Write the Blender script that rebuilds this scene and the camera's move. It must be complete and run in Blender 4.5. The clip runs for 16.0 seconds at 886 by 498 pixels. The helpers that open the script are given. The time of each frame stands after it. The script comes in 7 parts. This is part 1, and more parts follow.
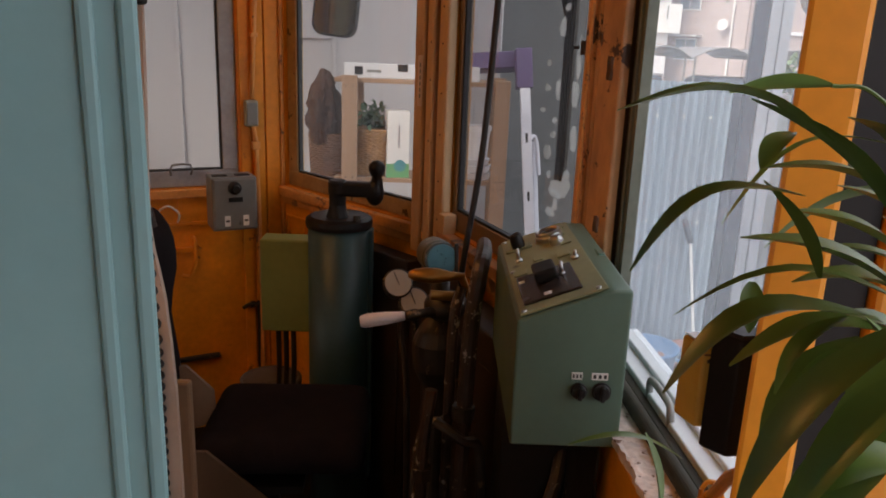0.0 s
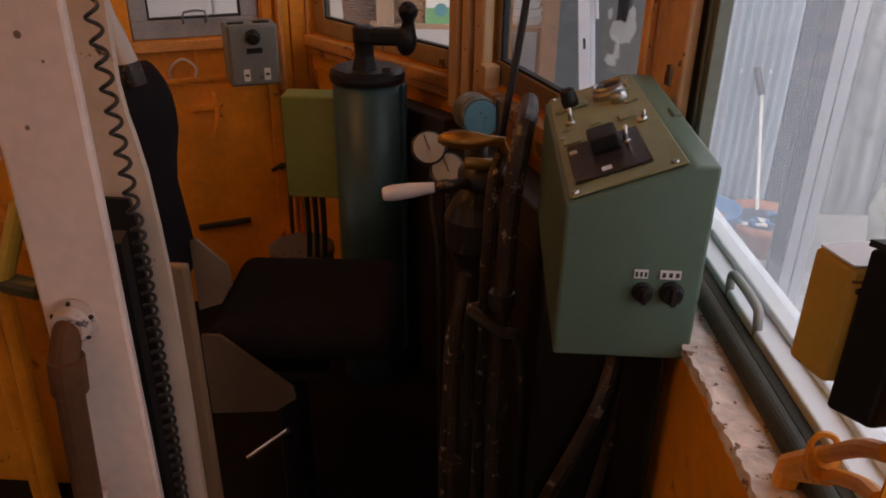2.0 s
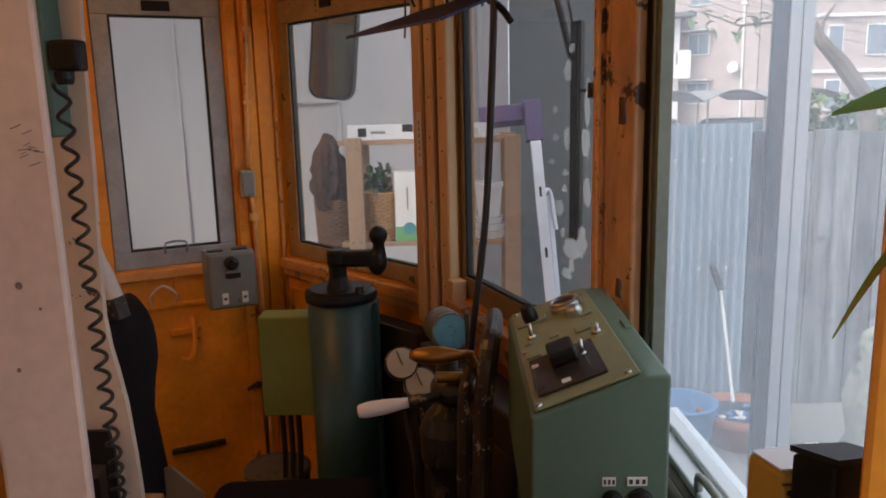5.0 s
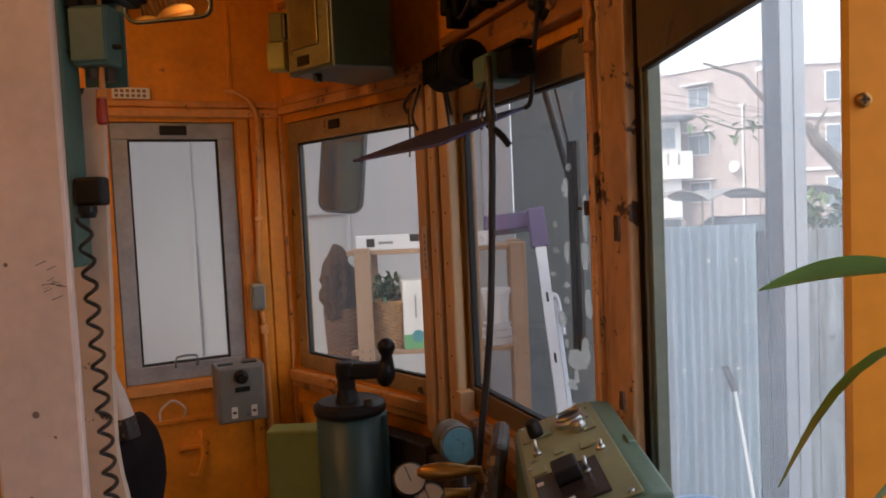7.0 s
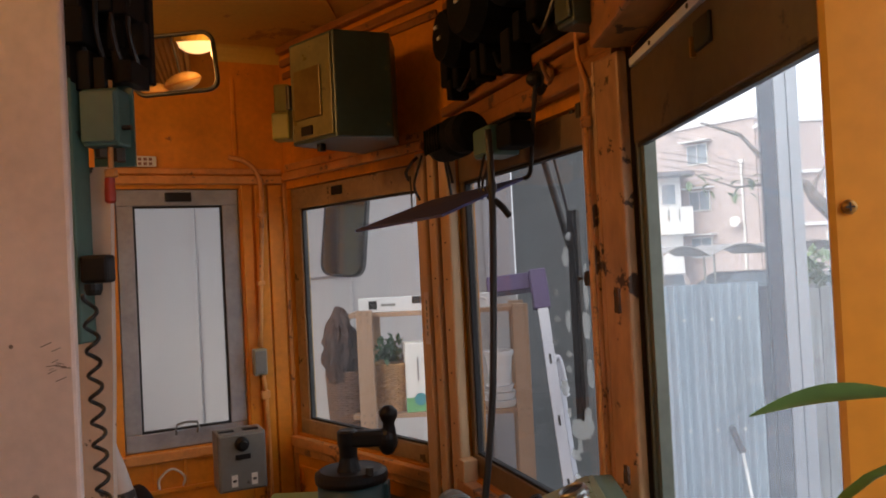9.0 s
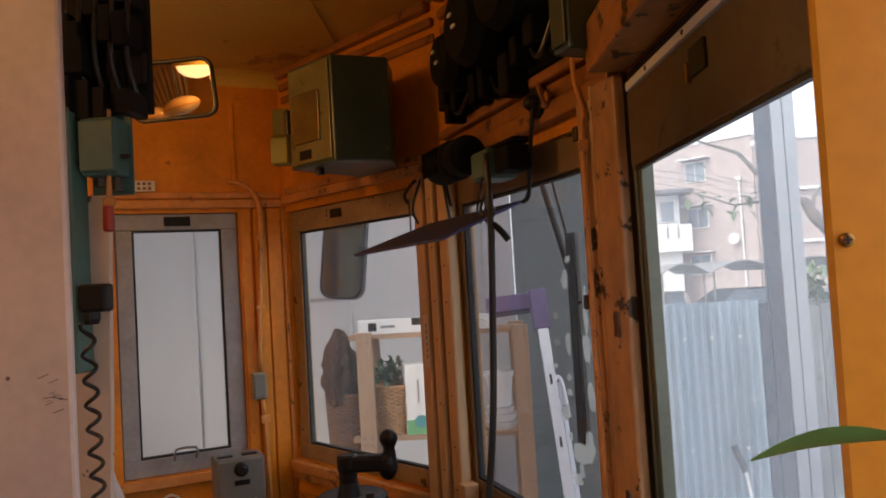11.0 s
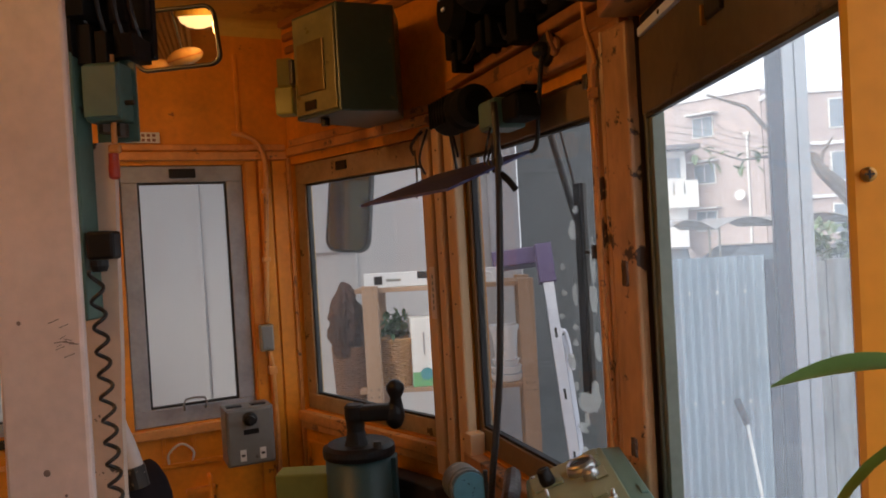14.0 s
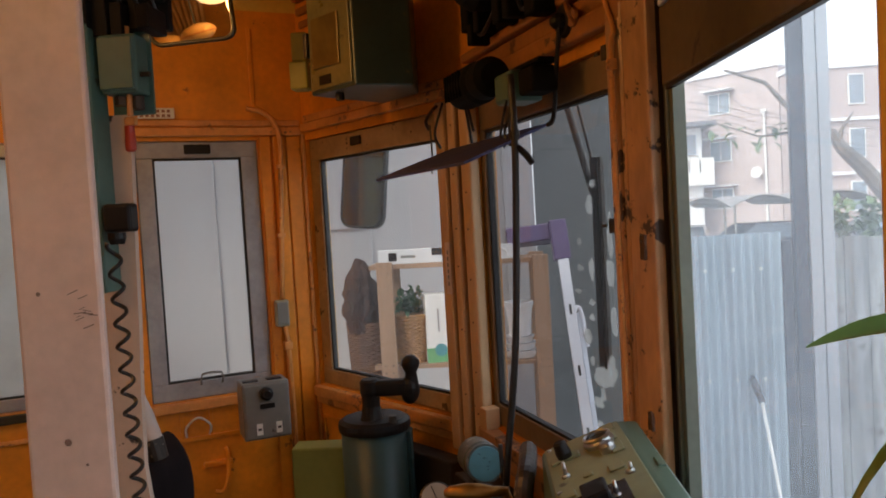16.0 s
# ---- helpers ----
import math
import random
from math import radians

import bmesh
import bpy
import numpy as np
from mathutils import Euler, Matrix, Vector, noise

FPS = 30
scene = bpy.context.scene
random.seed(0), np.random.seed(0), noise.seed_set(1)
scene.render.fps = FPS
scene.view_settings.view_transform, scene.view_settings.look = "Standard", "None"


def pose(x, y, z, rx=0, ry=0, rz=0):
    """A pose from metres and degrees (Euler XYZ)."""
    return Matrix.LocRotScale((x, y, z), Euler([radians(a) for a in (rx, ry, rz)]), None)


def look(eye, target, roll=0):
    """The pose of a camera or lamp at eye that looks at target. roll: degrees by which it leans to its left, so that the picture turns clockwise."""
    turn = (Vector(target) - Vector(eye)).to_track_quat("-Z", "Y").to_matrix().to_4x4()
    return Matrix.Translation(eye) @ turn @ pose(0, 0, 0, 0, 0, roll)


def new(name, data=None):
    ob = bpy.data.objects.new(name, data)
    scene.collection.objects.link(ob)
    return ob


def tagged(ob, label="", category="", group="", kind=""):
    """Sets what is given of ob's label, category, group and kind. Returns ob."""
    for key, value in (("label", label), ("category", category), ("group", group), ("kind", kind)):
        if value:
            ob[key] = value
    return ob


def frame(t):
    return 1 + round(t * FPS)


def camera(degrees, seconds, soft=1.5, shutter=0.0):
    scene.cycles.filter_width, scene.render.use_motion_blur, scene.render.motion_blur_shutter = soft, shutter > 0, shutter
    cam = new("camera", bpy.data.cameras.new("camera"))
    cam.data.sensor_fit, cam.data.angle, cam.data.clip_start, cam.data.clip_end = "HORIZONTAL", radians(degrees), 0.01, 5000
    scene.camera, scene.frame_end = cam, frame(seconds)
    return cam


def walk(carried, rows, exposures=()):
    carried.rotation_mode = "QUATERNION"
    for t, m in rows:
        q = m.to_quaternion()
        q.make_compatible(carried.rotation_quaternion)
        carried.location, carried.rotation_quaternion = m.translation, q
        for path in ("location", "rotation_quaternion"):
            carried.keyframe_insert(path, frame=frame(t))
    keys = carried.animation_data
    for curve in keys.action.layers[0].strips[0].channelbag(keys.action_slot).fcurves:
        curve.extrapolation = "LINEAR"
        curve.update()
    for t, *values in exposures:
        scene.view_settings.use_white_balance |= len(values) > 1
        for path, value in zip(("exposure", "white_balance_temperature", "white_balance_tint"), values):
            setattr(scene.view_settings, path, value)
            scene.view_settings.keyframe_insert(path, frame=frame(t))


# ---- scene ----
cam = camera(60.4, 16.0, soft=1.8)
PATH = [
    (0, (0.153, -0.244, 1.551), (0.166, 1.686, 1.026), 2.2),
    (0.5, (0.138, -0.174, 1.539), (0.141, 1.748, 0.918), 0.4),
    (1, (0.129, -0.063, 1.513), (0.019, 1.787, 0.761), -0.5),
    (1.5, (0.175, 0.01, 1.49), (0.016, 1.791, 0.593), 0.2),
    (2, (0.181, -0.001, 1.497), (0.075, 1.789, 0.612), 0.8),
    (2.5, (0.187, -0.018, 1.505), (0.136, 1.77, 0.611), 1.2),
    (3, (0.19, -0.03, 1.522), (0.084, 1.809, 0.743), -0.8),
    (3.5, (0.189, -0.032, 1.534), (0.129, 1.863, 0.897), -1.8),
    (3.7, (0.19, -0.025, 1.528), (0.144, 1.884, 0.931), -1.4),
    (5.8, (0.195, -0.075, 1.547), (0.134, 1.907, 1.286), -1.7),
    (6, (0.196, -0.076, 1.55), (0.131, 1.909, 1.317), -2.0),
    (6.5, (0.201, -0.087, 1.558), (0.13, 1.903, 1.372), -1.9),
    (7, (0.206, -0.093, 1.567), (0.139, 1.903, 1.453), -2.6),
    (7.5, (0.206, -0.095, 1.576), (0.143, 1.903, 1.505), -3.4),
    (8, (0.205, -0.1, 1.586), (0.135, 1.898, 1.557), -3.7),
    (8.5, (0.21, -0.099, 1.591), (0.136, 1.9, 1.576), -3.6),
    (9, (0.209, -0.104, 1.596), (0.143, 1.895, 1.629), -2.9),
    (9.5, (0.209, -0.103, 1.6), (0.143, 1.895, 1.658), -2.8),
    (12, (0.212, -0.103, 1.607), (0.152, 1.894, 1.693), -3.7),
    (12.5, (0.212, -0.103, 1.606), (0.155, 1.894, 1.685), -3.4),
    (13, (0.209, -0.108, 1.604), (0.144, 1.89, 1.666), -3.3),
    (13.5, (0.208, -0.105, 1.6), (0.135, 1.894, 1.614), -3.4),
    (14, (0.205, -0.097, 1.594), (0.124, 1.901, 1.563), -3.3),
    (14.5, (0.206, -0.093, 1.587), (0.124, 1.904, 1.509), -3.2),
    (15, (0.202, -0.09, 1.584), (0.121, 1.906, 1.494), -3.0),
    (15.5, (0.202, -0.095, 1.587), (0.119, 1.901, 1.505), -3.1),
    (16, (0.199, -0.091, 1.586), (0.08, 1.903, 1.5), -3.3),
]
# the clip's own exposure and white balance drift: seconds, stops, kelvin, tint
TONE = [(0, 0.56, 7000, 18), (1, 0.50, 7300, 25), (2.5, 0.57, 7000, 20), (3.5, 0.59, 6550, 14), (6, 0.68, 6600, 15), (9.5, 0.65, 6700, 15), (12.5, 0.65, 6700, 15), (16, 0.68, 6550, 12)]
walk(cam, [(t, look(eye, target, roll)) for t, eye, target, roll in PATH], TONE)

# ---- light ----
world = bpy.data.worlds.new("sky_world")
scene.world = world
world.use_nodes = True
wn = world.node_tree.nodes
sky = wn.new("ShaderNodeTexSky")
sky.sky_type, sky.sun_disc = "NISHITA", False
sky.sun_elevation, sky.sun_rotation = radians(41), radians(229)
sky.air_density, sky.dust_density, sky.ozone_density = 1.0, 6.0, 1.0
wn["Background"].inputs["Strength"].default_value = 0.15
# thin white cloud over the blue
cloud = wn.new("ShaderNodeMix")
cloud.data_type = "RGBA"
cloud.inputs["Factor"].default_value = 0.6
cloud.inputs["B"].default_value = (11.4, 12.0, 13.2, 1)
world.node_tree.links.new(sky.outputs["Color"], cloud.inputs["A"])
world.node_tree.links.new(cloud.outputs["Result"], wn["Background"].inputs["Color"])
sun = new("sun", bpy.data.lights.new("sun", "SUN"))
sun.data.energy, sun.data.angle, sun.data.color = 1.1, radians(12), (1.0, 0.97, 0.92)
sun.matrix_world = look((-7, -6, 8), (0, 0, 0))


# ---- materials ----
def mat(name, color, rough=0.6, metal=0.0, vary=0.12, scale=6.0, bump=0.15, fine=60.0, wear=None, wear_at=0.62, wear_scale=9.0, island=0.0, grain=None, spec=0.5):
    """A painted or raw surface: two scales of mottling, fine relief and, where given, worn patches of another colour."""
    m = bpy.data.materials.new(name)
    m.use_nodes = True
    n, l = m.node_tree.nodes, m.node_tree.links
    b = n["Principled BSDF"]
    tc = n.new("ShaderNodeTexCoord")
    src = tc.outputs["Object"]
    if grain:
        mp = n.new("ShaderNodeMapping")
        mp.inputs["Scale"].default_value = grain
        l.new(src, mp.inputs["Vector"])
        src = mp.outputs["Vector"]
    big = n.new("ShaderNodeTexNoise")
    big.inputs["Scale"].default_value, big.inputs["Detail"].default_value = scale, 5.0
    l.new(src, big.inputs["Vector"])
    small = n.new("ShaderNodeTexNoise")
    small.inputs["Scale"].default_value, small.inputs["Detail"].default_value = fine, 4.0
    l.new(src, small.inputs["Vector"])
    add = n.new("ShaderNodeMath")
    add.operation = "MULTIPLY_ADD"
    l.new(small.outputs["Fac"], add.inputs[0])
    add.inputs[1].default_value = 0.4
    l.new(big.outputs["Fac"], add.inputs[2])
    rmp = n.new("ShaderNodeValToRGB")
    c = Vector(color)
    rmp.color_ramp.elements[0].position, rmp.color_ramp.elements[1].position = 0.45, 0.95
    rmp.color_ramp.elements[0].color = (*(c * (1 - vary)), 1)
    rmp.color_ramp.elements[1].color = (*(c * (1 + vary)), 1)
    l.new(add.outputs[0], rmp.inputs["Fac"])
    out = rmp.outputs["Color"]
    if wear:
        wt = n.new("ShaderNodeTexNoise")
        wt.inputs["Scale"].default_value, wt.inputs["Detail"].default_value, wt.inputs["Roughness"].default_value = wear_scale, 8.0, 0.65
        l.new(tc.outputs["Object"], wt.inputs["Vector"])
        th = n.new("ShaderNodeValToRGB")
        th.color_ramp.elements[0].position, th.color_ramp.elements[1].position = wear_at, wear_at + 0.03
        l.new(wt.outputs["Fac"], th.inputs["Fac"])
        mx = n.new("ShaderNodeMix")
        mx.data_type = "RGBA"
        l.new(th.outputs["Color"], mx.inputs["Factor"])
        l.new(out, mx.inputs["A"])
        mx.inputs["B"].default_value = (*wear, 1)
        out = mx.outputs["Result"]
    if island:
        oi = n.new("ShaderNodeObjectInfo")
        hs = n.new("ShaderNodeHueSaturation")
        mr = n.new("ShaderNodeMapRange")
        mr.inputs["To Min"].default_value, mr.inputs["To Max"].default_value = 1 - island, 1 + island
        l.new(oi.outputs["Random"], mr.inputs["Value"])
        l.new(mr.outputs["Result"], hs.inputs["Value"])
        l.new(out, hs.inputs["Color"])
        out = hs.outputs["Color"]
    l.new(out, b.inputs["Base Color"])
    rr = n.new("ShaderNodeMapRange")
    rr.inputs["To Min"].default_value, rr.inputs["To Max"].default_value = max(rough - 0.1, 0.03), min(rough + 0.12, 1)
    l.new(big.outputs["Fac"], rr.inputs["Value"])
    l.new(rr.outputs["Result"], b.inputs["Roughness"])
    b.inputs["Metallic"].default_value = metal
    b.inputs["Specular IOR Level"].default_value = spec
    if bump:
        bp = n.new("ShaderNodeBump")
        bp.inputs["Strength"].default_value, bp.inputs["Distance"].default_value = bump, 0.004
        l.new(add.outputs[0], bp.inputs["Height"])
        l.new(bp.outputs["Normal"], b.inputs["Normal"])
    return m


def glass(name, rough=0.02, tint=(0.96, 0.98, 0.97), haze=0.0, film=(0.80, 0.83, 0.86)):
    """Thin window glass: mostly clear, a little sheen and, where given, a pale translucent film."""
    m = bpy.data.materials.new(name)
    m.use_nodes = True
    n, l = m.node_tree.nodes, m.node_tree.links
    n.remove(n["Principled BSDF"])
    tr = n.new("ShaderNodeBsdfTransparent")
    tr.inputs["Color"].default_value = (*tint, 1)
    gl = n.new("ShaderNodeBsdfGlossy")
    gl.inputs["Roughness"].default_value = rough
    df = n.new("ShaderNodeBsdfTranslucent")
    df.inputs["Color"].default_value = (*film, 1)
    lw = n.new("ShaderNodeLayerWeight")
    lw.inputs["Blend"].default_value = 0.12
    fr = n.new("ShaderNodeMath")
    fr.operation = "MULTIPLY_ADD"
    fr.inputs[1].default_value, fr.inputs[2].default_value = 0.22, 0.012
    l.new(lw.outputs["Facing"], fr.inputs[0])
    tc = n.new("ShaderNodeTexCoord")
    ns = n.new("ShaderNodeTexNoise")
    ns.inputs["Scale"].default_value, ns.inputs["Detail"].default_value = 5.0, 6.0
    l.new(tc.outputs["Object"], ns.inputs["Vector"])
    hz = n.new("ShaderNodeMath")
    hz.operation = "MULTIPLY_ADD"
    hz.inputs[1].default_value, hz.inputs[2].default_value = haze * 0.8, haze * 0.6
    l.new(ns.outputs["Fac"], hz.inputs[0])
    m1, m2 = n.new("ShaderNodeMixShader"), n.new("ShaderNodeMixShader")
    l.new(fr.outputs[0], m1.inputs[0])
    l.new(tr.outputs[0], m1.inputs[1])
    l.new(gl.outputs[0], m1.inputs[2])
    l.new(hz.outputs[0], m2.inputs[0])
    l.new(m1.outputs[0], m2.inputs[1])
    l.new(df.outputs[0], m2.inputs[2])
    l.new(m2.outputs[0], n["Material Output"].inputs["Surface"])
    return m


def glow(name, color, strength):
    m = bpy.data.materials.new(name)
    m.use_nodes = True
    b = m.node_tree.nodes["Principled BSDF"]
    b.inputs["Base Color"].default_value = (*color, 1)
    b.inputs["Emission Color"].default_value = (*color, 1)
    b.inputs["Emission Strength"].default_value = strength
    return m


ORANGE = mat("orange_gloss_paint", (0.70, 0.255, 0.014), 0.42, vary=0.26, scale=5, bump=0.22, fine=45, wear=(0.34, 0.105, 0.014), wear_at=0.63, wear_scale=11)
TRIM = mat("worn_orange_trim_paint", (0.64, 0.28, 0.075), 0.45, vary=0.28, scale=8, bump=0.3, fine=70, wear=(0.22, 0.10, 0.04), wear_at=0.60, wear_scale=20)
DARKTRIM = mat("stained_brown_trim_paint", (0.22, 0.09, 0.026), 0.45, vary=0.25, scale=8, bump=0.2, fine=70, wear=(0.08, 0.04, 0.02), wear_at=0.62, wear_scale=10)
BEIGETRIM = mat("faded_buff_trim_paint", (0.60, 0.38, 0.20), 0.45, vary=0.15, scale=8, bump=0.2, fine=70, wear=(0.22, 0.11, 0.05), wear_at=0.68, wear_scale=14, grain=(1, 1, 0.3))
CREAM = mat("yellowed_ceiling_paint", (0.60, 0.39, 0.065), 0.5, vary=0.16, scale=2, bump=0.05, wear=(0.36, 0.20, 0.04), wear_at=0.66, wear_scale=3)
PINK = mat("off_white_gloss_paint", (0.74, 0.555, 0.475), 0.4, vary=0.15, scale=6, bump=0.18, wear=(0.42, 0.30, 0.25), wear_at=0.70, wear_scale=20)
SASH = mat("dull_metal_sash", (0.34, 0.35, 0.37), 0.45, metal=0.3, vary=0.2, scale=10, bump=0.15)
ALU = mat("aluminium_extrusion", (0.78, 0.83, 0.90), 0.4, metal=0.0, vary=0.05)
DARKRAIL = mat("dark_sash_track", (0.040, 0.036, 0.024), 0.65, vary=0.3, spec=0.2)
SEAL = mat("black_rubber", (0.012, 0.012, 0.012), 0.6, vary=0.3)
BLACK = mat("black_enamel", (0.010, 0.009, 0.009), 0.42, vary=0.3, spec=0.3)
GREEN = mat("grey_green_enamel", (0.088, 0.152, 0.112), 0.38, vary=0.1, scale=7, bump=0.06, wear=(0.10, 0.11, 0.07), wear_at=0.72, wear_scale=16)
GREEN2 = mat("pale_green_plate_paint", (0.19, 0.215, 0.055), 0.5, vary=0.12)
OLIVE = mat("dark_olive_enamel", (0.040, 0.068, 0.055), 0.33, vary=0.25, scale=6, wear=(0.15, 0.12, 0.05), wear_at=0.66, wear_scale=12)
PANEL = mat("olive_panel_paint", (0.23, 0.24, 0.13), 0.45, vary=0.15, scale=14, wear=(0.08, 0.07, 0.04), wear_at=0.66, wear_scale=20)
TEAL = mat("dark_teal_enamel", (0.026, 0.066, 0.068), 0.40, vary=0.2, scale=5, wear=(0.03, 0.03, 0.025), wear_at=0.68, wear_scale=10)
TEALDOOR = mat("pale_teal_gloss_paint", (0.20, 0.38, 0.39), 0.35, vary=0.1, scale=3)
TEALBOX = mat("teal_box_enamel", (0.075, 0.155, 0.13), 0.4, vary=0.18, wear=(0.03, 0.04, 0.035), wear_at=0.68, wear_scale=20)
CHROME = mat("worn_chrome", (0.52, 0.53, 0.53), 0.3, metal=1.0, vary=0.1)
STEEL = mat("grimy_steel", (0.085, 0.08, 0.072), 0.38, metal=0.8, vary=0.3, scale=12)
SCUFFED = mat("scuffed_brown_pipe", (0.05, 0.035, 0.028), 0.35, metal=0.3, vary=0.4, scale=14, bump=0.4, wear=(0.42, 0.38, 0.33), wear_at=0.60, wear_scale=38)
IRON = mat("oily_dark_iron", (0.04, 0.032, 0.026), 0.4, metal=0.4, vary=0.4, scale=12, wear=(0.22, 0.16, 0.10), wear_at=0.62, wear_scale=26)
BRASS = mat("tarnished_brass", (0.40, 0.20, 0.05), 0.3, metal=0.8, vary=0.2)
PORCELAIN = mat("white_porcelain", (0.75, 0.70, 0.72), 0.2, vary=0.04, bump=0.0)
DIAL = mat("aged_dial_face", (0.46, 0.39, 0.30), 0.4, vary=0.06, bump=0)
GREYBOX = mat("grey_box_enamel", (0.17, 0.175, 0.165), 0.4, vary=0.14, wear=(0.07, 0.06, 0.05), wear_at=0.66, wear_scale=24)
LABEL = mat("white_label", (0.70, 0.70, 0.67), 0.5, vary=0.05, bump=0)
INK = mat("dark_ink", (0.03, 0.03, 0.03), 0.6, bump=0)
CLOTH = mat("black_seat_cloth", (0.014, 0.010, 0.011), 0.95, vary=0.3, scale=20, bump=0.3, fine=180, spec=0.1)
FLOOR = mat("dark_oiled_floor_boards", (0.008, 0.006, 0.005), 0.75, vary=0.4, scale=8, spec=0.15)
LEDGE = mat("flaking_white_paint", (0.62, 0.50, 0.43), 0.6, vary=0.35, scale=34, bump=1.0, wear=(0.16, 0.07, 0.035), wear_at=0.595, wear_scale=48)
YELLOW = mat("yellow_ochre_paint", (0.58, 0.36, 0.05), 0.45, vary=0.15)
WHITEWALL = mat("white_panel_wall", (0.42, 0.42, 0.43), 0.6, vary=0.04, scale=1.5, bump=0.03)
GREYWALL = mat("grey_panel", (0.15, 0.165, 0.165), 0.6, vary=0.08)
PINE = mat("pine_boards", (0.32, 0.205, 0.13), 0.6, vary=0.2, scale=4, grain=(1, 1, 0.15))
WICKER = mat("wicker", (0.34, 0.19, 0.08), 0.7, vary=0.35, scale=30, bump=0.6, fine=120)
LEAF = mat("leaf_green", (0.10, 0.185, 0.035), 0.35, vary=0.3, scale=12, bump=0.1, island=0.25)
CORR = mat("weathered_galvanised_sheet", (0.34, 0.42, 0.47), 0.5, metal=0.1, vary=0.22, scale=5, bump=0.2, grain=(1, 1, 0.12), wear=(0.42, 0.48, 0.52), wear_at=0.60, wear_scale=6)
OLDWOOD = mat("weathered_grey_boards", (0.155, 0.165, 0.165), 0.85, vary=0.6, scale=16, bump=0.7, grain=(1, 1, 0.07), island=0.3, wear=(0.09, 0.085, 0.08), wear_at=0.60, wear_scale=5)
GROUND = mat("pale_gravel", (0.26, 0.25, 0.235), 0.9, vary=0.35, scale=30, bump=0.8)
BRICK = mat("pinkish_brick_facade", (0.44, 0.37, 0.35), 0.8, vary=0.12, scale=2)
CONCRETE = mat("pale_concrete", (0.70, 0.70, 0.70), 0.8, vary=0.1)
BLUE = mat("blue_plastic", (0.07, 0.20, 0.38), 0.4, vary=0.1)
TERRA = mat("terracotta", (0.34, 0.15, 0.09), 0.75, vary=0.2)
PURPLE = mat("purple_plastic", (0.11, 0.08, 0.18), 0.45, vary=0.1)
SMOKE = mat("dark_violet_board", (0.05, 0.055, 0.18), 0.5, vary=0.2)
# besides dust, the films stand in for reflection haze and veiling glare
PANE = glass("window_glass", haze=0.024)
# tint darkens the whole view through the middle pane
PANE3 = glass("dark_tinted_glass", tint=(0.74, 0.75, 0.75), haze=0.010)
PANE2 = glass("hazy_window_glass", haze=0.12, film=(0.80, 0.87, 0.95))
MIRROR = mat("mirror_silver", (0.85, 0.84, 0.82), 0.05, metal=1.0, vary=0.02, bump=0)
for l_ in list(MIRROR.node_tree.nodes["Principled BSDF"].inputs["Roughness"].links):
    MIRROR.node_tree.links.remove(l_)
MIRROR.node_tree.nodes["Principled BSDF"].inputs["Roughness"].default_value = 0.015
CORD = mat("black_cord_plastic", (0.015, 0.013, 0.013), 0.35, vary=0.2)
DARKGLASS = mat("dark_window_pane", (0.22, 0.26, 0.30), 0.1, vary=0.2)


# ---- builders ----
def part(name, bm, material, parent=None, label="", smooth=False):
    me = bpy.data.meshes.new(name)
    bm.normal_update()
    bm.to_mesh(me)
    bm.free()
    for m in (material if isinstance(material, (list, tuple)) else [material]):
        me.materials.append(m)
    if smooth:
        for p in me.polygons:
            p.use_smooth = True
    ob = new(name, me)
    if parent is not None:
        ob.parent = parent
    if label:
        ob["label"] = label
    return ob


def thing(name, label, category, m=None, group="", kind=""):
    ob = new(name)
    ob.empty_display_size = 0.05
    if m is not None:
        ob.matrix_world = m
    return tagged(ob, label, category, group, kind)


def box(bm, size, m=None, bevel=0.0, segments=2, at=(0, 0, 0)):
    """A box about at, in the pose m, with rounded edges."""
    geo = bmesh.ops.create_cube(bm, size=1.0, matrix=(m or Matrix()) @ Matrix.Translation(at) @ Matrix.Diagonal((*size, 1)))
    if bevel:
        edges = list({e for v in geo["verts"] for e in v.link_edges})
        bmesh.ops.bevel(bm, geom=edges, offset=bevel, segments=segments, profile=0.5, affect="EDGES")
    return bm


def slab(bm, lo, hi, m=None, bevel=0.0):
    lo, hi = Vector(lo), Vector(hi)
    return box(bm, hi - lo, m, bevel, 2, (lo + hi) / 2)


def boxes(*items, m=None, bevel=0.0):
    bm = bmesh.new()
    for lo, hi in items:
        slab(bm, lo, hi, m, bevel)
    return bm


def rod(bm, a, b, r, r2=None, n=16, caps=True):
    a, b = Vector(a), Vector(b)
    d = b - a
    m = Matrix.Translation((a + b) / 2) @ d.to_track_quat("Z", "Y").to_matrix().to_4x4()
    bmesh.ops.create_cone(bm, cap_ends=caps, segments=n, radius1=r, radius2=r if r2 is None else r2, depth=d.length, matrix=m)
    return bm


def ball(bm, c, r, n=16, squash=(1, 1, 1)):
    bmesh.ops.create_uvsphere(bm, u_segments=n, v_segments=max(n // 2, 6), radius=r, matrix=Matrix.Translation(c) @ Matrix.Diagonal((*squash, 1)))
    return bm


def lathe(bm, profile, m=None, n=24):
    """A turned shape: profile of (radius, height)."""
    m = m or Matrix()
    rings = []
    for r, z in profile:
        rings.append([bm.verts.new(m @ Vector((r * math.cos(2 * math.pi * i / n), r * math.sin(2 * math.pi * i / n), z))) for i in range(n)])
    for a, b in zip(rings, rings[1:]):
        for i in range(n):
            bm.faces.new((a[i], a[(i + 1) % n], b[(i + 1) % n], b[i]))
    bm.faces.new(rings[0][::-1])
    bm.faces.new(rings[-1])
    return bm


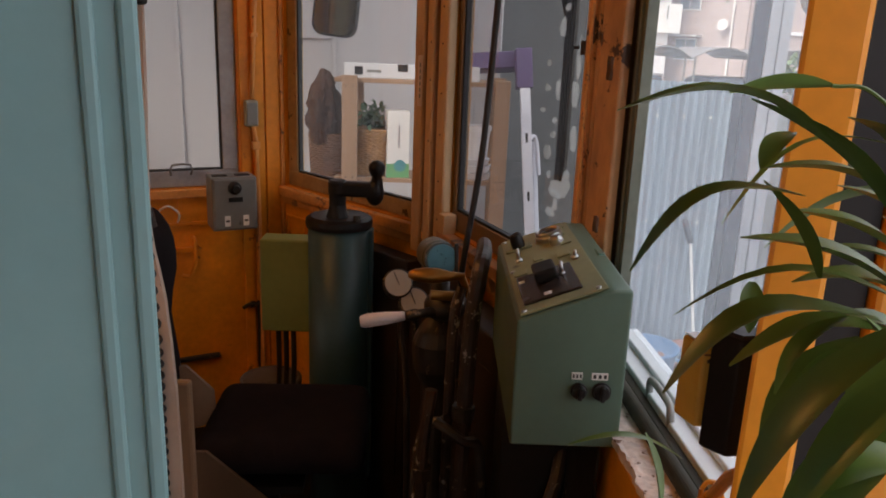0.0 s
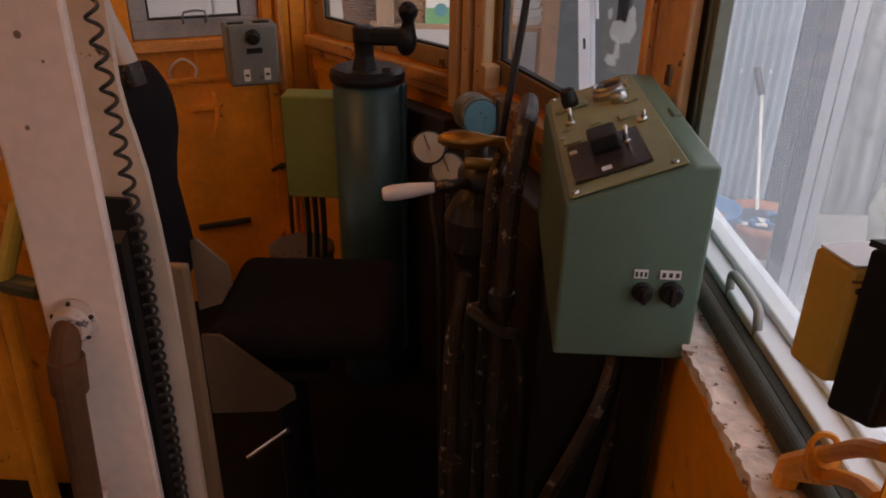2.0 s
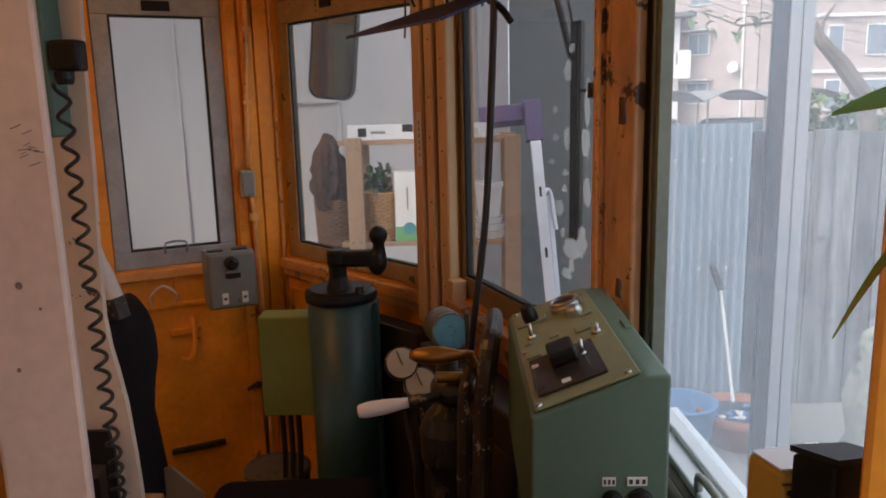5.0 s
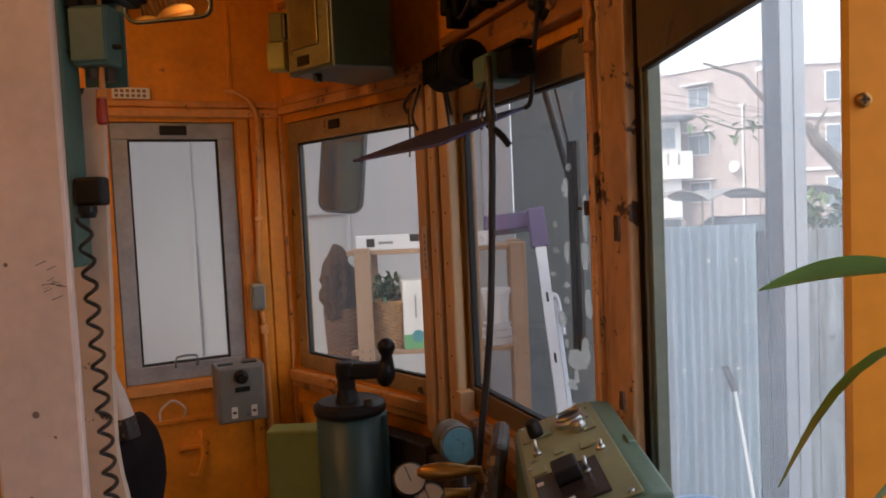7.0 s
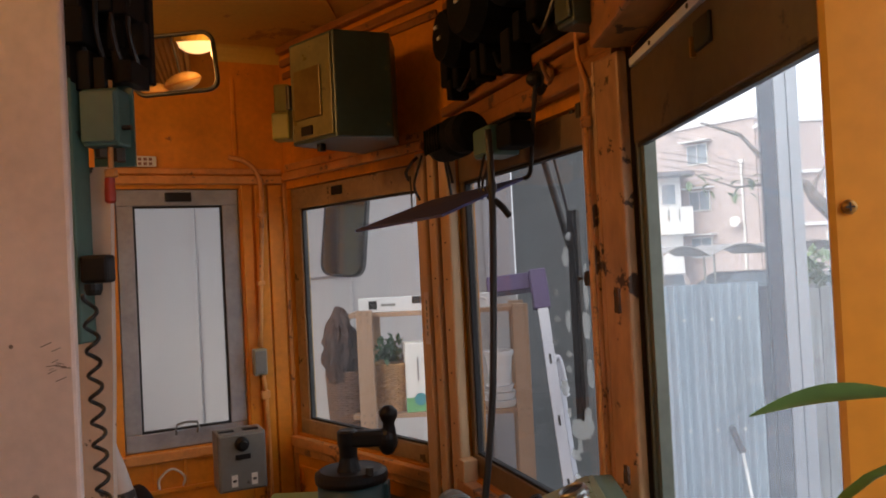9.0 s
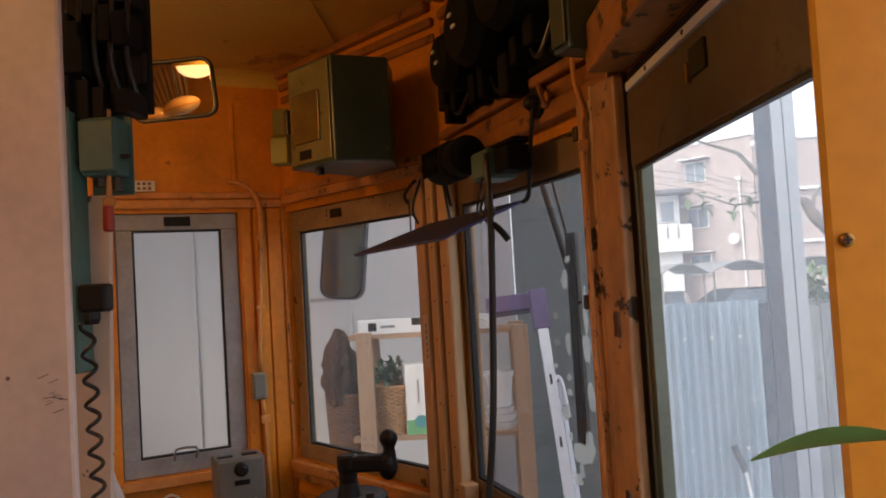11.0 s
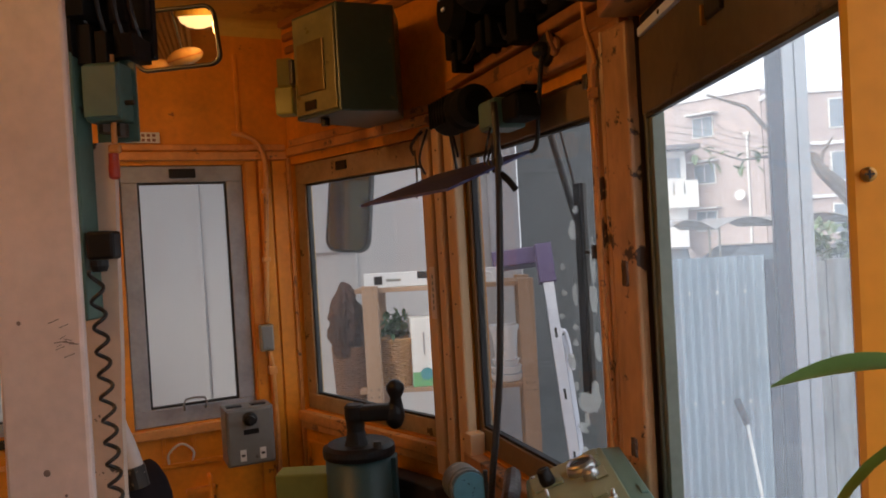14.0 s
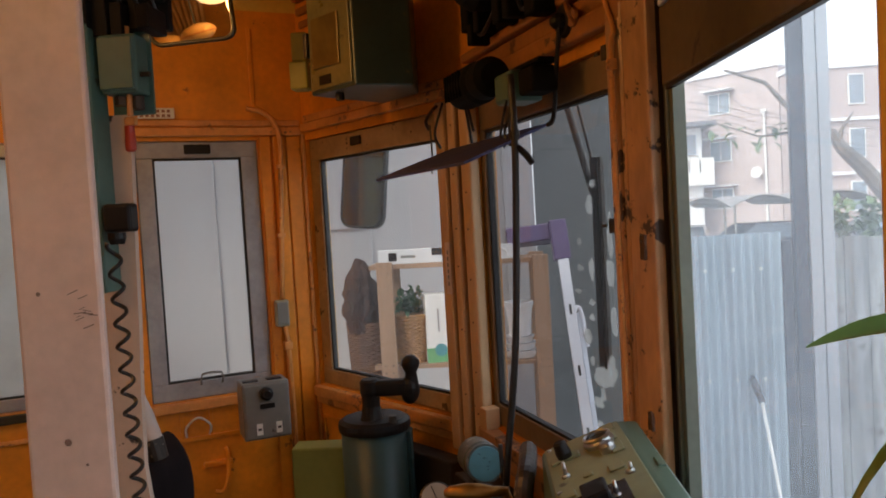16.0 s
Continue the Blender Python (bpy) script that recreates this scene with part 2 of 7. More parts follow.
def prism(bm, outline, z0, z1):
    """An upright block over a plan outline given anticlockwise."""
    lo = [bm.verts.new((x, y, z0)) for x, y in outline]
    hi = [bm.verts.new((x, y, z1)) for x, y in outline]
    n = len(outline)
    for i in range(n):
        bm.faces.new((lo[i], lo[(i + 1) % n], hi[(i + 1) % n], hi[i]))
    bm.faces.new(lo[::-1])
    bm.faces.new(hi)
    return bm


def bevelled(bm, r, seg=2):
    bmesh.ops.bevel(bm, geom=list(bm.edges), offset=r, segments=seg, profile=0.5, affect="EDGES")
    return bm


def tube(bm, points, r, n=8, smooth=6):
    """A bent pipe or cable through points, with rounded bends."""
    pts = [Vector(p) for p in points]
    if smooth > 1 and len(pts) > 2:
        fine = []
        ext = [2 * pts[0] - pts[1], *pts, 2 * pts[-1] - pts[-2]]
        for i in range(1, len(ext) - 2):
            p0, p1, p2, p3 = ext[i - 1:i + 3]
            for k in range(smooth):
                t = k / smooth
                fine.append(0.5 * (2 * p1 + (p2 - p0) * t + (2 * p0 - 5 * p1 + 4 * p2 - p3) * t * t + (3 * p1 - p0 - 3 * p2 + p3) * t ** 3))
        pts = fine + [pts[-1]]
    rings, side = [], None
    for i, p in enumerate(pts):
        d = (pts[min(i + 1, len(pts) - 1)] - pts[max(i - 1, 0)]).normalized()
        if side is None:
            side = d.orthogonal().normalized()
        side = (side - d * side.dot(d)).normalized()
        up = d.cross(side)
        rings.append([bm.verts.new(p + r * (math.cos(2 * math.pi * k / n) * side + math.sin(2 * math.pi * k / n) * up)) for k in range(n)])
    for a, b in zip(rings, rings[1:]):
        for k in range(n):
            bm.faces.new((a[k], a[(k + 1) % n], b[(k + 1) % n], b[k]))
    bm.faces.new(rings[0][::-1])
    bm.faces.new(rings[-1])
    return bm


def along(a, b):
    """The frame of an upright wall from plan point a to b: x along it, y out of the cab, z up."""
    d = Vector((b[0] - a[0], b[1] - a[1]))
    return pose(a[0], a[1], 0, 0, 0, math.degrees(math.atan2(d.y, d.x))), d.length


# ---- structure ----
C0, C12, C23, C34, C45 = (-1.75, 2.039), (-0.468, 2.728), (0.169, 2.067), (0.507, 1.235), (0.5535, 0.405)
WALL, THICK, CEIL = {}, 0.06, 2.42


def wall(name, a, b, holes, label, top=CEIL, thick=THICK, cut=0.0):
    """An upright wall with openings (along from, to, bottom, top), in order."""
    m, n = along(a, b)
    n -= cut
    items, u = [], 0.0
    for u0, u1, z0, z1 in holes:
        items += [((u, 0, -0.1), (u0, thick, top)), ((u0, 0, -0.1), (u1, thick, z0)), ((u0, 0, z1), (u1, thick, top))]
        u = u1
    ob = part(name, boxes(*items, ((u, 0, -0.1), (n, thick, top))), ORANGE)
    ob.matrix_world = m
    WALL[name] = m
    return tagged(ob, label, "wall", kind="structure")


wall("wall_side", C0, C12, [(0.12, 0.62, 1.03, 1.90), (0.867, 1.285, 0.99, 1.90)], "orange painted steel side wall of the cab")
wall("wall_front_left", C12, C23, [(0.018, 0.79, 0.985, 1.895)], "orange painted steel front wall, slanted bay")
wall("wall_front_middle", C23, C34, [(0.025, 0.752, 0.995, 1.89)], "orange painted steel front wall, middle bay", cut=0.06)
wall("wall_front_right", C34, C45, [(0.012, 0.815, 0.985, 1.925)], "orange painted steel front wall, window bay", thick=0.03)
MS, ML, MM, MR = WALL["wall_side"], WALL["wall_front_left"], WALL["wall_front_middle"], WALL["wall_front_right"]

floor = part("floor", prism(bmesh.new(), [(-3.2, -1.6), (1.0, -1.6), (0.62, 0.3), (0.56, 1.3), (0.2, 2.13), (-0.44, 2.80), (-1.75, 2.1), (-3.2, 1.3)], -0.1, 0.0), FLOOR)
tagged(floor, "dark oiled wooden floor of the cab", "floor", kind="structure")
bm = prism(bmesh.new(), [(-3.2, -1.6), (1.0, -1.6), (0.66, 0.3), (0.60, 1.3), (0.2, 2.17), (-0.44, 2.84), (-1.75, 2.14), (-3.2, 1.3)], CEIL, CEIL + 0.05)
# shallow ribs between the ceiling sheets
slab(bm, (-0.20, 0.0, CEIL - 0.006), (-0.185, 2.4, CEIL))
slab(bm, (-1.3, 0.9, CEIL - 0.006), (0.3, 0.915, CEIL))
ceiling = part("ceiling", bm, CREAM)
tagged(ceiling, "yellowed cream painted ceiling sheets", "ceiling", kind="structure")
# coved fillet between ceiling and walls
bm = bmesh.new()
for m, n in (along(C0, C12),):
    for k in range(5):
        a0, a1 = math.pi / 2 * k / 5, math.pi / 2 * (k + 1) / 5
        R = 0.055
        q = [(-0.002 - R + R * math.cos(a), CEIL - R + R * math.sin(a) - 0.001) for a in (a0, a1)]
        vs = [bm.verts.new(m @ Vector(p)) for p in ((0, q[0][0], q[0][1]), (n, q[0][0], q[0][1]), (n, q[1][0], q[1][1]), (0, q[1][0], q[1][1]))]
        bm.faces.new(vs)
cove = part("trim_cove", bm, CREAM)
tagged(cove, "rounded cream fillet between walls and ceiling", "moulding", kind="structure")

# plain walls that close the car behind and beside the camera
# openings are added out of view to bring daylight onto the cab
wall("wall_saloon_far", (-3.2, -1.6), (-3.2, 1.3), [(1.5, 2.6, 0.60, 1.35)], "orange closing wall with added daylight openings behind the cab")
wall("wall_saloon_rear", (1.0, -1.6), (-3.2, -1.6), [(0.42, 1.35, 0.55, 1.35), (1.45, 2.75, 0.55, 1.35)], "orange closing wall with added daylight openings behind the cab")
m, n = along((-3.2, 1.26), C0)
w = part("wall_saloon_side", boxes(((0, 0, -0.1), (n, 0.06, CEIL))), ORANGE)
w.matrix_world = m
tagged(w, "orange saloon side wall", "wall", kind="structure")
w = part("wall_door_side", boxes(((0.62, -1.6, -0.1), (0.68, -0.75, CEIL)), ((0.60, -0.75, 2.05), (0.68, 0.3, CEIL))), ORANGE)
tagged(w, "orange wall beside and over the open doorway", "wall", kind="structure")


def trim(name, items, m, label, material=TRIM, bevel=0.004):
    ob = part(name, boxes(*items, bevel=bevel), material)
    ob.matrix_world = m
    return tagged(ob, label, "moulding", kind="structure")


nS, nL, nM, nR = (along(a, b)[1] for a, b in ((C0, C12), (C12, C23), (C23, C34), (C34, C45)))
trim("trim_side_sill", [((0.80, -0.022, 0.955), (1.30, 0.0, 0.988))], MS, "worn orange sill rail under the side window")
trim("trim_side_head", [((0.80, -0.02, 1.915), (nS - 0.012, 0.0, 1.945)), ((0.80, -0.012, 1.95), (nS - 0.012, 0.0, 1.972))], MS, "stepped orange rail over the side window")
trim("trim_left_head", [((0.02, -0.022, 1.925), (nL - 0.05, 0.0, 1.955)), ((0.02, -0.012, 1.958), (nL - 0.05, 0.0, 1.985))], ML, "stepped orange rail over the front window")
trim("trim_left_sill", [((0.012, -0.03, 0.945), (nL - 0.04, 0.0, 0.982)), ((0.012, -0.016, 0.915), (nL - 0.04, 0.0, 0.942))], ML, "worn orange sill rail under the front window")
# beam paint is darkened to carry the shade up here, besides its grime
BEAM = mat("grimy_shaded_beam_paint", (0.31, 0.12, 0.028), 0.4, vary=0.35, scale=7, bump=0.25, fine=50, wear=(0.09, 0.04, 0.018), wear_at=0.60, wear_scale=13)
trim("trim_middle_head", [((0.03, -0.030, 1.918), (nM - 0.01, 0.0, 1.958)), ((0.03, -0.017, 1.960), (nM - 0.01, 0.0, 1.998)), ((0.03, -0.034, 2.000), (nM - 0.01, 0.0, 2.024))], MM, "moulded grimy orange beam over the middle window, darkened for its shade", BEAM, 0.006)
trim("trim_ceiling_moulding", [((0.03, -0.008, 2.30), (nL - 0.02, 0.0, 2.325)), ((0.03, -0.018, 2.345), (nL - 0.02, 0.0, 2.372)), ((0.03, -0.032, 2.392), (nL - 0.03, 0.0, 2.4195))], ML, "stepped orange moulding under the ceiling", BEAM, 0.006)
trim("trim_ceiling_moulding", [((0.02, -0.008, 2.30), (nM - 0.02, 0.0, 2.325)), ((0.03, -0.018, 2.345), (nM - 0.02, 0.0, 2.372)), ((0.04, -0.032, 2.392), (nM - 0.03, 0.0, 2.4195))], MM, "stepped orange moulding under the ceiling", BEAM, 0.006)
trim("trim_middle_sill", [((0.03, -0.04, 0.955), (nM - 0.01, 0.0, 0.992)), ((0.03, -0.02, 0.90), (nM - 0.01, 0.0, 0.952))], MM, "worn sill rail under the middle window", mat("brown_worn_sill", (0.36, 0.18, 0.08), 0.5, vary=0.25, wear=(0.10, 0.06, 0.04), wear_at=0.55, wear_scale=10))
trim("trim_right_head", [((0.03, -0.075, 1.946), (nR, 0.0, 2.03)), ((0.03, -0.055, 2.033), (nR, 0.0, 2.06))], MR, "chipped orange beam with dark flakes over the wide window", mat("flaking_orange_beam", (0.38, 0.165, 0.05), 0.5, vary=0.4, scale=9, bump=0.5, wear=(0.05, 0.025, 0.015), wear_at=0.585, wear_scale=17, grain=(0.5, 1, 1)), 0.006)
# black strip paints the gap's darkness over the orange wall
trim("trim_head_gap", [((0.03, -0.003, 1.9255), (nR, -0.0005, 1.945))], MR, "black strip drawn for the dark gap over the head track", SEAL, 0.001)
# upright mouldings
trim("trim_corner_post", [((nS - 0.165, -0.012, 0.03), (nS - 0.125, 0.0, 1.912)), ((nS - 0.117, -0.02, 0.03), (nS - 0.075, 0.0, 1.912)), ((nS - 0.068, -0.012, 0.03), (nS - 0.015, 0.0, 1.912))], MS, "beaded orange corner post", ORANGE)
trim("trim_corner_post_front", [((0.004, -0.016, 0.03), (0.016, 0.0, 1.92))], ML, "beaded orange corner post")
bm = bmesh.new()
for (ax, ay), wdt, dep in (((0.088, 2.120), 0.045, 0.035), ((0.128, 2.082), 0.036, 0.05), ((0.160, 2.035), 0.045, 0.035)):
    slab(bm, (-wdt / 2, -dep / 2, 0.90), (wdt / 2, dep / 2, 1.915), pose(ax, ay, 0, 0, 0, -50), 0.008)
mull = part("trim_mullion_left", bm, BEIGETRIM)
tagged(mull, "fluted timber mullion in worn orange-brown paint", "mullion", kind="structure")
bm = boxes(((0.773, -0.030, 0.0), (0.813, 0.02, 1.945)), ((0.834, -0.034, 0.0), (0.912, 0.0, 1.945)), bevel=0.006)
slab(bm, (0.8135, -0.018, 0.0), (0.8335, 0.02, 1.945))
for u, y in ((0.8185, -0.024), (0.8285, -0.027)):
    rod(bm, (u, y, 0.0), (u, y, 1.945), 0.0055, n=10)
bm.transform(MM)
mull = part("trim_mullion_right", bm, mat("chipped_orange_post", (0.54, 0.29, 0.135), 0.42, vary=0.4, scale=7, bump=0.35, wear=(0.055, 0.028, 0.018), wear_at=0.585, wear_scale=15, grain=(1, 1, 0.35)))
tagged(mull, "chipped orange corner post with beads and old hinge marks", "mullion", kind="structure")
ob = part("trim_side_channel", boxes(((-0.030, -0.012, 0.97), (0.019, 0.004, 1.99)), bevel=0.003), mat("dark_brown_channel", (0.035, 0.018, 0.010), 0.5, vary=0.4, spec=0.3))
ob.matrix_world = MR
tagged(ob, "dark brown channel between post and wide window", "moulding", kind="structure")


nails = thing("nail_heads", "dark old nail heads along the upright mouldings", "nails", Matrix.Identity(4), kind="structure")
random.seed(23)
for px_, py_, rz_ in ((0.112, 2.060, -50), (0.146, 2.020, -50), (0.4420, 1.312, -68), (0.4780, 1.228, -68)):
    z = 1.0 + random.uniform(0.02, 0.08)
    while z < 1.9:
        part("nail", lathe(bmesh.new(), [(0.0026, 0.0), (0.0022, 0.0018), (0.0008, 0.0022)], pose(px_, py_, z, 90, 0, rz_), 8), IRON, nails)
        z += random.uniform(0.10, 0.19)

# ---- windows ----
def window(name, m, outer, inner, label, frame_mat=SASH, pane=PANE, depth=(0.012, 0.045)):
    """A framed pane in a wall's frame: outer and inner are (along from, to, bottom, top)."""
    a0, a1, c0, c1 = outer
    b0, b1, d0, d1 = inner
    y0, y1 = depth
    win = thing(name, label, "window", m, kind="structure")
    bm = boxes(((a0, y0, c0), (a1, y1, d0)), ((a0, y0, d1), (a1, y1, c1)), ((a0, y0, d0), (b0, y1, d1)), ((b1, y0, d0), (a1, y1, d1)), bevel=0.003)
    part("window_frame", bm, frame_mat, win)
    s = 0.007
    bm = boxes(((b0, y0 + 0.006, d0), (b1, y1 - 0.01, d0 + s)), ((b0, y0 + 0.006, d1 - s), (b1, y1 - 0.01, d1)), ((b0, y0 + 0.006, d0 + s), (b0 + s, y1 - 0.01, d1 - s)), ((b1 - s, y0 + 0.006, d0 + s), (b1, y1 - 0.01, d1 - s)))
    part("seal", bm, SEAL, win, "black rubber glazing seal")
    g = part("pane", boxes(((b0 + 0.001, y0 + 0.014, d0 + 0.001), (b1 - 0.001, y0 + 0.018, d1 - 0.001))), pane, win)
    g.visible_shadow = False
    return win


w1 = window("window_1", MS, (0.869, 1.283, 0.992, 1.898), (0.924, 1.226, 1.052, 1.841), "narrow side window in a dull metal sash, closed")
bm = tube(bmesh.new(), [(1.033, 0.012, 1.042), (1.033, -0.010, 1.044), (1.036, -0.012, 1.078), (1.102, -0.012, 1.078), (1.105, -0.010, 1.044), (1.105, 0.012, 1.042)], 0.0042, smooth=2)
part("handle", bm, GREYBOX, w1, "bent wire lift handle", True)
part("latch_plate", boxes(((1.03, 0.004, 1.855), (1.12, 0.013, 1.888)), bevel=0.003), BLACK, w1, "dark latch plate")
w2 = window("window_2", ML, (0.022, 0.786, 0.988, 1.893), (0.083, 0.769, 1.042, 1.817), "wide front window in a worn metal sash, closed", frame_mat=mat("bronze_worn_sash", (0.38, 0.265, 0.13), 0.45, metal=0.3, vary=0.3, scale=8, bump=0.25, wear=(0.11, 0.07, 0.035), wear_at=0.6, wear_scale=16))
part("latch_plate", boxes(((0.30, 0.004, 1.846), (0.36, 0.013, 1.876)), bevel=0.003), BLACK, w2, "dark latch plate")
w3 = window("window_3", MM, (0.030, 0.748, 0.998, 1.888), (0.057, 0.724, 1.056, 1.815), "tall middle front window with a wiper, closed", pane=PANE3, frame_mat=mat("brown_worn_sash", (0.24, 0.16, 0.09), 0.45, metal=0.3, vary=0.2, scale=8))
# unseen panes for the added daylight openings
for k, (wall_name, u0, u1, z0) in enumerate((("wall_saloon_far", 1.5, 2.6, 0.60), ("wall_saloon_rear", 0.42, 1.35, 0.55), ("wall_saloon_rear", 1.45, 2.75, 0.55))):
    window("window_%d" % (6 + k), WALL[wall_name], (u0 + 0.005, u1 - 0.005, z0 + 0.005, 1.345), (u0 + 0.05, u1 - 0.05, z0 + 0.05, 1.30), "unseen saloon window in a dull metal sash, added for daylight")
# sliding window of the right bay
w4 = thing("window_4", "wide aluminium sliding window with dark blind housing", "window", MR, kind="structure")
bm = boxes(((0.065, -0.018, 0.986), (0.812, 0.045, 1.006)), ((0.065, 0.010, 1.0065), (0.812, 0.045, 1.017)), bevel=0.003)
part("bottom_rail", bm, mat("white_painted_rail", (0.72, 0.76, 0.78), 0.35, vary=0.06), w4, "white lower sash rail")
part("side_stile", boxes(((0.020, -0.004, 0.995), (0.038, 0.012, 1.92)), bevel=0.002), mat("dark_bronze_channel", (0.016, 0.016, 0.013), 0.5, vary=0.3), w4, "dark side channel")
part("side_stile", boxes(((0.039, -0.007, 0.995), (0.047, 0.010, 1.92)), ((0.0475, -0.002, 0.995), (0.064, 0.020, 1.92)), bevel=0.002), mat("grey_green_stile", (0.15, 0.165, 0.13), 0.45, vary=0.2, metal=0.3), w4, "grey-green metal edge of the sliding sash")
g = part("pane", boxes(((-0.022, 0.030, 1.018), (0.811, 0.034, 1.80))), PANE2, w4)
g.visible_shadow = False
part("blind_housing", boxes(((0.030, -0.008, 1.779), (0.812, 0.0035, 1.908)), bevel=0.004), mat("dull_brown_housing", (0.105, 0.070, 0.034), 0.5, vary=0.35, scale=5, wear=(0.03, 0.02, 0.012), wear_at=0.62, wear_scale=8), w4, "dull brown drop panel over the pane")
part("housing_lip", boxes(((0.040, -0.006, 1.7725), (0.812, 0.003, 1.7788))), BLACK, w4)
part("head_backing", boxes(((0.050, 0.0145, 1.9085), (0.812, 0.030, 1.9248))), SEAL, w4)
part("head_track", boxes(((0.040, -0.012, 1.909), (0.812, 0.010, 1.924)), bevel=0.002), ALU, w4, "aluminium head track")
part("latch_plate", boxes(((0.345, -0.013, 1.850), (0.400, -0.006, 1.889)), bevel=0.003), BLACK, w4, "dark latch plate")
part("latch_tongue", boxes(((0.336, -0.015, 1.846), (0.3415, -0.006, 1.872)), bevel=0.001), BRASS, w4, "pale brass latch tongue")
for u in (0.16, 0.33, 0.50):
    part("screw", lathe(bmesh.new(), [(0.004, 0.0), (0.003, 0.0015)], pose(u, -0.0122, 1.9165, 90), 10), STEEL, w4)
bm = tube(bmesh.new(), [(0.325, -0.012, 0.990), (0.325, -0.015, 1.016), (0.336, -0.015, 1.030), (0.412, -0.015, 1.030), (0.425, -0.015, 1.016), (0.425, -0.012, 0.990)], 0.006, 10, smooth=3)
part("handle", bm, mat("dull_grey_handle", (0.30, 0.30, 0.28), 0.4, metal=0.3), w4, "grey pull handle on the lower rail", True)

# inner ledge under the wide window: flaking top, orange inner panel, dark sash track
m = MR
lg = part("ledge_panel", boxes(((0.10, -0.100, 0.0), (0.80, -0.001, 0.968)), bevel=0.004), ORANGE)
lg.matrix_world = m
tagged(lg, "orange inner panel under the wide window", "panel", kind="structure")
bm = bmesh.new()
slab(bm, (0.10, -0.102, 0.969), (0.80, -0.003, 0.984))
bmesh.ops.subdivide_edges(bm, edges=[e for e in bm.edges if abs(e.verts[0].co.x - e.verts[1].co.x) > 0.3], cuts=110)
bmesh.ops.subdivide_edges(bm, edges=[e for e in bm.edges if abs(e.verts[0].co.y - e.verts[1].co.y) > 0.05], cuts=12, use_grid_fill=True)
for v in bm.verts:
    n1, n2 = noise.noise(v.co * 28), noise.noise(v.co * 90)
    if v.co.z > 0.98:
        v.co.z += 0.0022 * n1 + (0.0018 if n2 > 0.12 else -0.0012 if n2 < -0.2 else 0.0)
    if v.co.y < -0.10:
        v.co.y += 0.004 * n1 + 0.003 * n2
lt = part("window_ledge", bm, LEDGE)
lt.matrix_world = m
tagged(lt, "flaking white painted window ledge", "ledge", kind="structure")
bm = boxes(((0.10, -0.034, 0.982), (0.80, -0.0185, 0.996)), bevel=0.002)
rod(bm, (0.10, -0.049, 0.995), (0.80, -0.049, 0.995), 0.0125, n=20)
lt = part("sash_track", bm, DARKRAIL)
lt.matrix_world = m
tagged(lt, "dark rubber-edged track along the ledge", "track", kind="structure")

# right-hand door pillar and the posts beyond it
bm = prism(bmesh.new(), [(0.416, 0.355), (0.466, 0.346), (0.474, 0.386), (0.448, 0.394)], 0.0, CEIL)
bevelled(bm, 0.006)
# it leans a little outwards with height
for v in bm.verts:
    v.co.x += 0.007 * min(max((v.co.z - 1.15) / 0.4, 0.0), 1.2)
pl = part("door_pillar", bm, mat("bright_orange_gloss_paint", (0.90, 0.34, 0.022), 0.35, vary=0.16, scale=3, wear=(0.35, 0.12, 0.03), wear_at=0.70, wear_scale=20))
tagged(pl, "bright orange door pillar with screw and scratches", "pillar", kind="structure")
# black sheet paints the darkness of the gap between the pillars
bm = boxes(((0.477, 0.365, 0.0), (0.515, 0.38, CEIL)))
tagged(part("door_pocket", bm, BLACK), "black sheet drawn for the shade in the door pocket slot", "door pocket", kind="structure")
bm = boxes(((0.517, 0.355, 0.0), (0.61, 0.395, CEIL)), bevel=0.006)
tagged(part("outer_pillar", bm, ORANGE), "orange outer door post", "pillar", kind="structure")

# partition post between cab and saloon
bm = prism(bmesh.new(), [(-0.374, 0.792), (-0.267, 0.796), (-0.288, 0.842), (-0.374, 0.842)], 0.0, CEIL)
bevelled(bm, 0.006)
post = part("partition_post", bm, PINK)
tagged(post, "off-white painted partition post with scuffs", "post", kind="structure")
SCUFF = mat("dark_scuff", (0.22, 0.15, 0.12), 0.7)
random.seed(4)
for k in range(11):
    z, x = 1.500 + random.gauss(0, 0.012), -0.296 + random.gauss(0, 0.008)
    w, h = random.uniform(0.004, 0.016), random.uniform(0.0005, 0.0012)
    part("scuff", boxes(((-w / 2, -0.0005, -h / 2), (w / 2, 0.0005, h / 2)), m=pose(x, 0.7942, z, 0, random.uniform(-28, 12), 2)), SCUFF, post)
for x, z, r in ((-0.322, 1.338, 0.0045), (-0.345, 1.52, 0.003), (-0.335, 1.235, 0.003), (-0.30, 1.31, 0.002)):
    part("dent", lathe(bmesh.new(), [(r, 0), (r * 0.6, 0.0006)], pose(x, 0.7932, z, 90), 10), SCUFF, post)
# near teal door edge
d1, d2 = Vector((-0.88, -0.47)), Vector((-0.47, 0.88))
p0 = Vector((0.032, 0.070))
bm = bmesh.new()
prism(bm, [tuple(p0 + d1 * 0.75), tuple(p0), tuple(p0 + d2 * 0.035), tuple(p0 + d1 * 0.75 + d2 * 0.035)], 0.0, CEIL)
bevelled(bm, 0.008)
for u, wd in ((0.001, 0.008), (0.017, 0.007)):
    slab(bm, (u, -0.0010, 0.0), (u + wd, 0.003, CEIL), pose(p0.x, p0.y, 0, 0, 0, 208), 0.002)
td = part("door_1", bm, TEALDOOR)
tagged(td, "open pale teal painted door with rounded edge", "door", kind="structure")
bm = boxes(((-0.14, 0.185, 0.0), (-0.046, 0.205, CEIL)), bevel=0.004)
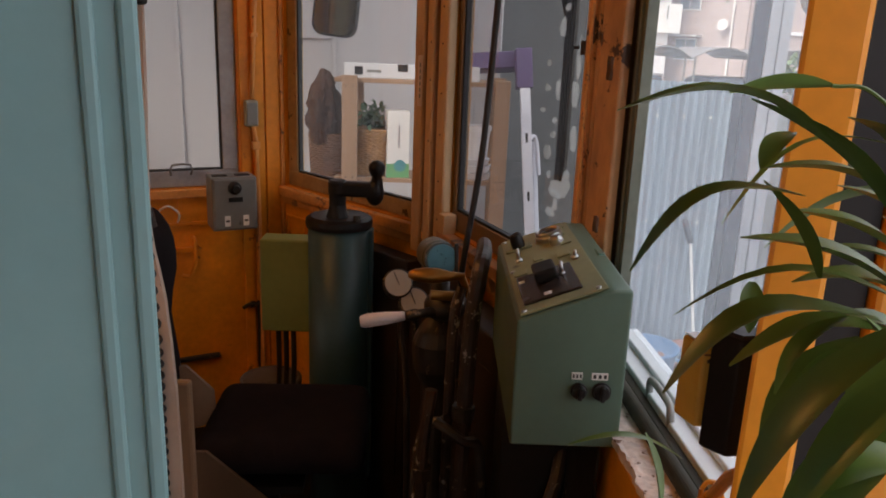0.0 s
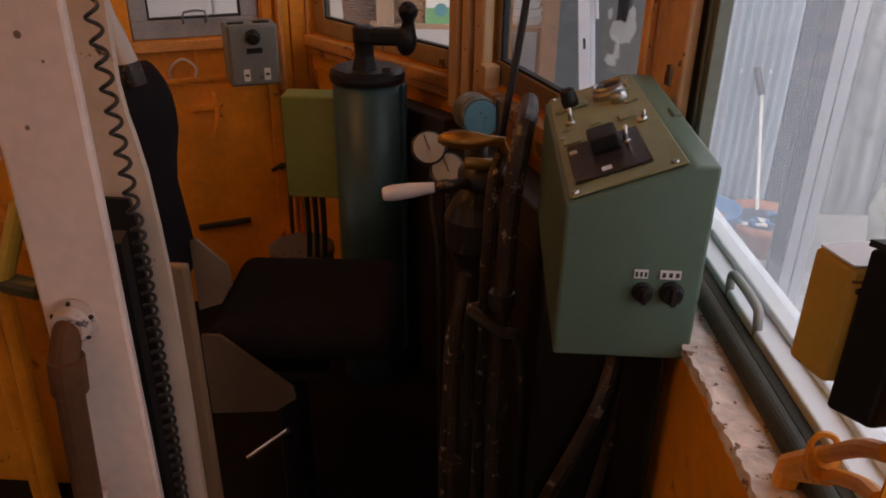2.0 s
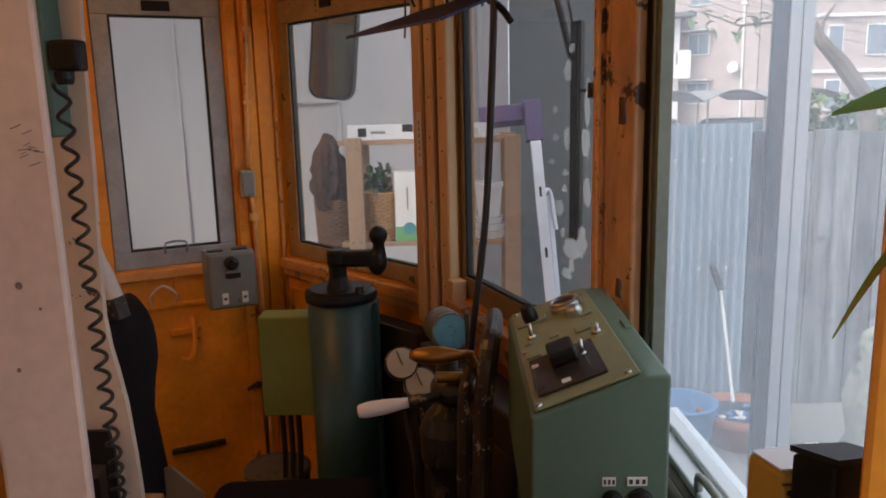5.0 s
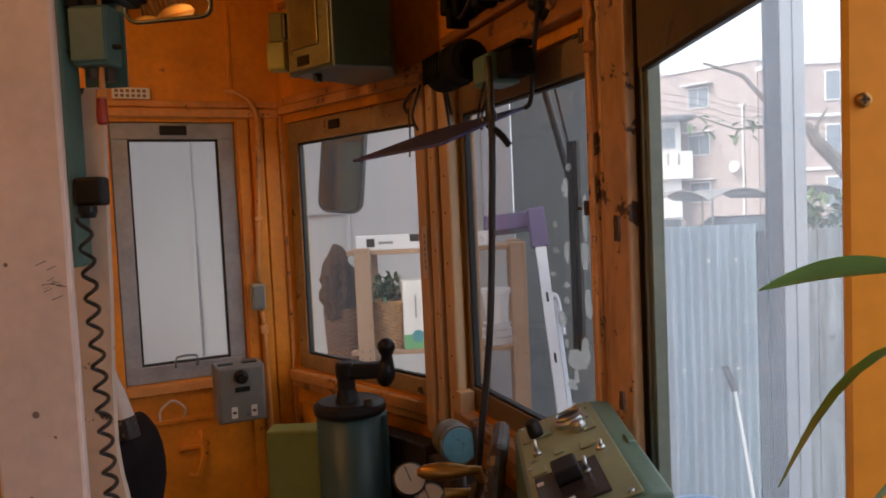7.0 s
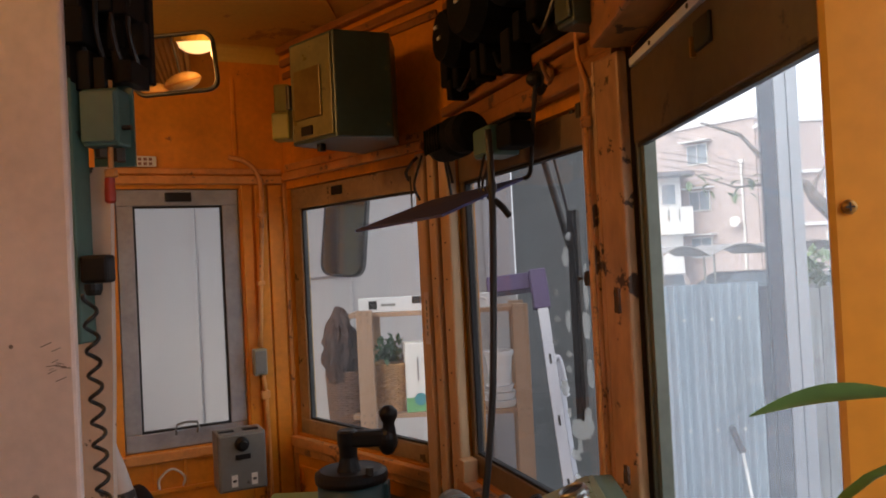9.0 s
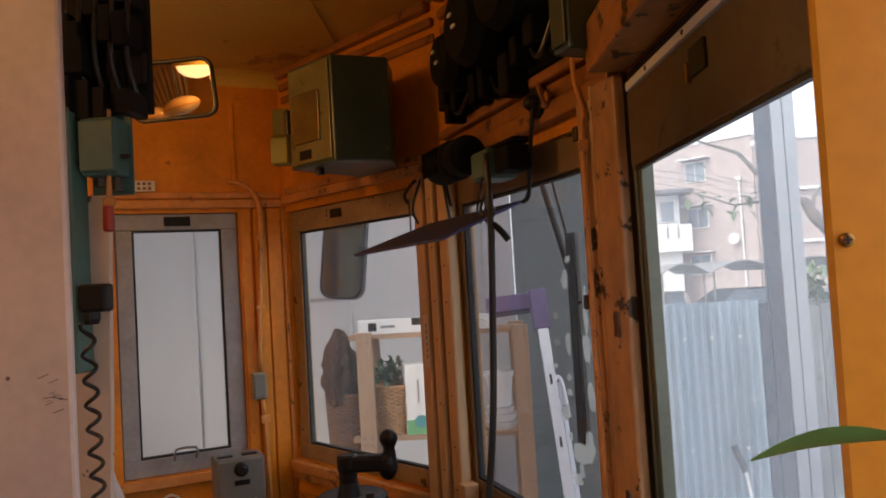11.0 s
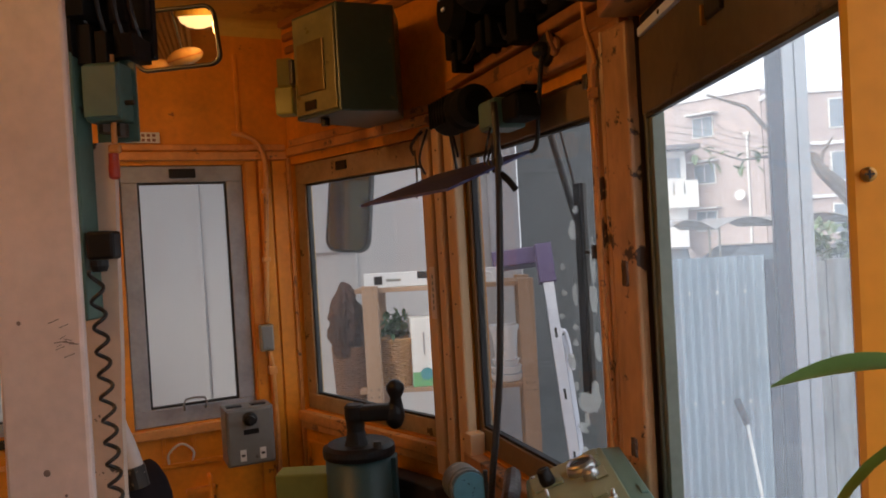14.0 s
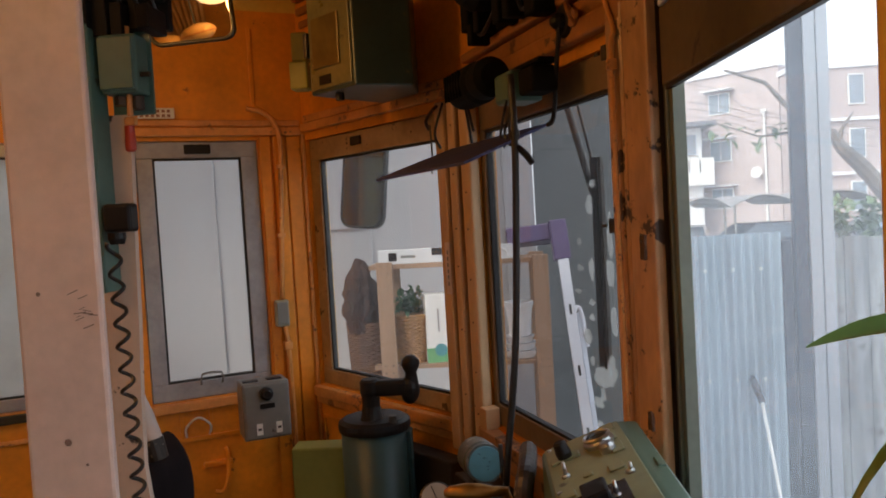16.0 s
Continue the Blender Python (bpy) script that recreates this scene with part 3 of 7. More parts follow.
tagged(part("door_seal", bm, mat("flecked_black_rubber", (0.012, 0.012, 0.012), 0.6, wear=(0.35, 0.33, 0.30), wear_at=0.66, wear_scale=60)), "black rubber door seal with pale flecks", "seal", kind="structure")

bm = boxes(((-0.135, 0.207, 0.0), (-0.033, 0.220, CEIL)), bevel=0.003)
tagged(part("door_jamb", bm, mat("worn_buff_jamb_paint", (0.42, 0.20, 0.09), 0.5, vary=0.3, scale=7, bump=0.2, wear=(0.2, 0.09, 0.04), wear_at=0.62, wear_scale=14)), "faded buff wooden door jamb beside the seal", "door jamb", kind="structure")

w5 = window("window_5", MS, (0.125, 0.615, 1.035, 1.895), (0.165, 0.575, 1.075, 1.855), "saloon window with a yellowed frosted pane", pane=glass("frosted_pane", 0.3, (0.9, 0.85, 0.7), 0.45))
trim("trim_saloon_sill", [((0.05, -0.02, 1.0), (0.70, 0.0, 1.028))], MS, "dark sill rail under the saloon window", DARKRAIL)
trim("trim_saloon_rail", [((0.05, -0.012, 0.93), (0.70, 0.0, 0.945))], MS, "worn orange rail on the saloon wall")

# ---- cab things ----
# instrument console
con = thing("instrument_console", "grey-green metal instrument console with sloping switch panel", "console", pose(0.2725, 0.80, 0.0))
W, D, ZB, ZL, ZR = 0.166, 0.43, 0.961, 1.162, 1.214
bm = bmesh.new()
pts = [(0, ZB), (W, ZB), (W, ZR), (W - 0.03, ZR), (0, ZL)]
fr = [bm.verts.new((x, 0, z)) for x, z in pts]
bk = [bm.verts.new((x, D, z)) for x, z in pts]
for i in range(5):
    bm.faces.new((fr[i], bk[i], bk[(i + 1) % 5], fr[(i + 1) % 5])[::-1])
bm.faces.new(fr)
bm.faces.new(bk[::-1])
bmesh.ops.recalc_face_normals(bm, faces=bm.faces)
bevelled(bm, 0.004)
part("body", bm, GREEN, con)
slope = math.degrees(math.atan2(ZR - ZL, W - 0.03))
PM = pose(0, 0, ZL, 0, -slope, 0)
LP = (W - 0.03) / math.cos(radians(slope))
bm = boxes(((0.006, 0.008, 0.001), (LP - 0.004, D - 0.008, 0.005)), m=PM, bevel=0.002)
part("switch_panel", bm, PANEL, con, "olive sloping switch panel")
def onpanel(name, lo, hi, material, label="", bevel=0.002):
    return part(name, boxes((lo, hi), m=PM, bevel=bevel), material, con, label)
onpanel("recess", (0.016, 0.035, 0.0055), (0.108, 0.165, 0.009), mat("dark_brown_switch_plate", (0.03, 0.022, 0.02), 0.25, vary=0.4), "dark switch plate", 0.002)
onpanel("switch_block", (0.045, 0.10, 0.0095), (0.082, 0.155, 0.028), BLACK, "black switch block", 0.004)
onpanel("paper_label", (0.050, 0.044, 0.0092), (0.062, 0.056, 0.0098), LABEL, "small paper label", 0)
onpanel("paper_label", (0.018, 0.128, 0.0092), (0.028, 0.140, 0.0098), LABEL, "small paper label", 0)
for (lx, ly), h in (((0.088, 0.12), 0.03), ((0.030, 0.262), 0.03), ((0.120, 0.185), 0.02)):
    bm = bmesh.new()
    rod(bm, PM @ Vector((lx, ly, 0.005)), PM @ Vector((lx + 0.004, ly - 0.004, h)), 0.0035, 0.0025)
    lathe(bm, [(0.007, 0.005), (0.007, 0.009), (0.004, 0.011)], PM @ Matrix.Translation((lx, ly, 0)), 14)
    part("toggle_switch", bm, CHROME, con, "chrome toggle switch", True)
bm = lathe(bmesh.new(), [(0.026, 0.005), (0.026, 0.012), (0.023, 0.016), (0.024, 0.020), (0.021, 0.022), (0.018, 0.020), (0.018, 0.012)], PM @ Matrix.Translation((0.098, 0.345, 0)), 28)
part("gauge", bm, CHROME, con, "round gauge with chrome bezel")
bm = lathe(bmesh.new(), [(0.0175, 0.0125), (0.0175, 0.0165)], PM @ Matrix.Translation((0.098, 0.345, 0)), 24)
part("gauge_face", bm, INK, con)
bm = lathe(bmesh.new(), [(0.013, 0.005), (0.013, 0.016), (0.010, 0.020), (0.006, 0.021)], PM @ Matrix.Translation((0.106, 0.298, 0)), 20)
part("indicator_lamp", bm, CHROME, con, "chrome indicator lamp bezel")
onpanel("name_strip", (0.012, 0.325, 0.0055), (0.062, 0.348, 0.010), PANEL)
bm = lathe(bmesh.new(), [(0.012, 0.010), (0.013, 0.018), (0.011, 0.034), (0.008, 0.037)], PM @ Matrix.Translation((0.038, 0.336, 0)), 18)
part("knob", bm, BLACK, con, "black turning knob")
for lx, ly, a, b in ((0.118, 0.36, 0.010, 0.025), (0.120, 0.30, 0.010, 0.025), (0.120, 0.40, 0.012, 0.018), (0.025, 0.19, 0.012, 0.014), (0.062, 0.235, 0.008, 0.008), (0.105, 0.22, 0.012, 0.012)):
    onpanel("panel_plate", (lx - a, ly - b, 0.0052), (lx + a, ly + b, 0.0085), PANEL)
for lx, ly in ((0.014, 0.016), (0.128, 0.016), (0.014, 0.41), (0.128, 0.41), (0.014, 0.21)):
    part("screw", lathe(bmesh.new(), [(0.0045, 0.005), (0.004, 0.0075)], PM @ Matrix.Translation((lx, ly, 0)), 10), CHROME, con)
part("side_hinge", boxes(((W - 0.016, 0.19, ZR - 0.004), (W - 0.004, 0.225, ZR + 0.004)), bevel=0.002), GREEN, con)
for kx, r in ((0.098, 0.0105), (0.132, 0.0125)):
    bm = lathe(bmesh.new(), [(r + 0.002, 0), (r + 0.002, 0.003), (r, 0.004), (r * 0.95, 0.011), (r * 0.8, 0.012)], pose(kx, -0.001, 1.056, 90), 20)
    kn = part("selector_knob", bm, BLACK, con, "black selector knob")
    part("knob_grip", boxes(((kx - 0.003, -0.018, 1.056 - r * 0.9), (kx + 0.003, -0.0125, 1.056 + r * 0.9)), bevel=0.001), BLACK, kn)
for kx, wd in ((0.094, 0.008), (0.128, 0.012)):
    lb = part("label_plate", boxes(((kx - wd, -0.0022, 1.074), (kx + wd, -0.0004, 1.085))), LABEL, con, "white label plate")
    for k in range(3):
        x = kx - wd * 0.65 + k * wd * 0.65
        part("ink_bar", boxes(((x - wd * 0.18, -0.0028, 1.0765), (x + wd * 0.18, -0.0022, 1.0825))), INK, lb)
# thin side sheet only paints the dark space under the console
part("stand", boxes(((0.012, 0.235, 0.0), (0.141, D - 0.03, ZB - 0.001)), ((0.136, 0.005, 0.0), (0.142, 0.2345, ZB - 0.001)), bevel=0.003), BLACK, con, "black pedestal with a sheet for the dark void")

# controller drum with crank
ctl = thing("motor_controller", "dark teal upright motor controller with black crank handle", "controller", pose(-0.162, 2.10, 0))
bm = lathe(bmesh.new(), [(0.098, 0.0), (0.098, 0.985)], None, 40)
part("drum", bm, TEAL, ctl, smooth=False)
for p in bpy.data.objects[ctl.children[0].name].data.polygons:
    p.use_smooth = abs(p.normal.z) < 0.5
part("top_cap", lathe(bmesh.new(), [(0.104, 0.978), (0.106, 0.990), (0.104, 1.004), (0.09, 1.012)], None, 40), BLACK, ctl, "black cast top cap")
bm = lathe(bmesh.new(), [(0.036, 1.01), (0.030, 1.03), (0.026, 1.05), (0.027, 1.08), (0.030, 1.09), (0.030, 1.122), (0.024, 1.128)], Matrix.Translation((-0.003, -0.02, 0)), 20)
part("spindle", bm, BLACK, ctl)
bm = bmesh.new()
slab(bm, (-0.02, -0.044, 1.078), (0.108, 0.004, 1.124), None, 0.010)
ball(bm, (0.112, -0.02, 1.092), 0.031, 18, (0.95, 0.95, 1.35))
part("crank_arm", bm, BLACK, ctl, "black cast crank arm")
bm = lathe(bmesh.new(), [(0.022, 1.10), (0.019, 1.125), (0.016, 1.142), (0.022, 1.152), (0.027, 1.166), (0.025, 1.178), (0.014, 1.190), (0.004, 1.193)], Matrix.Translation((0.118, -0.02, 0)), 20)
part("crank_knob", bm, BLACK, ctl, "black turned knob", True)
bm = bmesh.new()
rod(bm, (0.062, -0.06, 1.0), (0.062, -0.06, 1.028), 0.014, 0.011)
part("key_socket", bm, IRON, ctl)
bm = boxes(((-0.262, 0.03, 0.60), (-0.09, 0.12, 0.915)), bevel=0.006)
part("side_housing", bm, GREEN2, ctl, "pale green side housing")
bm = bmesh.new()
for k, x in enumerate((-0.215, -0.19, -0.165)):
    tube(bm, [(x, 0.07, 0.60), (x, 0.07, 0.45), (x - 0.015, 0.09, 0.25), (x - 0.015, 0.1, 0.0)], 0.009)
part("conduit", bm, IRON, ctl, "dark cable conduits")
bm = boxes(((0.094, -0.03, 0.1), (0.108, 0.03, 0.97)), bevel=0.004)
part("hinge_strip", bm, TEAL, ctl)

# brake valve stand with handles and gauges
brk = thing("brake_stand", "oily iron air brake stand with handles and gauges", "brake valve", pose(0.16, 1.36, 0))
bm = bmesh.new()
lathe(bm, [(0.10, 0.0), (0.10, 0.02), (0.04, 0.04), (0.032, 0.5), (0.036, 0.80), (0.055, 0.84), (0.058, 0.90), (0.045, 0.93), (0.02, 0.96)], None, 24)
part("column", bm, IRON, brk)
bm = bmesh.new()
ball(bm, (0.015, 0.0, 0.985), 0.05, 18, (1, 1, 0.7))
rod(bm, (0.0, 0, 0.93), (0.0, 0, 1.06), 0.022)
part("valve_head", bm, IRON, brk, "dark valve head", True)
bm = lathe(bmesh.new(), [(0.010, 0.0), (0.013, 0.004), (0.0155, 0.02), (0.0145, 0.055), (0.011, 0.085), (0.010, 0.098)], Matrix.Translation((-0.170, -0.06, 0.962)) @ pose(0, 0, 0, 0, 83, 8), 20)
part("brake_handle", bm, PORCELAIN, brk, "white porcelain handle", True)
bm = lathe(bmesh.new(), [(0.011, 0.0), (0.013, 0.02), (0.010, 0.03), (0.012, 0.08)], Matrix.Translation((-0.072, -0.047, 0.974)) @ pose(0, 0, 0, 0, 83, 12), 16)
part("handle_shank", bm, IRON, brk, "brown iron shank", True)
bm = lathe(bmesh.new(), [(0.006, 0.0), (0.013, 0.012), (0.017, 0.04), (0.016, 0.065), (0.010, 0.09), (0.008, 0.12)], Matrix.Translation((-0.068, -0.06, 1.072)) @ pose(0, 0, 0, 0, 90, 0), 20)
part("release_handle", bm, BRASS, brk, "tarnished brass grip handle", True)
bm = bmesh.new()
rod(bm, (0.045, -0.06, 1.072), (0.075, -0.055, 1.0), 0.008)
rod(bm, (-0.02, -0.05, 1.025), (0.04, -0.04, 1.02), 0.011)
part("handle_link", bm, BRASS, brk, "brass link")
for gx, gy, gz in ((-0.100, 0.13, 0.990), (-0.060, 0.12, 0.948)):
    gm = Matrix.Translation((gx, gy, gz)) @ pose(0, 0, 0, 58, 18, 0)
    g = part("gauge", lathe(bmesh.new(), [(0.033, -0.03), (0.036, -0.01), (0.036, 0.004), (0.032, 0.006)], gm, 28), IRON, brk, "round pressure gauge in a dark case")
    part("dial", lathe(bmesh.new(), [(0.032, 0.0062), (0.032, 0.0075)], gm, 28), DIAL, g, "aged white dial")
    part("needle", boxes(((-0.001, -0.006, 0.008), (0.001, 0.028, 0.009)), m=gm @ pose(0, 0, 0, 0, 0, 40)), INK, g)
bm = bmesh.new()
tube(bm, [(-0.06, 0.13, 0.93), (-0.05, 0.11, 0.85), (-0.02, 0.06, 0.80), (0.0, 0.03, 0.6), (-0.02, 0.04, 0.0)], 0.009)
tube(bm, [(-0.09, 0.14, 0.96), (-0.09, 0.13, 0.86), (-0.07, 0.09, 0.7), (-0.06, 0.08, 0.0)], 0.008)
tube(bm, [(0.02, -0.02, 0.88), (0.05, -0.05, 0.80), (0.06, -0.07, 0.6), (0.055, -0.05, 0.0)], 0.011)
part("air_pipe", bm, IRON, brk, "bent dark air pipes")

# standing pipes beside the console
pip = thing("air_pipe_bundle", "grimy upright steel air pipes beside the console", "pipes", pose(0.235, 1.19, 0))
bm = tube(bmesh.new(), [(-0.005, 0, 0), (-0.02, -0.01, 0.5), (-0.012, 0, 0.95), (0.0, 0.0, 1.10), (0.012, 0.06, 1.135), (0.02, 0.2, 1.12)], 0.017, 12)
part("riser", bm, SCUFFED, pip, "scuffed steel riser with a bend")
bm = tube(bmesh.new(), [(-0.05, 0.08, 0), (-0.05, 0.06, 0.4), (-0.045, 0.06, 0.95), (-0.03, 0.1, 1.05)], 0.012, 10)
part("riser", bm, SCUFFED, pip)
bm = tube(bmesh.new(), [(-0.12, 0.02, 0), (-0.115, 0.02, 0.5), (-0.105, 0.06, 0.72), (-0.05, 0.03, 0.78)], 0.011, 10)
part("branch_pipe", bm, SCUFFED, pip)
for z in (0.25, 0.55, 0.80):
    part("union_nut", rod(bmesh.new(), (-0.018, -0.005, z), (-0.018, -0.005, z + 0.03), 0.024, n=8), STEEL, pip)

bm = tube(bmesh.new(), [(-0.10, 0.0, 0.0), (-0.098, -0.01, 0.35), (-0.10, -0.01, 0.70), (-0.085, 0.0, 0.86)], 0.013, 10)
part("riser", bm, SCUFFED, pip)
bm = tube(bmesh.new(), [(0.042, -0.170, 0.409), (0.072, -0.190, 0.529), (0.142, -0.190, 0.736), (0.172, -0.130, 0.836)], 0.013, 10)
part("branch_pipe", bm, SCUFFED, pip)
bm = tube(bmesh.new(), [(0.131, -0.150, 0.387), (0.151, -0.170, 0.507), (0.183, -0.170, 0.768), (0.193, -0.110, 0.868)], 0.010, 10)
part("branch_pipe", bm, SCUFFED, pip)
bm = tube(bmesh.new(), [(-0.075, -0.02, 0.80), (-0.02, -0.04, 0.77), (0.02, -0.02, 0.72), (0.03, 0.0, 0.4), (0.03, 0.0, 0.0)], 0.011, 10)
part("branch_pipe", bm, IRON, pip)
for x, y, z in ((-0.099, -0.01, 0.42), (-0.099, -0.01, 0.66), (-0.05, 0.06, 0.5)):
    part("union_nut", rod(bmesh.new(), (x, y, z), (x, y, z + 0.028), 0.021, n=6), SCUFFED, pip)
bm = ball(bmesh.new(), (-0.02, -0.05, 0.30), 0.03, 12)
rod(bm, (-0.02, -0.05, 0.24), (-0.02, -0.05, 0.36), 0.018, n=8)
part("drain_cock", bm, SCUFFED, pip)

# speed meter on the sill
met = thing("speed_meter", "rounded metal meter with worn blue face", "meter", pose(0.145, 1.72, 0, 0, 0, -12))
am = Matrix.Translation((0.028, -0.040, 1.000)) @ pose(0, 0, 0, 84, 0, 26)
CASE = mat("worn_grey_green_case", (0.15, 0.17, 0.16), 0.4, vary=0.3, wear=(0.36, 0.35, 0.30), wear_at=0.585, wear_scale=22)
part("case", lathe(bmesh.new(), [(0.036, -0.115), (0.046, -0.105), (0.047, -0.030), (0.044, -0.026), (0.044, -0.008), (0.046, -0.004), (0.046, 0.0)], am, 32), CASE, met)
part("face", lathe(bmesh.new(), [(0.041, 0.0005), (0.040, 0.003)], am, 32), mat("worn_light_blue_paint", (0.13, 0.36, 0.45), 0.45, vary=0.2, wear=(0.012, 0.02, 0.025), wear_at=0.60, wear_scale=34), met, "worn light blue round face")
part("hinge_bar", boxes(((0.034, -0.042, -0.004), (0.044, 0.042, 0.006)), m=am, bevel=0.002), STEEL, met)
for a in (0.6, 2.2, 3.9, 5.4):
    part("bolt", lathe(bmesh.new(), [(0.006, 0.0), (0.005, 0.005)], am @ pose(0.040 * math.cos(a), 0.040 * math.sin(a), -0.022), 8), CASE, met)
bm = bmesh.new()
rod(bm, (0.0, 0.01, 0.955), (0.0, 0.01, 0.0), 0.016)
part("stem", bm, IRON, met)

# driver's seat
seat = thing("driver_seat", "black cloth driver's seat on a beige folding bracket", "seat", pose(-0.27, 1.46, 0, 0, 0, 3))
bm = bmesh.new()
box(bm, (0.40, 0.36, 0.092), None, 0.045, 8, (0.065, 0.025, 0.604))
part("cushion", bm, CLOTH, seat, smooth=True)
# backrest: a padded board, bowed and thicker in the middle, narrowing to its top
bm = bmesh.new()
prof = [(0.620, -0.292, -0.245), (0.660, -0.310, -0.220), (0.720, -0.318, -0.211), (0.790, -0.320, -0.219), (0.870, -0.320, -0.229), (0.930, -0.320, -0.221), (0.990, -0.318, -0.208), (1.030, -0.316, -0.208), (1.065, -0.313, -0.213), (1.095, -0.308, -0.224), (1.115, -0.302, -0.238), (1.127, -0.295, -0.252), (1.133, -0.287, -0.266)]
rows_ = []
for z, xa, xb in prof:
    mid_, hw = (xa + xb) / 2, (xb - xa) / 2
    ring = []
    for k in range(16):
        a = 2 * math.pi * k / 16
        ca, sa = math.cos(a), math.sin(a)
        ring.append(bm.verts.new((mid_ + hw * math.copysign(abs(ca) ** 0.6, ca), 0.0 + 0.14 * math.copysign(abs(sa) ** 0.45, sa), z)))
    rows_.append(ring)
for r0, r1 in zip(rows_, rows_[1:]):
    for k in range(16):
        bm.faces.new((r0[k], r0[(k + 1) % 16], r1[(k + 1) % 16], r1[k]))
bm.faces.new(rows_[0][::-1])
bm.faces.new(rows_[-1])
part("backrest", bm, CLOTH, seat, smooth=True)
bm = bmesh.new()
prism(bm, [(-0.16, -0.14), (0.12, -0.14), (0.12, 0.18), (-0.16, 0.18)], 0.515, 0.535)
part("seat_pan", bm, BLACK, seat)
def plate(outline, y0, y1):
    """A flat upright plate from its outline in x and z."""
    bm = bmesh.new()
    va = [[bm.verts.new((x, y, z)) for x, z in outline] for y in (y0, y1)]
    bm.faces.new(va[0])
    bm.faces.new(va[1][::-1])
    for k in range(len(outline)):
        bm.faces.new((va[0][k], va[1][k], va[1][(k + 1) % len(outline)], va[0][(k + 1) % len(outline)]))
    bmesh.ops.recalc_face_normals(bm, faces=bm.faces)
    return bm


BEIGE = mat("beige_bracket_paint", (0.11, 0.066, 0.036), 0.5, vary=0.12)
part("bracket", plate([(-0.13, 0.638), (-0.092, 0.638), (0.050, 0.508), (0.054, 0.482), (0.008, 0.448), (-0.13, 0.440)], -0.165, -0.155), BEIGE, seat, "beige side bracket")
part("gusset", plate([(-0.206, 0.749), (-0.19, 0.752), (-0.125, 0.685), (-0.12, 0.60), (-0.206, 0.57)], 0.05, 0.06), mat("pale_gusset_paint", (0.24, 0.15, 0.09), 0.5, vary=0.12), seat, "pale beige back gusset")
bm = bmesh.new()
rod(bm, (-0.06, -0.18, 0.33), (0.035, -0.18, 0.41), 0.006)
part("release_lever", bm, CHROME, seat, "chrome release lever")
bm = bmesh.new()
rod(bm, (0.0, 0.03, 0.0), (0.0, 0.03, 0.515), 0.04)
part("pedestal", bm, BLACK, seat)
WRAIL = mat("chipped_white_rail", (0.60, 0.50, 0.44), 0.45, wear=(0.1, 0.08, 0.07), wear_at=0.68, wear_scale=20)
bm = tube(bmesh.new(), [(-0.300, -0.04, 2.0), (-0.298, -0.04, 1.6), (-0.285, -0.04, 1.36), (-0.268, -0.04, 1.26), (-0.252, -0.04, 1.215), (-0.232, -0.04, 1.15)], 0.0185, 12, 5)
part("back_stay", bm, WRAIL, seat, "chipped white back stay", True)
bm = bmesh.new()
rod(bm, (-0.238, -0.04, 1.168), (-0.230, -0.04, 1.125), 0.021)
part("stay_clamp", bm, IRON, seat, "rusty clamp")

# edge panel behind the partition post: black block for the slot's shade, chipped white strip, beige panel edge
bm = prism(bmesh.new(), [(-0.352, 0.86), (-0.290, 0.86), (-0.300, 0.90), (-0.352, 0.90)], 0.0, 1.06)
tagged(part("slot_post", bm, BLACK), "black block drawn for the dark slot beside the partition", "post", kind="structure")
# chipped white sheet whose edge sweeps out towards the floor
bm = bmesh.new()
edge = [(-0.340, 1.77), (-0.346, 1.60), (-0.350, 1.45), (-0.356, 1.32), (-0.358, 1.22), (-0.353, 1.17), (-0.347, 1.14), (-0.338, 1.08), (-0.332, 0.99), (-0.328, 0.90), (-0.327, 0.70), (-0.330, 0.40), (-0.335, 0.0)]
f_ = [bm.verts.new((x, 1.06, z)) for x, z in edge]
b_ = [bm.verts.new((x, 1.072, z)) for x, z in edge]
fl = [bm.verts.new((-0.42, 1.06, z)) for x, z in edge]
bl_ = [bm.verts.new((-0.42, 1.072, z)) for x, z in edge]
for i in range(len(edge) - 1):
    for q in ((f_[i], f_[i + 1], fl[i + 1], fl[i]), (b_[i], bl_[i], bl_[i + 1], b_[i + 1]), (f_[i], b_[i], b_[i + 1], f_[i + 1]), (fl[i], fl[i + 1], bl_[i + 1], bl_[i])):
        bm.faces.new(q)
bm.faces.new((f_[0], fl[0], bl_[0], b_[0]))
bmesh.ops.recalc_face_normals(bm, faces=bm.faces)
tagged(part("white_sheet", bm, mat("chipped_white_paint", (0.62, 0.47, 0.36), 0.5, wear=(0.06, 0.05, 0.045), wear_at=0.655, wear_scale=26)), "chipped white sheet post with a swept edge", "post", kind="structure")
bm = prism(bmesh.new(), [(-0.355, 1.09), (-0.312, 1.09), (-0.312, 1.11), (-0.355, 1.11)], 0.0, 0.905)
bevelled(bm, 0.006)
tagged(part("beige_panel_post", bm, mat("beige_panel_paint", (0.26, 0.155, 0.085), 0.5, vary=0.12)), "beige panel edge beside the seat", "panel", kind="structure")

# black sheet standing in for the dark gap behind the coiled cord
bm = bmesh.new()
q_ = [(-0.357, 1.05), (-0.351, 1.016), (-0.359, 0.45), (-0.364, 0.0), (-0.43, 0.0), (-0.43, 1.05)]
f_ = [bm.verts.new((x, 1.03, z)) for x, z in q_]
b_ = [bm.verts.new((x, 1.038, z)) for x, z in q_]
bm.faces.new(f_)
bm.faces.new(b_[::-1])
for i in range(6):
    bm.faces.new((f_[i], b_[i], b_[(i + 1) % 6], f_[(i + 1) % 6]))
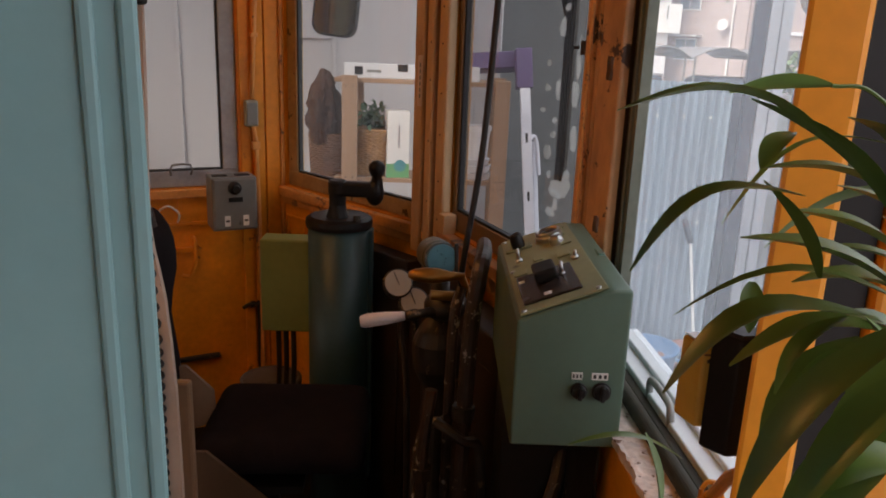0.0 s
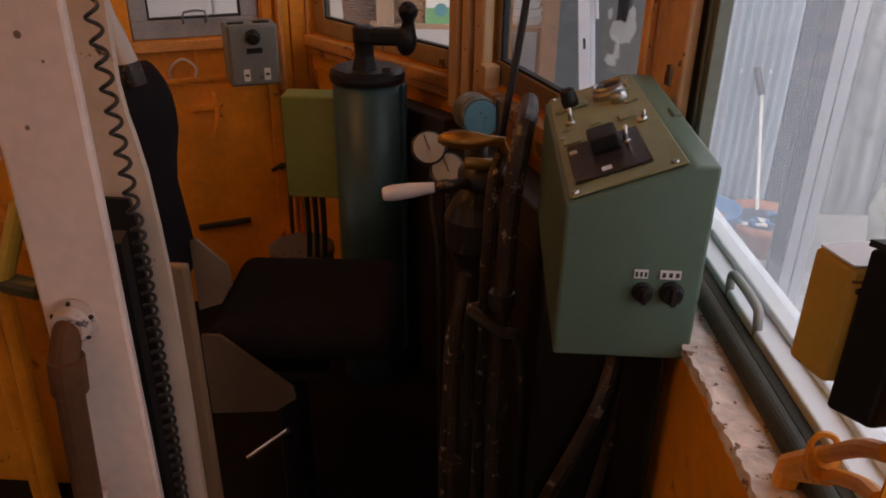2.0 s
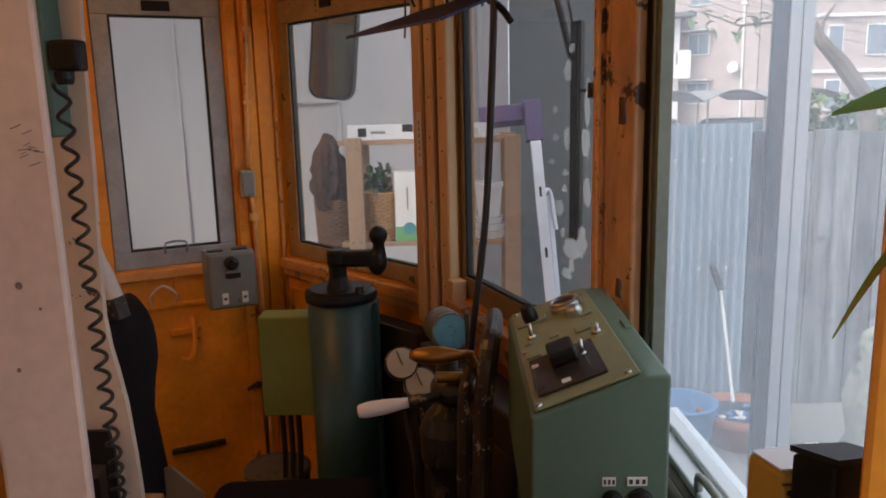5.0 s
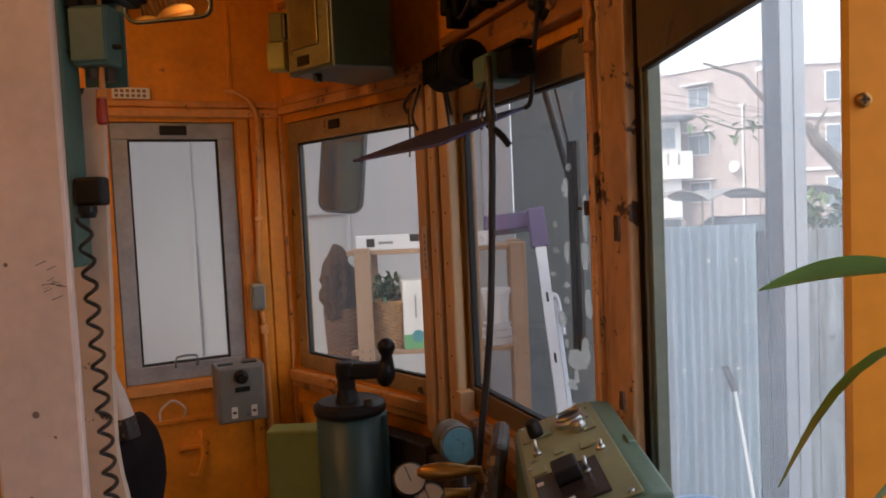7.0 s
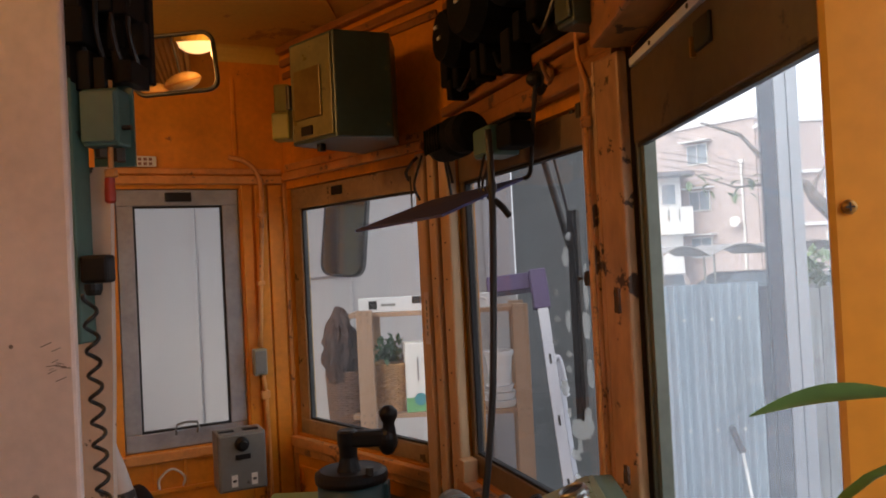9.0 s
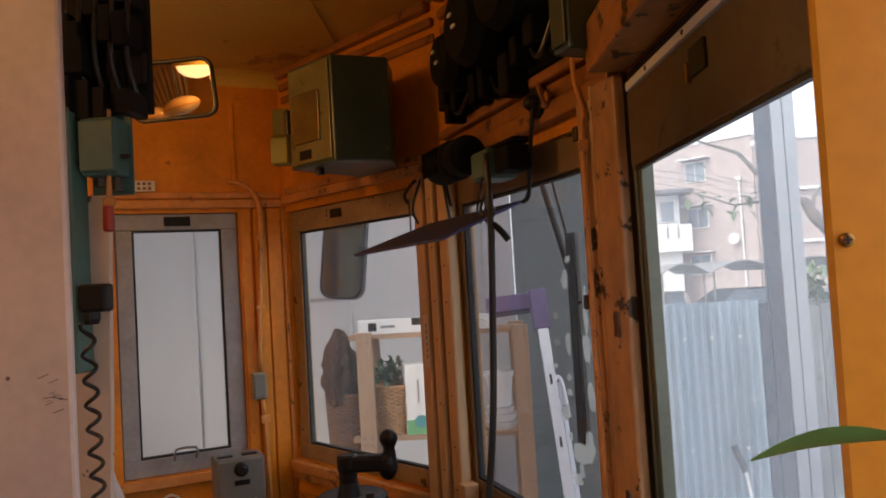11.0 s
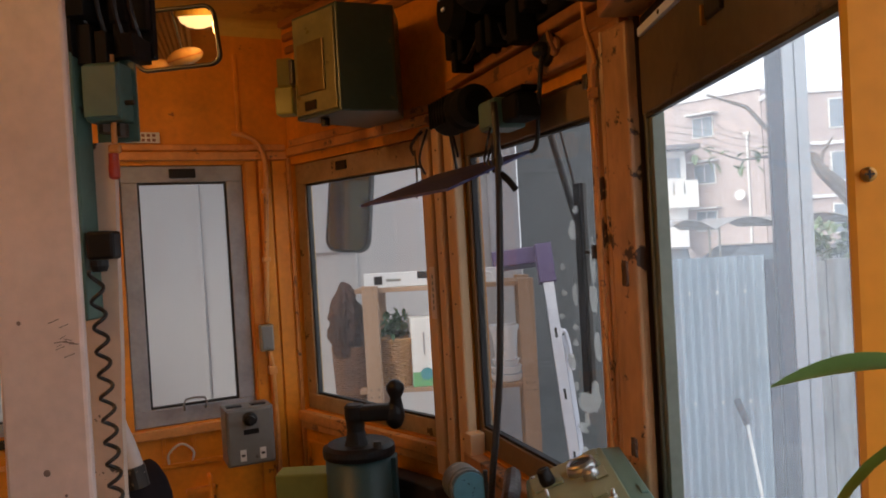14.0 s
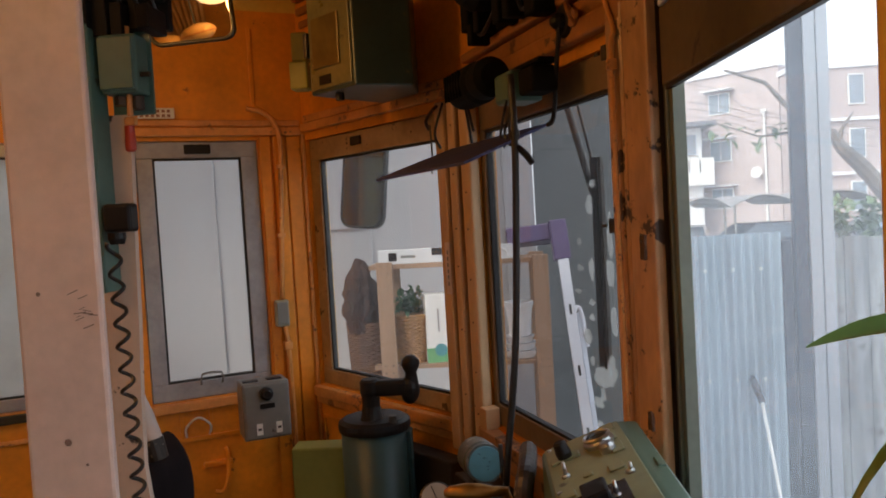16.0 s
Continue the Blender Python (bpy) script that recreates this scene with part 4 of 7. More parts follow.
bmesh.ops.recalc_face_normals(bm, faces=bm.faces)
tagged(part("slot_plate", bm, BLACK), "black sheet drawn for the shade in the partition slot", "panel", kind="structure")

# handrail on the post
hr = thing("grab_rail", "worn brown pipe grab rail on a white flange", "handrail", pose(-0.330, 0.79, 0.985))
bm = lathe(bmesh.new(), [(0.030, 0.0), (0.030, 0.004), (0.024, 0.007), (0.021, 0.024)], pose(0, 0, 0, 90), 24)
part("flange", bm, mat("chipped_white_flange", (0.5, 0.38, 0.32), 0.5, wear=(0.05, 0.04, 0.04), wear_at=0.58, wear_scale=30), hr, "chipped white wall flange")
for k in range(5):
    a = math.radians(20 + 72 * k)
    part("screw", lathe(bmesh.new(), [(0.0036, 0.0), (0.0030, 0.0025)], Matrix.Translation((0.0262 * math.cos(a), -0.0045, 0.0262 * math.sin(a))) @ pose(0, 0, 0, 90), 10), IRON, hr, "dark screw head")
BROWNPIPE = mat("worn_brown_pipe_paint", (0.095, 0.038, 0.016), 0.7, spec=0.2, vary=0.3, wear=(0.35, 0.3, 0.26), wear_at=0.71, wear_scale=30)
bm = tube(bmesh.new(), [(0, -0.008, 0), (0, -0.022, -0.006), (-0.004, -0.032, -0.04), (-0.012, -0.034, -0.15), (-0.03, -0.036, -0.5), (-0.05, -0.04, -0.98)], 0.018, 14)
part("pipe", bm, BROWNPIPE, hr)
bm = bmesh.new()
rod(bm, (-0.003, -0.032, -0.035), (-0.007, -0.033, -0.085), 0.0225)
part("coupling", bm, BROWNPIPE, hr)

# added dark boxes that stand in for the shade under the front windows
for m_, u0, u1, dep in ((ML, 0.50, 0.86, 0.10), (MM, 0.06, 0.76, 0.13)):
    cbn = thing("under_window_cabinet", "added dark box standing in for the shade beneath the front window", "cabinet", m_)
    part("body", boxes(((u0, -dep, 0.0), (u1, -0.032, 0.885)), bevel=0.006), mat("dark_box_brown", (0.022, 0.014, 0.010), 0.5, vary=0.3), cbn)
    part("cover", boxes(((u0 + 0.03, -dep - 0.006, 0.12), (u1 - 0.03, -dep - 0.0005, 0.80)), bevel=0.003), bpy.data.materials["dark_box_brown"], cbn)

# round tin behind the seat
tn = thing("round_tin", "dark round metal tin standing behind the seat", "tin", pose(-0.425, 2.250, 0.0))
part("body", lathe(bmesh.new(), [(0.100, 0.0), (0.104, 0.01), (0.104, 0.354)], None, 28), IRON, tn, smooth=False)
part("lid", lathe(bmesh.new(), [(0.108, 0.356), (0.108, 0.374), (0.100, 0.378), (0.09, 0.374)], None, 28), mat("dull_grey_lid", (0.10, 0.085, 0.07), 0.5, vary=0.3, wear=(0.03, 0.025, 0.02), wear_at=0.6, wear_scale=14), tn, "dull grey lid")

# small knob and thin wire on the post
kb_ = thing("coat_peg", "small off-white coat peg low on the post", "peg", pose(-0.345, 0.791, 0.699))
part("peg_head", lathe(bmesh.new(), [(0.006, 0.0), (0.006, 0.012), (0.011, 0.016), (0.010, 0.026), (0.004, 0.029)], pose(0, 0, 0, 90), 18), PINK, kb_, smooth=True)
wr_ = thing("thin_cable", "thin brown cable running down the partition post", "cable", Matrix.Identity(4))
part("run", tube(bmesh.new(), [(-0.363, 0.7895, 0.827), (-0.357, 0.789, 0.754), (-0.359, 0.7895, 0.3)], 0.002, 6), IRON, wr_)

# telephone and relay boxes beside the post
tb = thing("junction_box", "teal metal junction box with long cable duct", "junction box", pose(-0.34, 1.04, 0))
part("box_body", boxes(((-0.026, -0.014, 1.797), (0.031, 0.03, 1.885)), bevel=0.004), TEALBOX, tb)
part("box_lid", boxes(((-0.025, -0.020, 1.802), (0.028, -0.0145, 1.88)), bevel=0.002), TEALBOX, tb)
part("duct", boxes(((-0.052, -0.03, 1.50), (-0.032, 0.02, 1.90)), bevel=0.003), TEALBOX, tb, "narrow teal cable duct")
part("backplate", boxes(((-0.03, 0.0305, 1.77), (0.035, 0.036, 1.91))), TEALBOX, tb)
for x, r, z in ((0.02, 0.009, 1.775), (-0.005, 0.012, 1.782)):
    part("gland", rod(bmesh.new(), (x, 0.01, 1.795), (x, 0.01, z), r, n=8), STEEL, tb, "steel cable gland")
part("gland_screw", rod(bmesh.new(), (0.031, 0.0, 1.825), (0.045, 0.0, 1.825), 0.004, n=8), IRON, tb)
rl = thing("relay_rack", "black rack of relays and fuses under the ceiling", "relay rack", pose(-0.335, 1.05, 0))
random.seed(5)
RELAY = mat("dull_black_relay", (0.008, 0.008, 0.009), 0.7, vary=0.4, spec=0.2)
BAKE = mat("dark_bakelite", (0.013, 0.012, 0.012), 0.6, spec=0.2)
part("rack_plate", boxes(((-0.062, 0.03, 1.90), (0.058, 0.05, CEIL - 0.001)), bevel=0.003), RELAY, rl)
for r in range(9):
    for c in range(5):
        x, z = -0.05 + c * 0.0235 + random.uniform(-0.003, 0.003), 1.915 + r * 0.053 + random.uniform(-0.012, 0.012)
        h, dd, wd = random.uniform(0.035, 0.062), random.uniform(0.015, 0.07), random.uniform(0.009, 0.014)
        part("relay", boxes(((x - wd, 0.028 - dd, z - h / 2), (x + wd, 0.03, z + h / 2)), bevel=0.002), BAKE if random.random() < 0.25 else RELAY, rl)
for k in range(5):
    x = -0.05 + k * 0.025
    part("wire", tube(bmesh.new(), [(x, -0.01, 2.25), (x + 0.008, -0.03, 2.1), (x - 0.004, -0.02, 1.98), (x, 0.01, 1.91)], 0.004, 6), CORD, rl)
pg = thing("cord_plug", "black plug of a coiled cord on the duct", "plug", pose(-0.335, 1.02, 0))
part("plug_body", boxes(((-0.030, -0.02, 1.590), (0.012, 0.010, 1.632)), bevel=0.005), BLACK, pg)
part("plug_collar", lathe(bmesh.new(), [(0.010, 1.572), (0.013, 1.58), (0.013, 1.5895)], Matrix.Translation((-0.016, -0.008, 0)), 14), BLACK, pg)
# coiled cord
bm = bmesh.new()
A, B = Vector((-0.352, 1.0, 1.574)), Vector((-0.335, 1.0, 1.016))
ax = (B - A).normalized()
s1 = ax.orthogonal().normalized()
s2 = ax.cross(s1)
turns, N = 17, 17 * 14
pts = []
for i in range(N + 1):
    t = i / N
    t2 = t ** 0.9
    a = 2 * math.pi * turns * t
    pts.append(A.lerp(B, t2) + 0.0088 * (math.cos(a) * s1 + math.sin(a) * s2))
cc = thing("coiled_cord", "black coiled telephone cord hanging beside the post", "cord", Matrix.Identity(4))
part("upper_coil", tube(bm, pts, 0.0032, 6, 1), CORD, cc, smooth=True)
C = Vector((-0.343, 1.0, 0.45))
low = pts[-1:]
for i in range(1, 301):
    t = i / 300
    a = 2 * math.pi * 26 * t
    low.append(B.lerp(C, t) + 0.0088 * (math.cos(a) * s1 + math.sin(a) * s2))
part("lower_coil", tube(bmesh.new(), low, 0.0032, 6, 1), CORD, cc, smooth=True)
# interior mirror
mr = thing("cab_mirror", "rounded rectangular cab mirror in a metal frame", "mirror", pose(-0.552, 1.90, 2.16))
def roundrect(w, h, r, n=6):
    out = []
    for cx, cy, a0 in ((w / 2 - r, h / 2 - r, 0), (-w / 2 + r, h / 2 - r, 90), (-w / 2 + r, -h / 2 + r, 180), (w / 2 - r, -h / 2 + r, 270)):
        for k in range(n + 1):
            a = radians(a0 + 90 * k / n)
            out.append((cx + r * math.cos(a), cy + r * math.sin(a)))
    return out
MM_ = pose(0, 0, 0, 97, 0, 3.0) @ pose(0, 0, 0, 0, 0, 3)
bm = prism(bmesh.new(), roundrect(0.225, 0.155, 0.03), -0.02, 0.0)
bmesh.ops.transform(bm, matrix=MM_, verts=bm.verts)
part("mirror_back", bm, STEEL, mr, "grey metal shell")
bm = bmesh.new()
rr = [Vector((x, y, 0.002)) for x, y in roundrect(0.222, 0.152, 0.03)]
tube(bm, [MM_ @ p for p in rr + rr[:1]], 0.006, 8, 1)
part("mirror_rim", bm, STEEL, mr, "metal rim", True)
bm = prism(bmesh.new(), roundrect(0.216, 0.146, 0.028), 0.0, 0.002)
bmesh.ops.transform(bm, matrix=MM_, verts=bm.verts)
part("mirror_glass", bm, MIRROR, mr, "silvered glass")
bm = tube(bmesh.new(), [(0.0, 0.03, 0.02), (-0.04, 0.15, 0.06), (-0.06, 0.40, 0.08)], 0.007)
part("mirror_arm", bm, STEEL, mr, "bent steel arm")

# green equipment box above the front window
gb = thing("equipment_box", "grey-green metal equipment box under the ceiling", "equipment box", Matrix.Identity(4))
bm = prism(bmesh.new(), [(-0.275, 2.05), (-0.125, 1.915), (0.022, 1.98), (0.022, 2.13), (-0.10, 2.27)], 1.945, 2.235)
bevelled(bm, 0.005)
part("box_body", bm, OLIVE, gb)
fm, fn = along((-0.275, 2.05), (-0.125, 1.915))
bm = boxes(((0.012, -0.006, 1.955), (fn - 0.008, -0.0005, 2.225)), m=fm, bevel=0.002)
# cover and plate carry the lamp's warm light in their colour, body stays dark
part("box_door", bm, mat("lit_olive_gold_enamel", (0.19, 0.17, 0.07), 0.3, vary=0.3, scale=9, wear=(0.08, 0.07, 0.03), wear_at=0.62, wear_scale=18), gb, "hinged front cover in olive gold, painted as lamplit")
bm = boxes(((0.03, -0.012, 2.01), (fn - 0.05, -0.0065, 2.15)), m=fm, bevel=0.003)
part("cover_plate", bm, mat("lit_olive_plate", (0.15, 0.105, 0.03), 0.35, metal=0.3, vary=0.3, scale=14), gb, "raised olive cover plate")
bm = boxes(((0.055, -0.010, 1.965), (0.105, -0.0065, 1.99)), m=fm)
part("name_plate", bm, BLACK, gb, "small dark name plate")
bm = boxes(((-0.01, -0.012, 2.05), (0.006, 0.004, 2.12)), m=fm, bevel=0.003)
part("hasp", bm, STEEL, gb)
bm = boxes(((-0.345, 2.09, 1.975), (-0.292, 2.15, 2.055)), ((-0.338, 2.10, 2.056), (-0.292, 2.15, 2.14)), bevel=0.006)
part("side_terminal", bm, mat("yellowed_terminal", (0.35, 0.30, 0.06), 0.4), gb, "yellowish side terminal")
bm = bmesh.new()
rod(bm, (-0.19, 2.03, 1.945), (-0.19, 2.03, 1.925), 0.012, n=10)
part("cable_gland", bm, BLACK, gb)

# black headlamp resistor gear over the middle window
bg = thing("overhead_switchgear", "black overhead switchgear with round covers and cables", "switchgear", MM)
# black deepened to put the shade above the middle window into the colour
SHADEBLACK = mat("shade_black", (0.006, 0.006, 0.006), 0.8, vary=0.4, spec=0.15)
random.seed(9)
part("base_plate", boxes(((0.20, -0.036, 2.028), (0.76, -0.002, 2.298)), bevel=0.004), SHADEBLACK, bg)
for u, z, r, dep in ((0.33, 2.135, 0.072, 0.11), (0.50, 2.165, 0.090, 0.13), (0.655, 2.19, 0.085, 0.12)):
    bm = lathe(bmesh.new(), [(r * 0.9, 0.0), (r, 0.01), (r, dep * 0.7), (r * 0.8, dep * 0.95), (r * 0.5, dep)], pose(u, -0.03, z, 90), 26)
    part("round_cover", bm, SHADEBLACK, bg, "black round cover")
    for k in range(2):
        part("tag", boxes(((u - 0.02 + k * 0.018, -0.03 - dep - 0.004, z + 0.02 - k * 0.03), (u - 0.002 + k * 0.018, -0.03 - dep, z + 0.027 - k * 0.03))), LABEL, bg, "small white tag")
for u, z, wd, h in ((0.205, 2.09, 0.045, 0.09), (0.235, 2.03, 0.03, 0.05), (0.28, 2.055, 0.03, 0.06), (0.40, 2.05, 0.035, 0.07), (0.455, 2.06, 0.03, 0.09), (0.575, 2.035, 0.045, 0.09), (0.63, 2.07, 0.03, 0.06), (0.70, 2.09, 0.04, 0.06), (0.26, 2.19, 0.05, 0.08), (0.42, 2.26, 0.06, 0.07), (0.58, 2.27, 0.05, 0.07)):
    part("terminal_block", boxes(((u - wd / 2, -0.085, z - h / 2), (u + wd / 2, -0.03, z + h / 2)), bevel=0.005), SHADEBLACK, bg)
for u0, z0, u1, z1, sag in ((0.22, 2.05, 0.36, 2.07, 0.03), (0.47, 2.06, 0.58, 2.06, 0.045), (0.66, 2.08, 0.77, 2.10, 0.045)):
    part("loop_cable", tube(bmesh.new(), [(u0, -0.06, z0), ((u0 + u1) / 2, -0.07, min(z0, z1) - sag), (u1, -0.06, z1)], 0.005), CORD, bg, "sagging black cable")
gg = thing("green_switch_box", "green metal switch box under the ceiling", "switch box", MM)
part("box_body", boxes(((0.866, -0.122, 1.984), (0.925, -0.045, 2.298)), bevel=0.006), OLIVE, gg)
part("box_lid", boxes(((0.871, -0.128, 1.994), (0.920, -0.1225, 2.29)), bevel=0.003), OLIVE, gg)

# fan motor with dark board visor
fm_ = thing("defroster_fan", "small black fan with teal motor above the window", "fan", MM)
bm = lathe(bmesh.new(), [(0.030, 0.0), (0.047, 0.006), (0.050, 0.03), (0.050, 0.12), (0.044, 0.135), (0.046, 0.15), (0.046, 0.19), (0.030, 0.20)], pose(0.225, -0.105, 1.893, 0, 90, 0), 26)
part("fan_housing", bm, SHADEBLACK, fm_, "black round fan housing")
for k in range(6):
    part("grille_bar", boxes(((0.232 + 0.019 * k, -0.157, 1.862), (0.238 + 0.019 * k, -0.150, 1.924)), bevel=0.001), SHADEBLACK, fm_)
part("bracket", boxes(((0.205, -0.095, 1.875), (0.224, -0.031, 1.94)), bevel=0.003), SHADEBLACK, fm_, "black bracket")
part("motor", boxes(((0.440, -0.110, 1.822), (0.525, -0.035, 1.888)), bevel=0.006), TEALBOX, fm_, "teal motor box")
part("motor_lid", boxes(((0.448, -0.114, 1.828), (0.515, -0.1105, 1.882)), bevel=0.002), TEALBOX, fm_)
part("side_block", boxes(((0.528, -0.095, 1.830), (0.60, -0.035, 1.884)), bevel=0.006), SHADEBLACK, fm_, "black control block")
part("mount", boxes(((0.42, -0.08, 1.8905), (0.60, -0.031, 1.900)), bevel=0.002), SHADEBLACK, fm_)
for u, d in ((0.50, 0.0), (0.52, 0.012), (0.545, -0.01)):
    part("lead", tube(bmesh.new(), [(u, -0.11, 1.825), (u + 0.012 + d, -0.125, 1.79), (u - 0.006, -0.125, 1.755), (u + d, -0.12, 1.725)], 0.003, 6), CORD, fm_, "thin black lead")
for u, h in ((0.20, 0.10), (0.215, 0.07)):
    part("lead", tube(bmesh.new(), [(u, -0.09, 1.895), (u - 0.03, -0.08, 1.87), (u - 0.045, -0.06, 1.87 - h)], 0.004, 6), CORD, fm_, "thin black lead")
vs_ = thing("sun_visor", "thin dark violet board visor hung on cords", "visor", Matrix.Identity(4))
VA, VB, VC, VD = Vector((-0.045, 1.62, 1.672)), Vector((0.160, 1.45, 1.687)), Vector((0.338, 1.55, 1.765)), Vector((0.12, 1.80, 1.745))
bm = bmesh.new()
lo = [bm.verts.new(p) for p in (VA, VB, VC, VD)]
hi = [bm.verts.new(p + Vector((0, 0, 0.006))) for p in (VA, VB, VC, VD)]
bm.faces.new(lo[::-1])
bm.faces.new(hi)
for i in range(4):
    bm.faces.new((lo[i], lo[(i + 1) % 4], hi[(i + 1) % 4], hi[i]))
part("board", bm, SMOKE, vs_)
bm = tube(bmesh.new(), [VC, VC + Vector((0.014, -0.01, 0.02)), (0.358, 1.49, 1.88), (0.365, 1.464, 1.955)], 0.005)
part("arm", bm, BLACK, vs_, "bent black visor arm")
bm = tube(bmesh.new(), [VD + Vector((-0.02, -0.1, 0)), (0.09, 1.68, 1.78), (0.11, 1.70, 1.85)], 0.003)
part("cord", bm, CORD, vs_)
bm = ball(bmesh.new(), (0.366, 1.470, 1.963), 0.021, 14, (1, 0.8, 0.8))
lathe(bm, [(0.034, -0.012), (0.036, -0.004), (0.030, 0.004)], pose(0.374, 1.474, 1.965, 90, 0, -68), 18)
part("arm_mount", bm, BLACK, vs_, "black ball mount on a round flange")
bk3 = thing("spare_bracket", "orange painted spare bracket on the beam", "bracket", MM)
part("plate", lathe(bmesh.new(), [(0.020, 0.0), (0.018, 0.006)], pose(0.665, -0.031, 1.962, 90), 16), BEAM, bk3)
part("loop", tube(bmesh.new(), [(0.665, -0.035, 1.974), (0.680, -0.055, 1.985), (0.695, -0.060, 1.965), (0.690, -0.045, 1.945)], 0.004, 8), BEAM, bk3)

# hanging black cable to the console
bm = tube(bmesh.new(), [(0.262, 1.45, 1.86), (0.263, 1.44, 1.71), (0.255, 1.44, 1.52), (0.245, 1.43, 1.35), (0.233, 1.43, 1.23), (0.215, 1.42, 1.10), (0.205, 1.42, 1.0)], 0.0072, 8)
tagged(part("hanging_cable", bm, CORD, smooth=True), "black cable hanging before the window to the stand", "cable")
clip = thing("cable_clip", "black spring clip on the hanging cable", "clip", pose(0.275, 1.44, 1.70))
part("jaw", tube(bmesh.new(), [(-0.008, 0, 0.015), (0.008, 0, 0.0), (0.022, 0, -0.02)], 0.007, 8, 3), BLACK, clip)
part("loop", tube(bmesh.new(), [(-0.012, 0, 0.05), (-0.02, 0, 0.04), (-0.012, 0, 0.025), (-0.004, 0, 0.04), (-0.010, 0, 0.06)], 0.003, 6), CORD, clip)

# grey fare or card box on the side wall
cb = thing("wall_control_box", "grey enamelled wall control box with dial and two labels", "control box", along((-0.645, 2.375), (-0.500, 2.449))[0])
nb = 0.158
part("box_body", boxes(((0, 0, 0.870), (nb, 0.115, 1.062)), bevel=0.006), GREYBOX, cb)
part("front_cover", boxes(((0.006, -0.006, 0.876), (nb - 0.006, -0.0005, 1.056)), bevel=0.003), GREYBOX, cb)
bm = lathe(bmesh.new(), [(0.024, 0.0), (0.022, 0.012), (0.014, 0.016), (0.012, 0.03)], pose(0.078, -0.006, 1.026, 90), 22)
part("dial_knob", bm, BLACK, cb, "black dial knob")
part("window_strip", boxes(((0.055, -0.009, 0.975), (0.105, -0.0062, 0.992)), bevel=0.001), BLACK, cb, "dark display strip")
for x in (0.05, 0.115):
    lb = part("label_plate", boxes(((x - 0.010, -0.008, 0.888), (x + 0.010, -0.0062, 0.926))), LABEL, cb, "white label")
    part("ink_bar", boxes(((x - 0.006, -0.0085, 0.903), (x + 0.006, -0.0081, 0.911))), INK, lb)
for x in (0.035, 0.115):
    part("top_slot", boxes(((x - 0.025, 0.03, 1.062), (x + 0.025, 0.06, 1.066)), bevel=0.001), BLACK, cb)

# small switch box on the corner post with conduits
sb = thing("light_switch", "small grey switch box on the corner post", "switch", MS)
part("box_body", boxes(((1.303, -0.045, 1.218), (1.352, -0.013, 1.314)), bevel=0.005), mat("olive_switch", (0.28, 0.26, 0.18), 0.4), sb)
part("cover", boxes(((1.308, -0.05, 1.225), (1.347, -0.0455, 1.307)), bevel=0.002), GREYBOX, sb)
bm = tube(bmesh.new(), [(1.250, -0.016, 2.012), (1.300, -0.024, 2.000), (1.340, -0.030, 1.965), (1.360, -0.032, 1.900), (1.356, -0.030, 1.76), (1.332, -0.028, 1.32)], 0.0085)
for z in (1.80, 1.55):
    u = 1.332 + 0.024 * (z - 1.32) / 0.44
    slab(bm, (u - 0.014, -0.038, z - 0.008), (u + 0.014, -0.012, z + 0.008), None, 0.002)
tube(bm, [(1.336, -0.03, 1.218), (1.345, -0.03, 1.1), (1.350, -0.03, 0.6), (1.350, -0.03, 0.03)], 0.008)
slab(bm, (1.328, -0.040, 1.13), (1.358, -0.014, 1.16), None, 0.003)
ob = part("wall_conduit", bm, TRIM, smooth=True)
ob.matrix_world = MS
tagged(ob, "orange-painted conduit running down the corner post", "conduit")
# enamel notice over the side window
nt = thing("notice_plate", "small white enamel notice plate with dark writing", "notice", MS)
part("plate", boxes(((0.885, -0.018, 1.975), (1.005, -0.0125, 2.012)), bevel=0.002), LABEL, nt)
for r in range(2):
    for k in range(6):
        part("ink_bar", boxes(((0.893 + k * 0.0175, -0.0188, 1.980 + r * 0.016), (0.904 + k * 0.0175, -0.0181, 1.990 + r * 0.016))), mat("faded_red_ink", (0.25, 0.12, 0.09), 0.6) if not (r or k) else bpy.data.materials["faded_red_ink"], nt)
# red pull tag beside the duct
rt = thing("pull_tag", "red plastic pull tag on a hanging cord", "pull cord", pose(-0.335, 1.045, 0))
part("cord", rod(bmesh.new(), (0.003, 0, 1.765), (0.006, 0, 1.90), 0.0045, n=10), TRIM, rt)
part("cord_guide", boxes(((-0.006, -0.006, 1.7505), (0.012, 0.006, 1.764)), bevel=0.003), TRIM, rt, "small cord guide")
part("tag", lathe(bmesh.new(), [(0.005, 1.711), (0.008, 1.714), (0.0085, 1.728), (0.0075, 1.738), (0.0075, 1.750)], None, 16), mat("red_plastic", (0.38, 0.035, 0.015), 0.4), rt, "red plastic end tag")
# relief on the lower side wall: clamps, bars
hk = thing("coat_hook", "orange painted hooks and bars on the side wall", "hook", MS)
part("hook", tube(bmesh.new(), [(1.10, 0.0, 0.80), (1.10, -0.03, 0.79), (1.10, -0.035, 0.72), (1.08, -0.035, 0.66), (1.05, -0.03, 0.66)], 0.008), ORANGE, hk)
part("bar", boxes(((0.99, -0.02, 0.30), (1.18, -0.001, 0.318)), bevel=0.003), IRON, hk, "rusty bar")
part("bracket", boxes(((1.02, -0.025, 0.745), (1.12, -0.001, 0.765)), bevel=0.004), ORANGE, hk)
part("wire_loop", tube(bmesh.new(), [(0.97, 0.0, 0.86), (0.97, -0.02, 0.90), (1.01, -0.025, 0.93), (1.05, -0.02, 0.90), (1.05, 0.0, 0.86)], 0.004), LABEL, hk, "pale wire loop")
